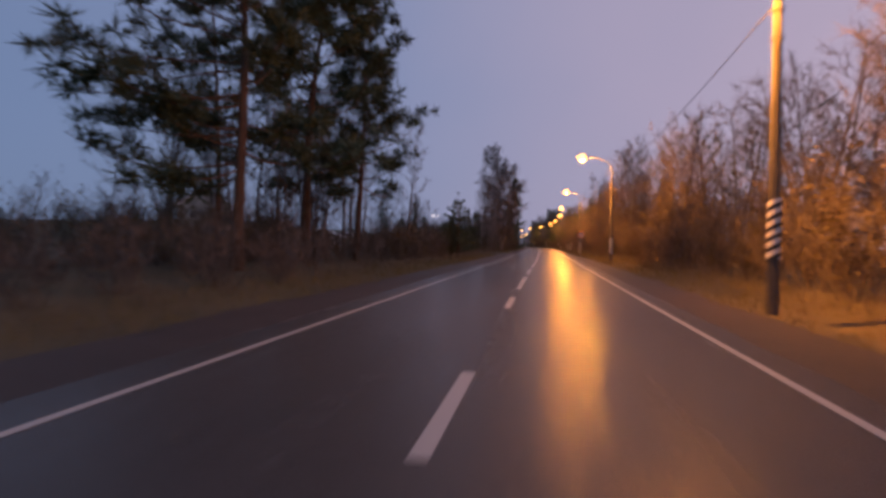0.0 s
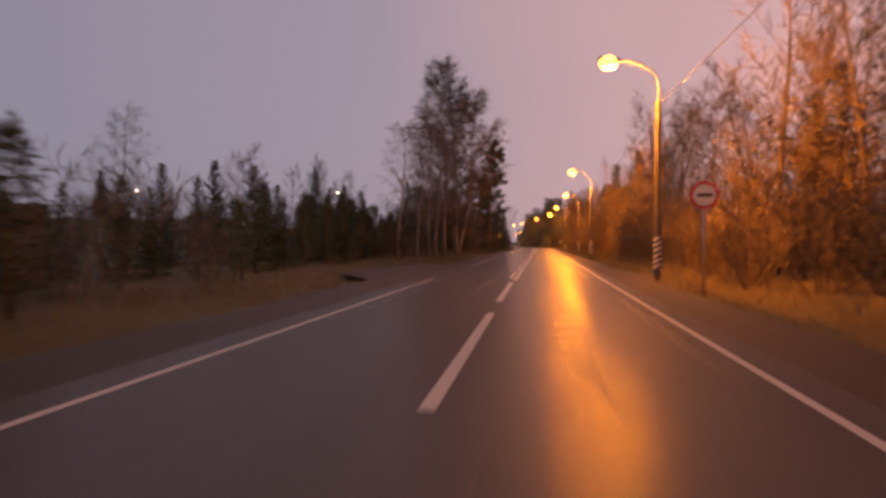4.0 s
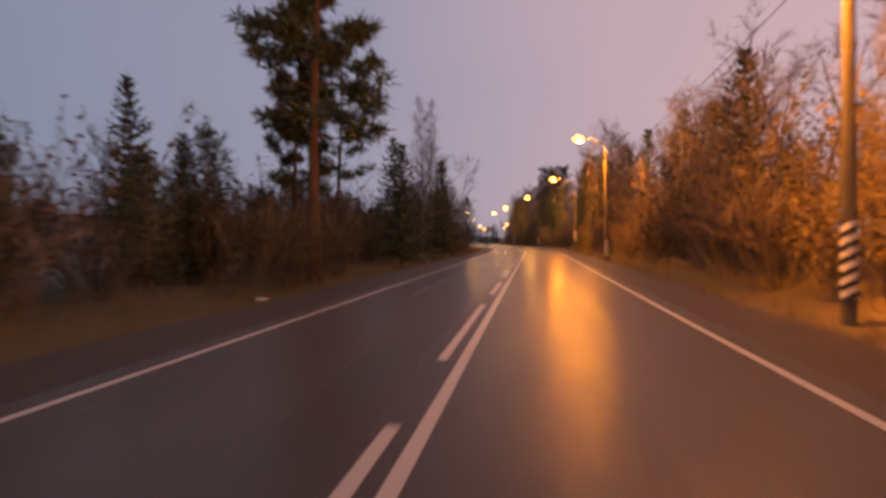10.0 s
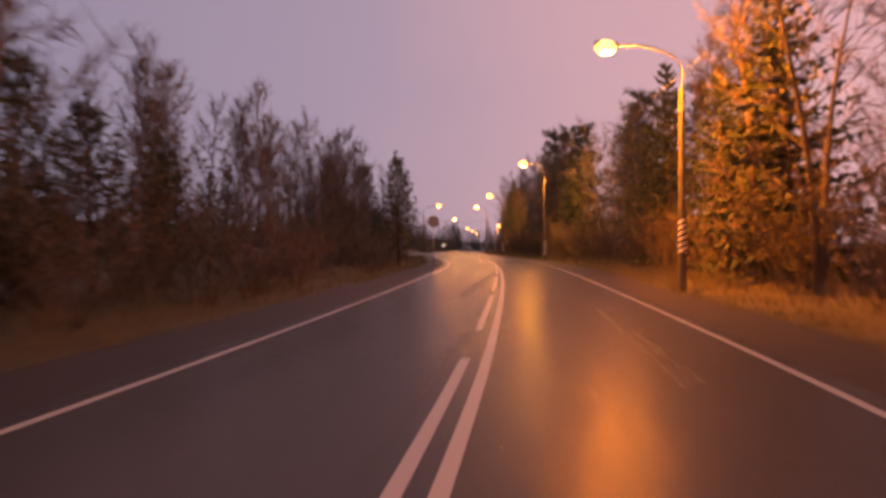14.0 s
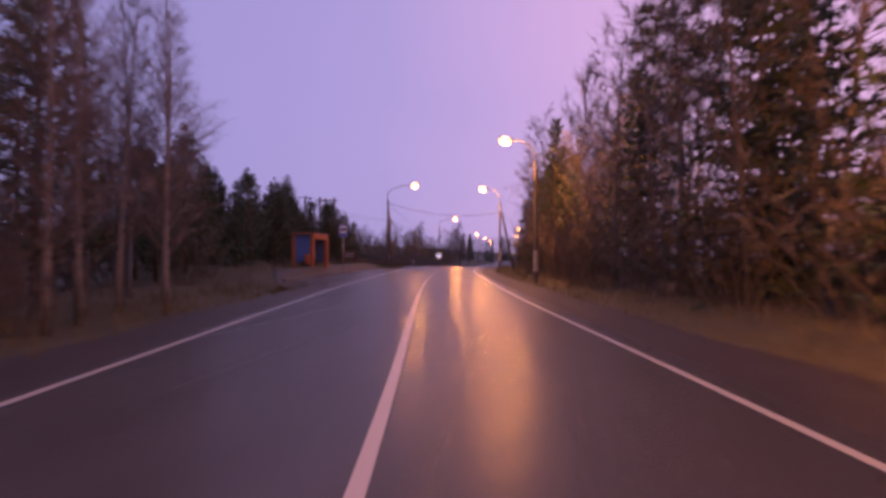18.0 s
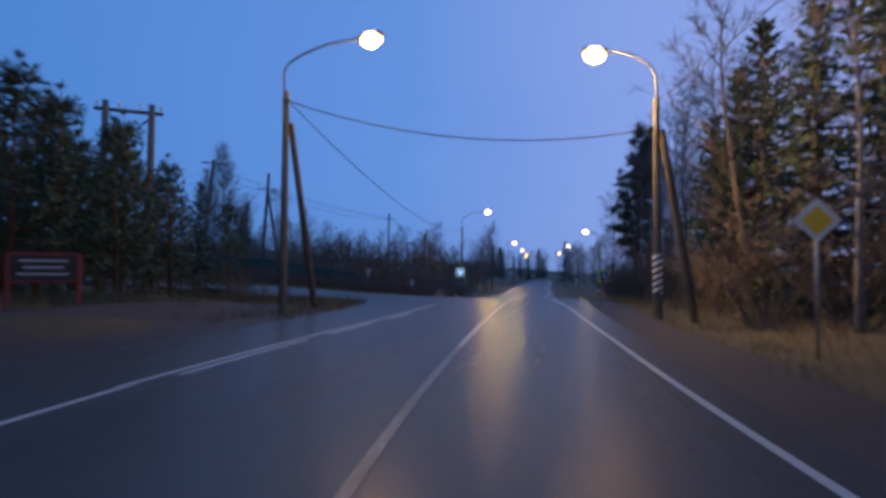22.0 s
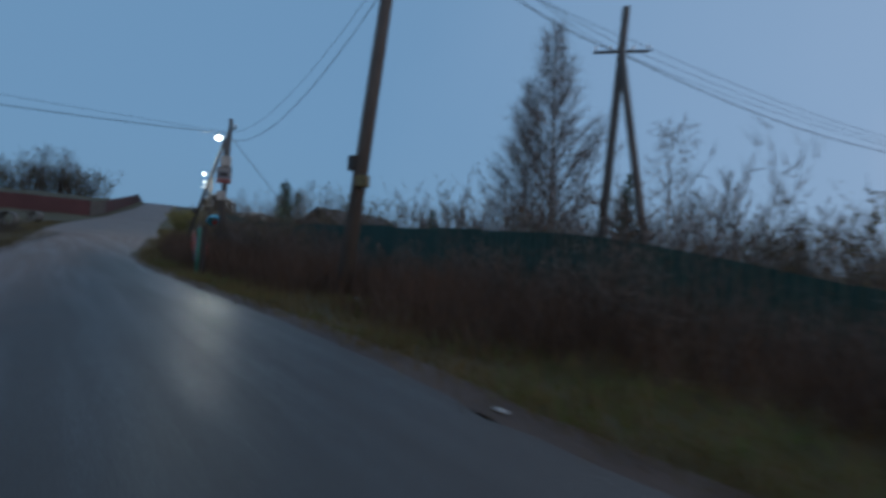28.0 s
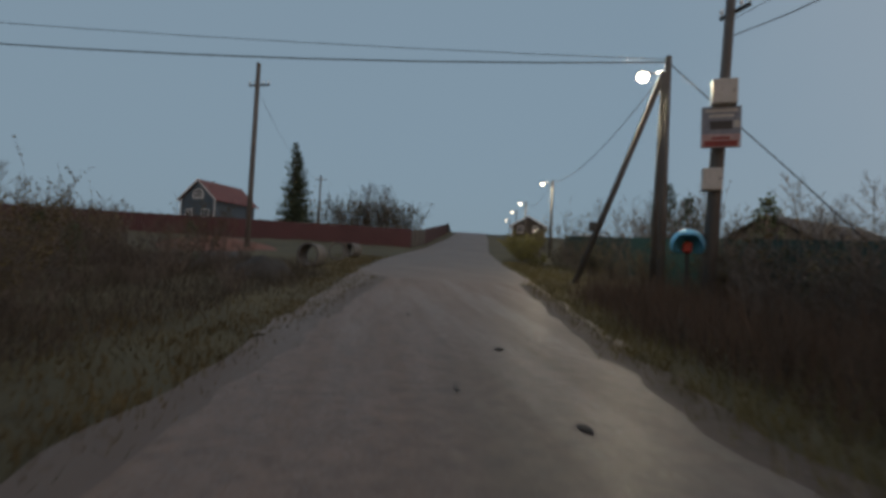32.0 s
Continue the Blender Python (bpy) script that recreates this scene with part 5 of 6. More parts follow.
def crumpled(name, x, y, size, material, label, seed):
    bm = bmesh.new()
    bmesh.ops.create_icosphere(bm, subdivisions=2, radius=1.0)
    for v in bm.verts:
        k = 1 + 0.45 * noise.noise(v.co * 1.9 + Vector((seed, 0, 0)))
        v.co = Vector((v.co.x * size[0] * k, v.co.y * size[1] * k, v.co.z * size[2] * k + size[2] * 0.7))
    me = bpy.data.meshes.new(name)
    bm.to_mesh(me)
    bm.free()
    me.materials.append(material)
    ob = new(name, me)
    ob.location = (x, y, height(x, y) + 0.01)
    return tagged(ob, label, "litter", "litter")


crumpled("plastic_bag", -38.0, 291.3, (0.1, 0.075, 0.05), M_CONCRETE, "white crumpled plastic bag in the weeds", 1)
crumpled("twig", -55.2, 287.1, (0.16, 0.02, 0.008), M_BARK, "short broken twig lying on the lane", 8)
crumpled("leaf_clump", -54.05, 287.9, (0.12, 0.05, 0.008), M_HEAP, "dark clump of wet leaves on the lane", 9)
crumpled("paper_scrap", -30.55, 288.75, (0.075, 0.035, 0.01), M_PLASTIC, "flattened white scrap on the lane's edge", 2)
crumpled("paper_scrap", -5.4, 134.6, (0.15, 0.1, 0.02), M_WHITE, "flattened white scrap on the road shoulder", 5)
crumpled("leaf_clump", -57.3, 288.0, (0.12, 0.05, 0.01), M_HEAP, "dark wet clump lying on the lane", 4)
crumpled("leaf_clump", -60.5, 287.0, (0.13, 0.04, 0.01), M_HEAP, "dark wet clump lying on the lane", 7)
crumpled("leaf_clump", 0.7, 142.0, (0.11, 0.05, 0.008), M_HEAP, "dark wet clump lying on the road", 9)

# ---- lights among the trees on the far side ----
for x, y, z, p in ((-43.6, 107, 7.1, 40), (-20.8, 110.4, 6.9, 30), (-21.6, 110.8, 6.9, 0)):
    lamp = thing("yard_lamp", "small white flood lamp on a pole among trees", "lamp", "yard lamps", pose(x, y, 0, 0, 0, 0))
    part("pole", Build().tube([(0, 0.3, -0.4), (0, 0.3, z + 0.1)], [0.09, 0.07], 8), M_WOODPOLE, lamp)
    part("lamp_head", Build().box((0, 0.1, z + 0.08), (0.3, 0.3, 0.1), 0, 0, 0.02), M_STEEL, lamp)
    part("lamp_glass", Build().box((0, -0.06, z - 0.02), (0.2, 0.12, 0.11), 0, 0, 0.03), M_LEDGLOW, lamp)
    if p:
        glow("lamp_light", (x, y - 0.3, z - 0.15), p, LED)
# ---- trees and shrubs ----
def aim(az, el):
    return Vector((math.cos(az) * math.cos(el), math.sin(az) * math.cos(el), math.sin(el)))


def blade(b, p, d, length, width, slot=0):
    s = d.cross(Vector((random.gauss(0, 1), random.gauss(0, 1), random.gauss(0, 1))))
    s = s.normalized() * width / 2 if s.length > 1e-4 else Vector((width / 2, 0, 0))
    n = len(b.v)
    b.v += [tuple(p - s), tuple(p + s), tuple(p + d * length)]
    b.f.append((n, n + 1, n + 2))
    b.k.append(slot)


def strip(b, points, width, slot=0):
    """A thin tapering twig along three points."""
    p, q, e = points
    d = (e - p).cross(Vector((random.gauss(0, 1), random.gauss(0, 1), random.gauss(0, 1))))
    d = d.normalized() * width / 2 if d.length > 1e-5 else Vector((width / 2, 0, 0))
    n = len(b.v)
    b.v += [tuple(p - d), tuple(p + d), tuple(q + d * 0.7), tuple(q - d * 0.7), tuple(e)]
    b.f += [(n, n + 1, n + 2, n + 3), (n + 3, n + 2, n + 4)]
    b.k += [slot, slot]


def trunk_line(h, wob, n=9):
    a, c = random.uniform(0, 6.28), random.uniform(0, 6.28)
    return [Vector((wob * math.sin(a + 3.1 * k / n) * (k / n) - wob * math.sin(a) * (k / n) * 0.5, wob * math.sin(c + 2.6 * k / n) * (k / n), h * k / n)) for k in range(n + 1)]


def on_line(line, k):
    i = min(int(k * (len(line) - 1)), len(line) - 2)
    return line[i].lerp(line[i + 1], k * (len(line) - 1) - i)


def bare_tree(h, r, start, spread, limbs, subs, twigs, rise, droop, forks=1, twig_len=0.7, twig_w=0.02, egg=False):
    """A leafless tree: trunk (or a few stems), limbs, branchlets and twigs."""
    t, c = Build(), Build()
    for fork in range(forks):
        line = trunk_line(h * (1 - 0.12 * fork), h * (0.015 if egg else 0.05))
        if forks > 1:
            a = 6.28 * fork / forks + 0.5
            line = [p + Vector((math.cos(a), math.sin(a), 0)) * (h * 0.13 * (p.z / h) ** 0.8) for p in line]
        n = len(line) - 1
        t.tube([line[0] - Vector((0, 0, 0.4))] + line[1:], [r * (1.25 if i == 0 else 1.0) * (1 - 0.94 * (i / n)) + 0.008 for i in range(n + 1)], 7)
        for i in range(limbs // forks):
            k = start + (0.97 - start) * ((i + random.random()) / (limbs // forks))
            p, q = on_line(line, k), (k - start) / (1 - start)
            az, el = 2.4 * i + random.uniform(-0.5, 0.5), rise + random.uniform(-0.2, 0.25) + 0.3 * q
            length = spread * (0.35 + 1.5 * q * (1 - q) + 0.25 * (1 - q)) * random.uniform(0.7, 1.15)
            if egg:
                length = spread * (0.2 + 1.1 * (1 - q) ** 0.85 * min(1.0, 3 * q + 0.45)) * random.uniform(0.75, 1.1)
            d, pts = aim(az, el), [p]
            for s in range(4):
                pts.append(pts[-1] + d * length / 4)
                d = (d + Vector((random.gauss(0, 0.14), random.gauss(0, 0.14), 0.12 - droop * 0.22 * s))).normalized()
            lr = max(0.012, r * 0.34 * (1 - 0.75 * k))
            c.tube(pts, [lr, lr * 0.75, lr * 0.5, lr * 0.32, 0.006], 3, 0, False)
            for j in range(max(2, int(subs * (1.2 - q))) if egg else subs):
                m = 0.2 + 0.8 * (j + random.random()) / subs
                sp = on_line(pts, min(m, 0.999))
                sd = (aim(az + random.choice((-1, 1)) * random.uniform(0.4, 1.1), el + random.uniform(-0.4, 0.5) - droop * 0.5)).normalized()
                sl = length * random.uniform(0.2, 0.42) * (1.15 - 0.5 * m)
                mid = sp + sd * sl * 0.5
                end = mid + (sd + Vector((0, 0, 0.15 - droop * 0.7))).normalized() * sl * 0.5
                strip(c, (sp, mid, end), lr * 0.7 + 0.012)
                for w in range(twigs):
                    tp = sp.lerp(mid, random.random()) if random.random() < 0.4 else mid.lerp(end, random.random())
                    td = (sd + Vector((random.gauss(0, 0.6), random.gauss(0, 0.6), random.gauss(0.15, 0.5) - droop * 1.2))).normalized()
                    blade(c, tp, td, twig_len * random.uniform(0.5, 1.2), twig_w)
    return t, c


def spruce_tree(h, r, spread, whorls, per):
    """A spruce: a straight trunk and drooping needle boughs in whorls."""
    t, c = Build(), Build()
    t.tube([(0, 0, -0.4), (0, 0, h * 0.5), (0, 0, h)], [r, r * 0.55, 0.012], 7)
    for i in range(whorls):
        k = i / whorls
        z, L = h * (0.06 + 0.93 * k), spread * (1 - k) ** 0.85 + 0.12
        for j in range(per):
            az = 6.28 * j / per + i * 0.8 + random.uniform(-0.3, 0.3)
            el = -0.25 + 0.85 * k + random.uniform(-0.15, 0.15)
            length = L * random.uniform(0.72, 1.15)
            p, d = Vector((0, 0, z + random.uniform(-0.1, 0.1))), aim(az, el)
            end = p + d * length + Vector((0, 0, 0.12 * length))
            strip(c, (p, p.lerp(end, 0.6) - Vector((0, 0, 0.08 * length)), end), 0.04 * (1 - k) + 0.012)
            steps = max(3, int(length / 0.21))
            for s in range(steps):
                m = (s + 0.6) / steps
                q = p.lerp(end, m) - Vector((0, 0, 0.16 * length * m * (1 - m)))
                for sgn in (-1, 1):
                    sd = (aim(az + sgn * random.uniform(0.5, 1.0), el - 0.15) + Vector((0, 0, random.uniform(-0.6, 0.15)))).normalized()
                    blade(c, q, sd, (0.18 + 0.3 * length * (1 - m)) * random.uniform(0.6, 1.0), 0.17, 1)
                blade(c, q, Vector((random.gauss(0, 0.25), random.gauss(0, 0.25), -1)).normalized(), 0.16 + 0.1 * length, 0.12, 1)
            blade(c, end, d, 0.25, 0.06, 1)
    return t, c


def tuft(b, p, radius, n, up=0.3):
    for _ in range(n):
        d = Vector((random.gauss(0, 1), random.gauss(0, 1), random.gauss(up, 0.75))).normalized()
        blade(b, p + d * radius * random.uniform(0.0, 0.45), d, radius * random.uniform(0.45, 0.9), 0.052 + 0.06 * radius, 1)


def pine_tree(h, r, start, spread, limbs, tufts, dense, puff=1.2, bias=None):
    """A Scots pine: bare lower trunk, crooked limbs and cloudy needle clumps."""
    t, c = Build(), Build()
    line = trunk_line(h, h * 0.03)
    n = len(line) - 1
    t.tube([line[0] - Vector((0, 0, 0.4))] + line[1:], [r * (1.3 if i == 0 else 1.0) * (1 - 0.8 * i / n) for i in range(n + 1)], 9)
    for i in range(limbs):
        k = start + (0.99 - start) * ((i + random.random()) / limbs)
        q = (k - start) / (1 - start)
        p, az = on_line(line, min(k, 0.995)), 2.4 * i + random.uniform(-0.5, 0.5)
        el = -0.15 + 0.8 * q + random.uniform(-0.25, 0.25)
        length = spread * (0.45 + 0.75 * (1 - q) * (0.5 + q)) * random.uniform(0.55, 1.2)
        if bias is not None and i % 5 < 3:
            az, el, length = bias + random.gauss(0, 0.55), el - 0.1 + 0.15 * q, length * 1.25
        d, pts = aim(az, el), [p]
        for s in range(4):
            pts.append(pts[-1] + d * length / 4)
            d = (d + Vector((random.gauss(0, 0.25), random.gauss(0, 0.25), 0.16))).normalized()
        lr = max(0.02, r * 0.26 * (1 - 0.6 * q))
        c.tube(pts, [lr, lr * 0.8, lr * 0.6, lr * 0.4, 0.01], 4, 0, False)
        for j in range(tufts):
            m = 0.42 + 0.58 * (j + random.random()) / tufts
            sp = on_line(pts, min(m, 0.999))
            off = Vector((random.gauss(0, 0.3), random.gauss(0, 0.3), random.gauss(0.12, 0.16))) * (0.35 + 0.22 * length)
            c.tube([sp, sp + off], [lr * 0.3, 0.006], 3, 0, False)
            tuft(c, sp + off, random.uniform(0.32, 0.55) * puff, dense)
    return t, c


def young_pine(h, r, spread, whorls, per):
    """A young pine: whorls of rising boughs that end in upright candles."""
    t, c = Build(), Build()
    t.tube([(0, 0, -0.4), (0, 0, h * 0.5), (0, 0, h)], [r, r * 0.6, 0.012], 7)
    for i in range(whorls):
        k = i / whorls
        z, L = h * (0.1 + 0.86 * k), spread * (1 - k) ** 0.8 * (0.75 + 0.4 * k) + 0.15
        for j in range(per):
            az = 6.28 * j / per + i * 0.9 + random.uniform(-0.4, 0.4)
            d = aim(az, 0.25 + 0.5 * k + random.uniform(-0.15, 0.2))
            p = Vector((0, 0, z))
            end = p + d * L * random.uniform(0.75, 1.15)
            tip = end + Vector((0, 0, 0.18 + 0.1 * L))
            strip(c, (p, end, tip), 0.035)
            for m in (0.45, 0.7, 0.9):
                tuft(c, p.lerp(end, m), 0.26 + 0.05 * L, 9, 0.5)
            tuft(c, end.lerp(tip, 0.6), 0.24, 10, 0.9)
    tuft(c, Vector((0, 0, h)), 0.25, 14, 1.2)
    return t, c


def open_pine(h, r, spread, whorls, per):
    """A young pine of well parted whorls, each bough with side shoots and needle brushes."""
    t, c = Build(), Build()
    t.tube([(0, 0, -0.4), (0, 0, h * 0.5), (0, 0, h)], [r, r * 0.6, 0.012], 7)
    for i in range(whorls):
        k = i / whorls
        z, L = h * (0.06 + 0.84 * k), spread * (1 - k) ** 0.75 + 0.18
        for j in range(per):
            az = 6.28 * j / per + i * 0.9 + random.uniform(-0.3, 0.3)
            d = aim(az, 0.12 + 0.45 * k + random.uniform(-0.12, 0.18))
            p = Vector((0, 0, z + random.uniform(-0.06, 0.06)))
            end = p + d * L * random.uniform(0.7, 1.15)
            tip = end + Vector((0, 0, 0.22 + 0.1 * L))
            strip(c, (p, end, tip), 0.04)
            n = max(2, int(L / 0.3))
            for m in range(n):
                q = p.lerp(end, 0.3 + 0.7 * (m + random.random()) / n)
                for sgn in (-1, 1):
                    s = (aim(az + sgn * random.uniform(0.5, 1.0), 0.5)).normalized() * random.uniform(0.15, 0.4) * (0.4 + 0.5 * L)
                    strip(c, (q, q + s * 0.6, q + s), 0.02)
                    tuft(c, q + s * 0.8, 0.2 + 0.03 * L, 9, 0.7)
                tuft(c, q, 0.2, 6, 0.5)
            tuft(c, end.lerp(tip, 0.6), 0.24, 12, 0.9)
    tuft(c, Vector((0, 0, h)), 0.28, 16, 1.4)
    return t, c


def shrub(h, stems, subs, twigs, leaf=0, spread=0.35):
    """A leafless shrub of many stems; leaf adds withered leaves."""
    t, c = Build(), Build()
    for i in range(stems):
        az, el = 2.4 * i + random.uniform(-0.4, 0.4), 1.5 - spread * random.uniform(0.2, 1.9)
        L = h * random.uniform(0.6, 1.08)
        d, pts = aim(az, el), [Vector((math.cos(az), math.sin(az), 0)) * random.uniform(0.02, 0.3 * h * spread) - Vector((0, 0, 0.25))]
        for s in range(4):
            pts.append(pts[-1] + d * L / 4)
            d = (d + Vector((random.gauss(0, 0.12), random.gauss(0, 0.12), 0.06))).normalized()
        t.tube(pts, [0.028, 0.022, 0.015, 0.01, 0.004], 3, 0, False)
        for j in range(subs):
            sp = on_line(pts, random.uniform(0.22, 0.99))
            sd = (aim(random.uniform(0, 6.28), random.uniform(0.2, 1.2)) + d * 0.5).normalized()
            sl = h * random.uniform(0.12, 0.3)
            strip(c, (sp, sp + sd * sl * 0.5, sp + sd * sl), 0.018)
            for w in range(twigs):
                q = sp + sd * sl * random.random()
                blade(c, q, (sd + Vector((random.gauss(0, 0.6), random.gauss(0, 0.6), random.gauss(0.2, 0.5)))).normalized(), random.uniform(0.2, 0.5), 0.024)
            for w in range(leaf):
                q = sp + sd * sl * random.random() + Vector((random.gauss(0, 0.02), random.gauss(0, 0.02), random.gauss(0, 0.02)))
                blade(c, q, aim(random.uniform(0, 6.28), random.uniform(-1, 0.6)), random.uniform(0.1, 0.2), 0.09, 1)
    return t, c


KINDS = {
    "birch": (lambda: bare_tree(15, 0.15, 0.2, 4.2, 38, 7, 6, 0.6, 0.7, 1, 1.0, 0.027), M_BIRCH, [M_TWIG2], 15, "birch_tree", "tall leafless birch with a pale trunk and drooping twigs", "tree"),
    "broad_birch": (lambda: bare_tree(20, 0.2, 0.1, 5.4, 120, 10, 16, 0.62, 0.5, 3, 1.0, 0.034), M_BIRCH, [M_TWIG2], 20, "birch_tree", "large leafless birch with several stems and a dense crown", "tree"),
    "slim_pine": (lambda: pine_tree(16, 0.19, 0.3, 2.7, 46, 7, 40, 1.25), M_PINEBARK, [M_PINEBARK, M_NEEDLE], 16, "pine_tree", "tall slim Scots pine standing alone above the shrubs", "tree"),
    "open_pine": (lambda: open_pine(6.3, 0.1, 2.1, 10, 6), M_PINEBARK, [M_PINEBARK, M_NEEDLE], 6.3, "young_pine", "young pine with open whorls of rising boughs", "tree"),
    "bare": (lambda: bare_tree(11, 0.12, 0.2, 3.3, 26, 6, 7, 0.62, 0.05, 1, 0.75, 0.027), M_BARK, [M_TWIG], 11, "bare_tree", "leafless grey-barked tree at the roadside", "tree"),
    "forked": (lambda: bare_tree(11, 0.12, 0.18, 3.5, 30, 6, 7, 0.55, 0.1, 2, 0.75, 0.027), M_BARK, [M_TWIG], 11, "bare_tree", "leafless forked tree with spreading limbs", "tree"),
    "sapling": (lambda: bare_tree(8, 0.055, 0.18, 1.9, 22, 6, 7, 0.72, 0.0, 1, 0.6, 0.02), M_BARK, [M_TWIG], 8, "young_birch", "slender leafless young birch in a dense stand", "tree"),
    "spruce": (lambda: spruce_tree(9, 0.13, 2.15, 23, 6), M_BARK, [M_BARK, M_SPRUCE], 9, "spruce_tree", "dark green spruce with drooping boughs", "tree"),
    "pine": (lambda: pine_tree(16, 0.19, 0.38, 4.2, 34, 7, 34, 1.35), M_PINEBARK, [M_PINEBARK, M_NEEDLE], 16, "pine_tree", "tall Scots pine with a bare lower trunk", "tree"),
    "old_pine": (lambda: pine_tree(17, 0.27, 0.3, 6.6, 34, 9, 40, 1.9), M_PINEBARK, [M_PINEBARK, M_NEEDLE], 17, "pine_tree", "old wide-crowned Scots pine with hanging limbs", "tree"),
    "sided_pine": (lambda: pine_tree(17, 0.27, 0.24, 6.6, 44, 9, 40, 1.9, 3.67), M_PINEBARK, [M_PINEBARK, M_NEEDLE], 17, "pine_tree", "old Scots pine with long limbs hanging to one side", "tree"),
    "young_pine": (lambda: young_pine(6, 0.09, 1.7, 11, 6), M_PINEBARK, [M_PINEBARK, M_NEEDLE], 6, "young_pine", "young bushy pine with upright shoots", "tree"),
    "egg_birch": (lambda: bare_tree(15, 0.13, 0.08, 4.4, 110, 12, 14, 0.72, 0.25, 1, 0.85, 0.012, True), M_BIRCH, [M_TWIG2], 15, "birch_tree", "tall leafless birch with an egg-shaped crown of fine twigs", "tree"),
    "column_birch": (lambda: bare_tree(15, 0.12, 0.14, 3.1, 60, 8, 8, 0.75, 0.1, 1, 0.8, 0.017, True), M_BIRCH, [M_TWIG2], 15, "birch_tree", "tall narrow leafless birch with fine upright twigs", "tree"),
    "leafy_bush": (lambda: shrub(3, 20, 9, 3, 12, 0.5), M_TWIG, [M_TWIG, M_YELLEAF], 3, "leafy_bush", "rounded bush still holding yellow-green leaves", "shrub"),
    "shrub": (lambda: shrub(3, 15, 7, 6), M_TWIG, [M_TWIG, M_LEAF], 3, "shrub", "leafless brown shrub of many stems", "shrub"),
    "willow": (lambda: shrub(5, 18, 8, 4, 7, 0.3), M_TWIG, [M_TWIG, M_LEAF], 5, "willow_shrub", "tall dense shrub with withered leaves", "shrub"),
}
PROTOS, BUILDS = {}, {}
VARIANTS = {"birch": 2, "bare": 3, "sapling": 2, "spruce": 3, "pine": 3, "shrub": 3, "willow": 2}


def build_of(kind, v):
    if (kind, v) not in BUILDS:
        BUILDS[kind, v] = KINDS[kind][0]()
    return BUILDS[kind, v]


def thicket(name, label, spots, category="shrub"):
    """Undergrowth that nobody could count: many shrubs and young trees joined into one mesh."""
    mats, vs, fs, ks, n = [], [], [], [], 0
    for kind, x, y, h in spots:
        make, bark, crown, h0, _, _, _ = KINDS[kind]
        s = h / h0
        w = s * RNG.uniform(0.9, 1.15)
        m = Matrix.LocRotScale((x, y, height(x, y) - 0.02), Euler((0, 0, RNG.uniform(0, 6.28))), (w, w, s))
        rot = np.array(m.to_3x3()).T
        for b, slots in zip(build_of(kind, RNG.randrange(VARIANTS.get(kind, 1))), ([bark], crown)):
            for mt in slots:
                if mt not in mats:
                    mats.append(mt)
            vs.append(np.array(b.v) @ rot + np.array(m.translation))
            kept = [i for i, f in enumerate(b.f) if len(f) > 3 or i % 3]
            fs += [tuple(i + n for i in b.f[j]) for j in kept]
            ks += [mats.index(slots[b.k[j]]) for j in kept]
            n += len(b.v)
    me = bpy.data.meshes.new(name)
    me.from_pydata(np.concatenate(vs).tolist(), [], fs)
    for mt in mats:
        me.materials.append(mt)
    me.polygons.foreach_set("material_index", ks)
    return tagged(new(name, me), label, category, kind="stuff")


def scatter(y0, y1, step, near, far, kinds, low, high, side):
    out, y = [], y0
    while y < y1:
        yy = y + RNG.uniform(-0.4, 0.4) * step
        out.append((RNG.choice(kinds), cx(yy) + side * RNG.uniform(near, far), yy, RNG.uniform(low, high)))
        y += step
    return out


def plant(kind, x, y, h, turn=None, label="", group=""):
    """Plants a tree or shrub of a kind at a place, scaled to its height; trees of a kind share their meshes."""
    make, bark, crown, h0, name, text, cat = KINDS[kind]
    v = RNG.randrange(VARIANTS.get(kind, 1))
    s = h / h0
    wide = s * RNG.uniform(0.9, 1.15)
    m = Matrix.LocRotScale((x, y, height(x, y) - 0.02), Euler((RNG.gauss(0, 0.02), RNG.gauss(0, 0.02), RNG.uniform(0, 6.28) if turn is None else turn)), (wide, wide, s))
    if (kind, v) not in PROTOS:
        t, c = build_of(kind, v)
        top = thing(name, text, cat, group or "trees along the road")
        part("base" if cat == "shrub" else "trunk", t, bark, top, smooth=True)
        part("crown", c, crown, top)
        PROTOS[kind, v] = top
        top.matrix_basis = m
    else:
        src = PROTOS[kind, v]
        top = copy_thing(src, Matrix())
        top.matrix_basis = m
    tagged(top, label or text, cat, group or "trees along the road")
    return top


RNG = random.Random(11)
random.seed(4)
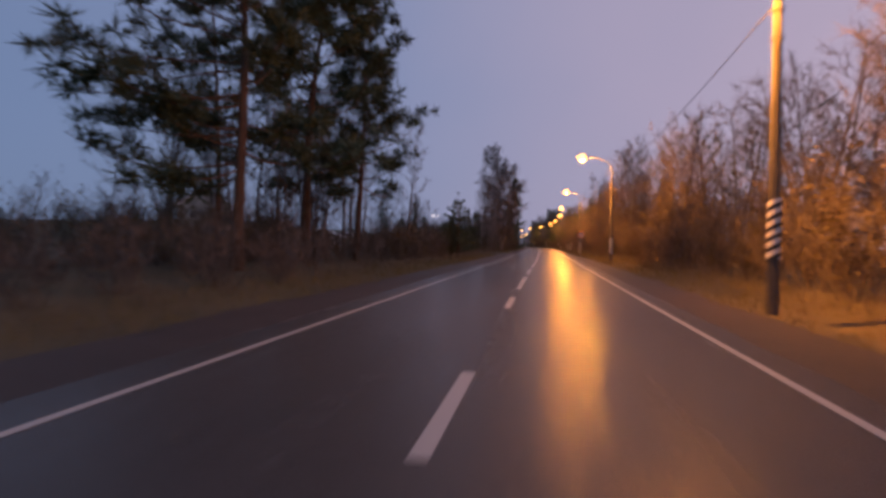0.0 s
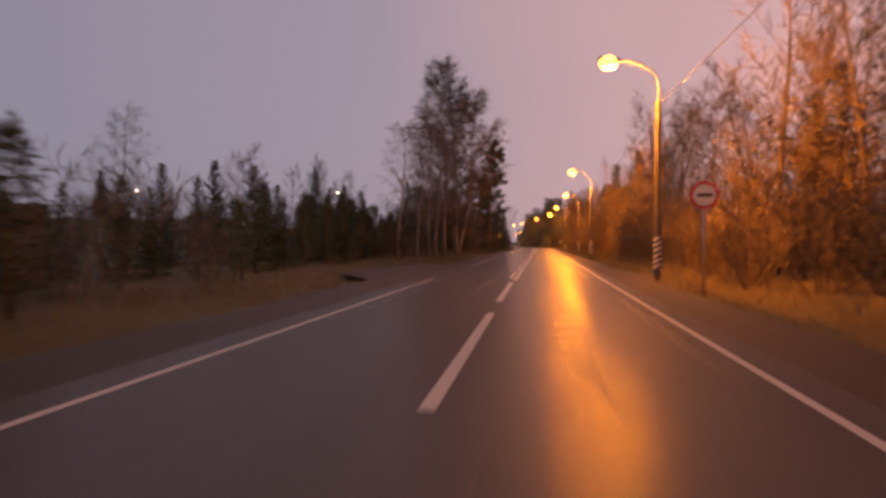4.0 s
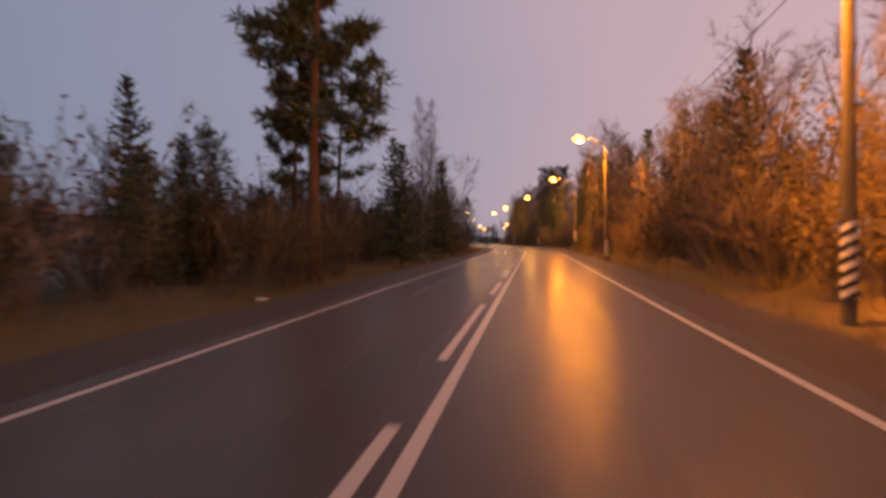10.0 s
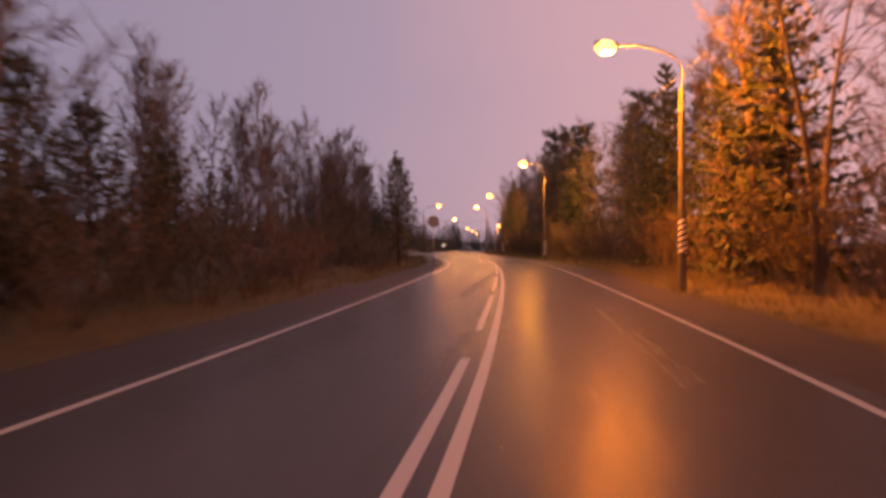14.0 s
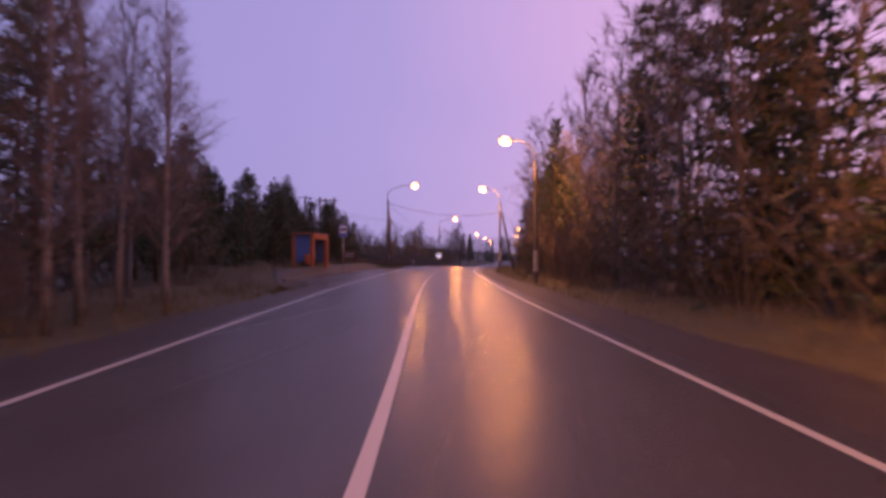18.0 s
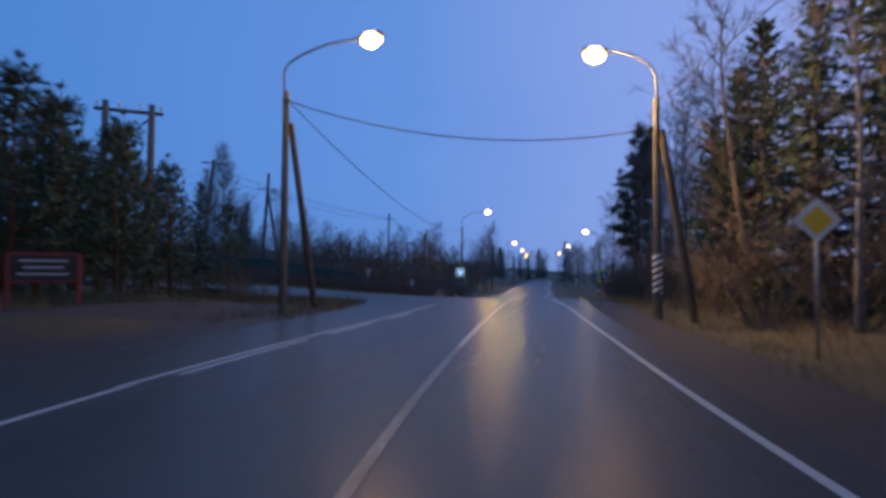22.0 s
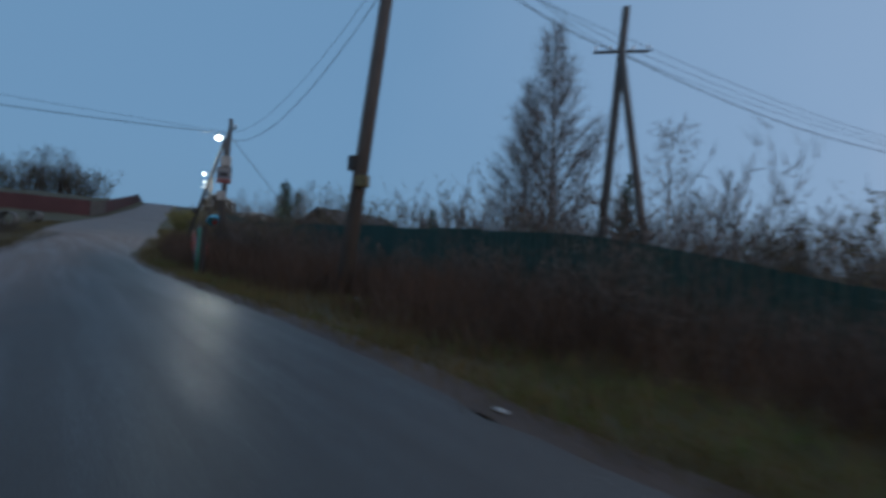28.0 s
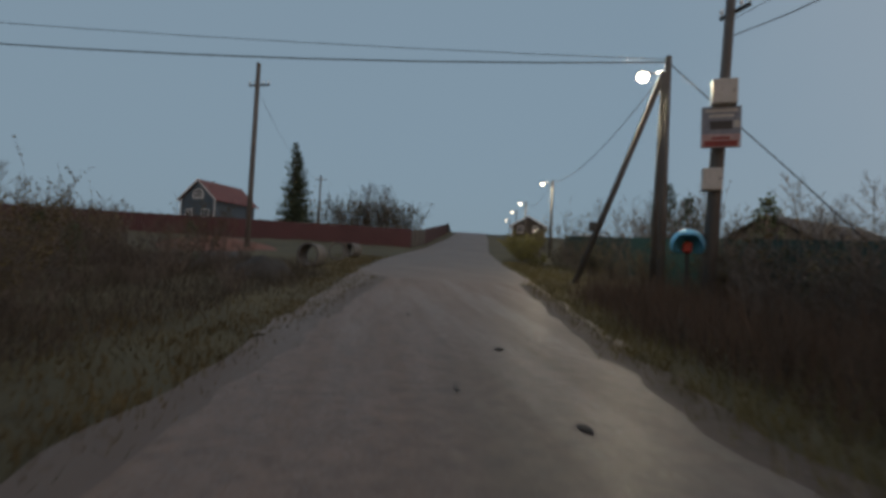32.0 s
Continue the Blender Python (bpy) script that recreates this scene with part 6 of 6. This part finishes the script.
# landmark trees on the left of the road
for kind, x, y, h in (
    ("old_pine", -14.4, 32.4, 17.5), ("old_pine", -12.1, 35.2, 15), ("pine", -17, 27, 15), ("bare", -10.0, 41.7, 9.8), ("open_pine", -8.4, 56.5, 6.4), ("open_pine", -9.6, 57.6, 4.2), ("young_pine", -9.2, 57.2, 4.0), ("young_pine", -9.6, 59.4, 3.8), ("young_pine", -8.9, 60.4, 3.6),
    ("broad_birch", -7.8, 108.3, 20), ("birch", -9.9, 92.3, 10), ("birch", -9.0, 94.9, 10), ("birch", -8.9, 99.1, 13), ("birch", -8.8, 101.2, 13.5), ("birch", -8.8, 102.2, 12), ("birch", -8.3, 103.7, 15), ("birch", -46, 108, 16),
    ("slim_pine", -7.4, 142.7, 17), ("slim_pine", -8.8, 144.0, 11), ("pine", -12.8, 160.0, 14.5), ("spruce", -9.5, 163.7, 9.3), ("spruce", -7.3, 156.1, 7.4),
    ("spruce", -6.9, 170.4, 8.4), ("column_birch", -8.7, 174.1, 14.6), ("column_birch", -9.6, 175.2, 15), ("forked", -6.7, 174.3, 9.5), ("young_pine", -10.6, 125.0, 9.0), ("young_pine", -10.2, 128.0, 5.6), ("young_pine", -10.0, 131.8, 5.2), ("spruce", -12.2, 121, 9.0), ("young_pine", -12.0, 118, 7.6), ("spruce", -12.8, 115, 8.2), ("young_pine", -11.2, 119.3, 6.2), ("young_pine", -11.6, 123, 6.4),
    ("willow", -11.2, 121.5, 8.0), ("willow", -12.3, 117.5, 7.6), ("young_pine", -13.4, 113.2, 8.0), ("willow", -11.8, 114.6, 6.5), ("spruce", -14.5, 123, 8.5), ("spruce", -15, 127.5, 8.2), ("spruce", -15.5, 118.5, 9.0),
    ("spruce", -14.4, 141.9, 8), ("young_pine", -9.2, 209.0, 8.2), ("column_birch", -15.5, 228.2, 10.4), ("column_birch", -14.9, 229.0, 9.4), ("column_birch", -12.3, 225.7, 8.6), ("column_birch", -12.5, 223.2, 9.4), ("column_birch", -11.9, 221.8, 8.4), ("column_birch", -13.2, 225.1, 9.0), ("column_birch", -12.9, 220.6, 8.6), ("column_birch", -17.9, 229.1, 11), ("column_birch", -20.5, 226, 12), ("column_birch", -14.6, 219, 9.0), ("column_birch", -15.3, 217.5, 9.2),
):
    plant(kind, x, y, h)
for x, y, h in ((-23.0, 262.8, 5.9), (-22.7, 263.9, 5.5), (-22.2, 265.2, 5.0), (-21.8, 266.9, 4.4), (-24.2, 264.5, 5.7), (-23.4, 266.6, 4.9)):
    plant("young_pine", x, y, h)


plant("sided_pine", -12.4, 21.1, 16.5, 0.0)


def row(y0, y1, step, near, far, kinds, low, high, group="trees along the road", side=1):
    """Trees scattered along one side of the road, between two offsets from its centre line."""
    y = y0
    while y < y1:
        lat = RNG.uniform(near, far)
        yy = y + RNG.uniform(-0.4, 0.4) * step
        plant(RNG.choice(kinds), cx(yy) + side * lat, yy, RNG.uniform(low, high), None, "", group)
        y += step


R, Lft = 1, -1
# right side, from the start towards the crossing
row(-12, 300, 1.7, 7.6, 9.8, ["shrub", "shrub", "willow"], 2.6, 4.4, "roadside shrubs", R)
thicket("undergrowth", "dense leafless undergrowth between the roadside trees", scatter(0, 270, 2.8, 10, 14, ["willow", "shrub", "sapling"], 4.2, 6.2, R))
row(8, 62, 2.6, 10.5, 15, ["bare", "bare", "forked"], 8.0, 11.5, "", R)
row(0, 62, 4.2, 16, 24, ["bare", "birch"], 10, 13, "", R)
row(62, 118, 2.4, 10, 14, ["bare", "birch", "forked", "bare"], 9, 13, "", R)
row(62, 118, 5.5, 15, 24, ["birch", "bare", "spruce"], 11, 15, "", R)
row(100, 172, 2.0, 8.2, 11, ["willow", "bare", "sapling", "willow"], 5.0, 7.5, "", R)
row(118, 172, 2.6, 11.5, 17, ["bare", "spruce", "birch", "forked"], 9, 13, "", R)
row(172, 262, 2.1, 8.4, 12, ["sapling", "bare", "spruce", "forked", "bare"], 8.5, 12, "", R)
row(172, 262, 3.4, 12.5, 20, ["birch", "spruce", "pine", "bare"], 12, 16, "", R)
row(262, 300, 2.6, 8.5, 14, ["bare", "birch", "spruce"], 9, 13, "", R)
row(262, 330, 4.0, 15, 24, ["birch", "bare", "birch"], 13, 16, "", R)
for kind, x, y, h in (("slim_pine", -4.7, 301, 14.4), ("slim_pine", -4.2, 303, 12.0), ("birch", -2.4, 300, 15.5), ("birch", -0.8, 298.5, 17), ("bare", -3.2, 306, 13), ("birch", 0.8, 296, 17), ("bare", -1.6, 303, 14)):
    plant(kind, x, y, h)
row(306, 470, 5.0, 8.5, 16, ["bare", "birch"], 8, 12, "", R)
# left side
row(-8, 46, 1.5, 8.0, 13.5, ["shrub"], 1.6, 2.8, "roadside shrubs", Lft)
row(31, 48, 2.2, 14, 24, ["bare", "birch", "bare"], 9, 14, "", Lft)
row(24, 39, 1.3, 13, 22, ["sapling", "bare", "sapling"], 6, 9, "", Lft)
row(52, 72, 2.6, 8.8, 11.5, ["shrub", "young_pine"], 1.8, 3.0, "roadside shrubs", Lft)
row(66, 84, 2.6, 13, 20, ["young_pine", "spruce", "shrub"], 3.5, 5.5, "", Lft)
row(84, 104, 2.2, 13, 20, ["spruce", "young_pine", "spruce"], 4.4, 6.2, "", Lft)
row(88, 101, 2.0, 8.5, 12, ["shrub", "willow"], 2.0, 3.4, "roadside shrubs", Lft)
row(111, 124, 2.4, 8.5, 16, ["spruce", "shrub", "young_pine"], 3.5, 6.5, "", Lft)
row(108, 130, 4.0, 24, 34, ["birch", "bare"], 9, 12, "", Lft)
row(122, 182, 1.6, 8.2, 11.5, ["willow", "shrub", "young_pine", "willow"], 2.8, 4.2, "roadside shrubs", Lft)
row(128, 182, 3.0, 12, 20, ["spruce", "young_pine", "bare"], 4.0, 6.0, "", Lft)
row(184, 218, 0.7, 9.2, 15, ["sapling", "sapling", "sapling", "sapling", "bare"], 6.4, 8.4, "young birch stand", Lft)
row(178, 222, 1.8, 7.0, 9.5, ["shrub"], 1.8, 2.8, "roadside shrubs", Lft)
row(206, 234, 2.6, 11, 20, ["bare", "young_pine", "birch"], 6, 11, "", Lft)
row(232, 262, 1.9, 11.5, 18, ["young_pine", "young_pine", "spruce"], 4.8, 7.0, "", Lft)
row(256, 276, 1.8, 13, 22, ["young_pine", "young_pine", "shrub"], 4.2, 6.8, "", Lft)
row(238, 272, 1.25, 12, 21, ["young_pine", "young_pine", "spruce"], 4.8, 7.4, "", Lft)
row(312, 460, 4.0, 13, 22, ["bare", "shrub", "birch", "willow"], 4, 8, "", Lft)
row(70, 112, 2.1, 9.8, 13.5, ["spruce", "young_pine"], 3.0, 4.8, "", Lft)
row(112, 182, 2.1, 9.8, 13.5, ["spruce", "young_pine", "willow"], 3.6, 6.0, "", Lft)
thicket("undergrowth", "dense leafless undergrowth under old pines", scatter(-8, 46, 1.0, 12.5, 24, ["willow", "shrub"], 2.0, 3.0, Lft) + scatter(20, 40, 0.55, 15, 25, ["willow", "willow", "sapling"], 3.4, 4.6, Lft))
thicket("undergrowth", "dense dark undergrowth under birches and young pines", scatter(110, 134, 0.8, 12, 19, ["willow", "shrub"], 2.6, 4.0, Lft))
thicket("undergrowth", "dense leafless undergrowth under tall pines", scatter(294, 328, 0.9, 9.6, 15, ["willow", "shrub"], 3.0, 4.8, R))
thicket("undergrowth", "dense dark undergrowth of young pines and withered shrubs", scatter(138, 186, 1.3, 9.4, 13, ["willow", "young_pine", "willow"], 3.6, 5.6, Lft))
thicket("undergrowth", "dense withered undergrowth beside young birches", scatter(186, 236, 1.1, 9.6, 14, ["willow", "shrub"], 2.6, 4.2, Lft))
thicket("undergrowth", "dense dark stand of young conifers behind the bus shelter", scatter(244, 278, 1.0, 14, 24, ["young_pine", "spruce"], 4.6, 6.6, Lft))
thicket("undergrowth", "dense tangle of withered shrubs and young birches", scatter(44, 84, 1.4, 10.5, 15, ["willow", "sapling"], 5.2, 7.8, R))
thicket("undergrowth", "dense dark young conifers behind the birches", scatter(84, 112, 0.6, 12, 17, ["spruce", "young_pine", "spruce"], 3.8, 5.4, Lft))
# far woods behind both sides
thicket("woods", "dense leafless woods behind the roadside trees", scatter(4, 268, 3.0, 15, 24, ["willow", "sapling", "bare"], 6.5, 9.5, R), "woods")
row(-10, 130, 4.5, 52, 66, ["spruce", "bare", "spruce"], 5, 8, "far woods", Lft)
row(100, 240, 4.5, 26, 44, ["spruce", "spruce", "bare"], 7, 11, "far woods", Lft)
row(440, 560, 4.0, -9, 26, ["spruce", "birch"], 9, 14, "far woods", Lft)
thicket("undergrowth", "dense dark shrubs in front of the board fence", scatter(38, 57, 0.55, 9, 12, ["willow", "shrub"], 2.4, 3.5, Lft))
row(37, 47, 1.7, 13.5, 20, ["birch", "bare"], 10, 14, "", Lft)
# round the village lane
V = "trees by the village lane"
for kind, x, y, h in (
    ("egg_birch", -49.9, 309.9, 15.8), ("egg_birch", -52.9, 310.4, 12.5), ("birch", -50.5, 322.5, 12), ("spruce", -67.3, 340.7, 12.0), ("spruce", -68.0, 341.3, 10.2), ("young_pine", -88.0, 307.6, 6.4), ("young_pine", -89.6, 307.8, 5.6), ("young_pine", -86.8, 308.4, 5.4), ("young_pine", -68.5, 300.5, 3.8), ("spruce", -61, 309, 4.2),
    ("spruce", -189.4, 267.1, 22), ("spruce", -190.3, 267.6, 20), ("spruce", -189.7, 267.5, 18), ("willow", -205, 276, 12), ("forked", -200, 285, 14), ("willow", -203, 291, 13), ("bare", -208, 290, 14), ("willow", -201, 281, 12), ("bare", -199, 290, 13), ("willow", -204, 297, 11), ("forked", -206, 283, 14), ("willow", -202, 286, 13), ("willow", -204, 271, 11), ("willow", -200, 279, 12), ("willow", -202, 283, 12.5), ("willow", -203, 289, 12.5), ("willow", -200, 293, 12), ("willow", -206, 294, 12.5), ("willow", -201, 287, 11.5), ("bare", -63, 278, 2.4), ("bare", -65, 277, 2.2), ("willow", -60.5, 277.6, 1.9), ("willow", -49.8, 282.2, 1.7), ("willow", -58.7, 281.0, 1.9), ("young_pine", -56.2, 280.9, 2.2),
    ("young_pine", -54.0, 279.0, 2.5), ("young_pine", -57.6, 277.4, 2.9), ("leafy_bush", -86.2, 296.6, 1.7), ("leafy_bush", -89.0, 297.2, 2.3), ("leafy_bush", -91.6, 297.9, 2.5), ("leafy_bush", -95, 298.8, 2.4), ("leafy_bush", -81.5, 295.9, 1.1), ("willow", -97, 300.8, 3.4),
):
    plant(kind, x, y, h, None, "", V)
behind = [(RNG.choice(["shrub", "bare", "willow", "shrub"]), RNG.uniform(-92, -28), RNG.uniform(299.5, 311), RNG.uniform(3.0, 5.2)) for i in range(50)]
behind += [(RNG.choice(["shrub", "willow", "shrub"]), RNG.uniform(-40, -19.5), RNG.uniform(297.8, 308), RNG.uniform(1.4, 3.2)) for i in range(46)]
behind += [(RNG.choice(["willow", "shrub", "willow"]), RNG.uniform(-33, -24), RNG.uniform(300.8, 312), RNG.uniform(3.2, 4.4)) for i in range(30)]
behind += [(RNG.choice(["bare", "willow"]), RNG.uniform(-54, -28), RNG.uniform(328, 344), RNG.uniform(6.5, 8.5)) for i in range(16)]
thicket("thicket", "leafless grey-brown thicket behind the green fence", behind)
for i in range(26):
    plant(RNG.choice(["birch", "bare", "bare"]), RNG.uniform(-75, -22), RNG.uniform(335, 385), RNG.uniform(7, 11), None, "", V)
for i in range(60):
    plant(RNG.choice(["shrub", "willow"]), RNG.uniform(-78, -46), RNG.uniform(266, 280), RNG.uniform(1.5, 2.8), None, "", V)
for i in range(40):
    plant(RNG.choice(["bare", "willow", "birch", "bare"]), RNG.uniform(-125, -55), RNG.uniform(318, 370), RNG.uniform(5, 9), None, "", V)
for i in range(10):
    plant("shrub", RNG.uniform(-24.5, -20), RNG.uniform(268, 273), RNG.uniform(0.8, 1.3), None, "", V)


for i in range(30):
    x = RNG.uniform(-64, -27)
    plant("shrub", x, lane_edges(x)[0] + RNG.uniform(3.6, 6.6), RNG.uniform(0.9, 1.8), None, "", V)


for i in range(16):
    plant(RNG.choice(["shrub", "willow"]), RNG.uniform(-84, -63), RNG.uniform(296.3, 298.5), RNG.uniform(1.5, 2.6), None, "", V)


for x, y in ((-7.0, 137.2), (-6.7, 139.0), (-7.1, 140.4), (-6.8, 141.6), (-7.2, 144.8)):
    plant("willow", x, y, RNG.uniform(2.4, 3.4), None, "", "roadside shrubs")
woods = [(RNG.choice(["willow", "bare", "willow", "bare"]), RNG.uniform(-85, -24), RNG.uniform(322, 372), RNG.uniform(6, 9.5)) for i in range(30)]
thicket("woods", "far leafless woods beyond the crossing", woods, "woods")
front = []
for i in range(46):
    x = RNG.uniform(-60, -24)
    front.append(("shrub", x, lane_edges(x)[0] + RNG.uniform(4.2, 7.4), RNG.uniform(1.3, 2.2)))
for i in range(44):
    x = RNG.uniform(-66, -48)
    front.append((RNG.choice(["shrub", "willow"]), x, lane_edges(x)[0] + RNG.uniform(4.6, 7.6), RNG.uniform(1.7, 2.7)))
thicket("thicket", "leafless brown bushes in front of the green fence", front)


dusk = [(RNG.choice(["young_pine", "shrub", "willow"]), RNG.uniform(-70, -57), RNG.uniform(275.5, 281.5), RNG.uniform(1.0, 1.8)) for i in range(34)]
thicket("thicket", "dark low bushes and seedling pines in the field", dusk)
heath = [("shrub", x, lane_edges(x)[1] - RNG.uniform(2.6, 10), RNG.uniform(0.5, 1.0)) for x in [RNG.uniform(-74, -45) for i in range(70)]]
thicket("thicket", "low grey-brown herbs and heath in the field", heath)


# ---- grass and weeds ----
def tufts(name, label, material, spots, low, high, per, width=0.012, spread=0.16):
    b = Build()
    for x, y in spots:
        z = height(x, y) - 0.06
        for _ in range(per):
            px, py = x + random.gauss(0, spread), y + random.gauss(0, spread)
            d = Vector((random.gauss(0, 0.35), random.gauss(0, 0.35), 1)).normalized()
            blade(b, Vector((px, py, z)), d, random.uniform(low, high), width)
    return tagged(part(name, b, material), label, "grass", kind="stuff")


def verge(y0, y1, near, far, side, per_m):
    out = []
    for _ in range(int((y1 - y0) * per_m)):
        y = random.uniform(y0, y1)
        x = cx(y) + side * (near + (far - near) * random.random() ** 1.4)
        if off_road(x, y) > 1.1:
            out.append((x, y))
    return out


left_spots = [p for p in verge(-10, 275, 4.9, 8.6, -1, 16) if not (71 < p[1] < 86 or 102 < p[1] < 112)]
tufts("grass", "low yellowed grass along the road verge", M_VERGE, left_spots, 0.12, 0.42, 7)
tufts("grass", "low yellowed grass along the road verge", M_VERGE, verge(-10, 300, 4.8, 8.2, 1, 14), 0.12, 0.42, 7)
lane_spots, field_verge = [], []
for _ in range(9000):
    x = -22 - 62 * random.random() ** 1.3
    n, s = lane_edges(x)
    k = random.random() ** 1.5 * 6
    if random.random() < 0.55:
        lane_spots.append((x, n + 0.3 + k))
    else:
        field_verge.append((x, s - 0.35 - k * 0.6))
tufts("grass", "matted yellow-green grass beside the village lane", M_GRASS, lane_spots, 0.1, 0.34, 7, 0.018)
tufts("grass", "short ochre mossy grass on the field side of the lane", M_FIELDGRASS, field_verge, 0.05, 0.17, 9, 0.018, 0.2)
bank = [(random.uniform(-31, -17.2), random.uniform(262, 279)) for _ in range(1500)]
tufts("grass", "dark grass on the bank at the corner of the lane", M_DARKGRASS, [p for p in bank if off_road(*p) > 0.15], 0.15, 0.45, 8, 0.016)
moss = []
for _ in range(2300):
    x = random.uniform(-50, -19.5)
    y = lane_edges(x)[0] + 0.55 + 2.6 * random.random() ** 1.5
    if noise.noise((x * 0.45, y * 0.45, 3.0)) > -0.02:
        moss.append((x, y))
tufts("grass", "bright green mossy grass at the corner of the lane", M_MOSS, moss, 0.06, 0.2, 7, 0.016)
weed_spots = []
for _ in range(4200):
    x = random.uniform(-66, -22)
    y = lane_edges(x)[0] + (2.7 if x > -32 else 1.3) + 4.6 * random.random()
    if not (-38.7 < x < -36.4 and y < 291.7):
        weed_spots.append((x, y))
field_spots = []
for _ in range(5200):
    x = random.uniform(-74, -38)
    field_spots.append((x, lane_edges(x)[1] - random.uniform(2.2, 10)))
tufts("weeds", "low grey withered weeds in the field beside the lane", M_HERB, field_spots, 0.15, 0.5, 7, 0.018, 0.25)
tufts("weeds", "tall rusty brown weeds in front of the green fence", M_RUST, weed_spots, 0.5, 1.35, 6, 0.016, 0.2)
tufts("weeds", "tall dry weeds under the roadside shrubs", M_REED, verge(-10, 265, 7.0, 10.5, -1, 7) + verge(-10, 300, 6.8, 9.5, 1, 6), 0.4, 1.1, 6, 0.016, 0.22)
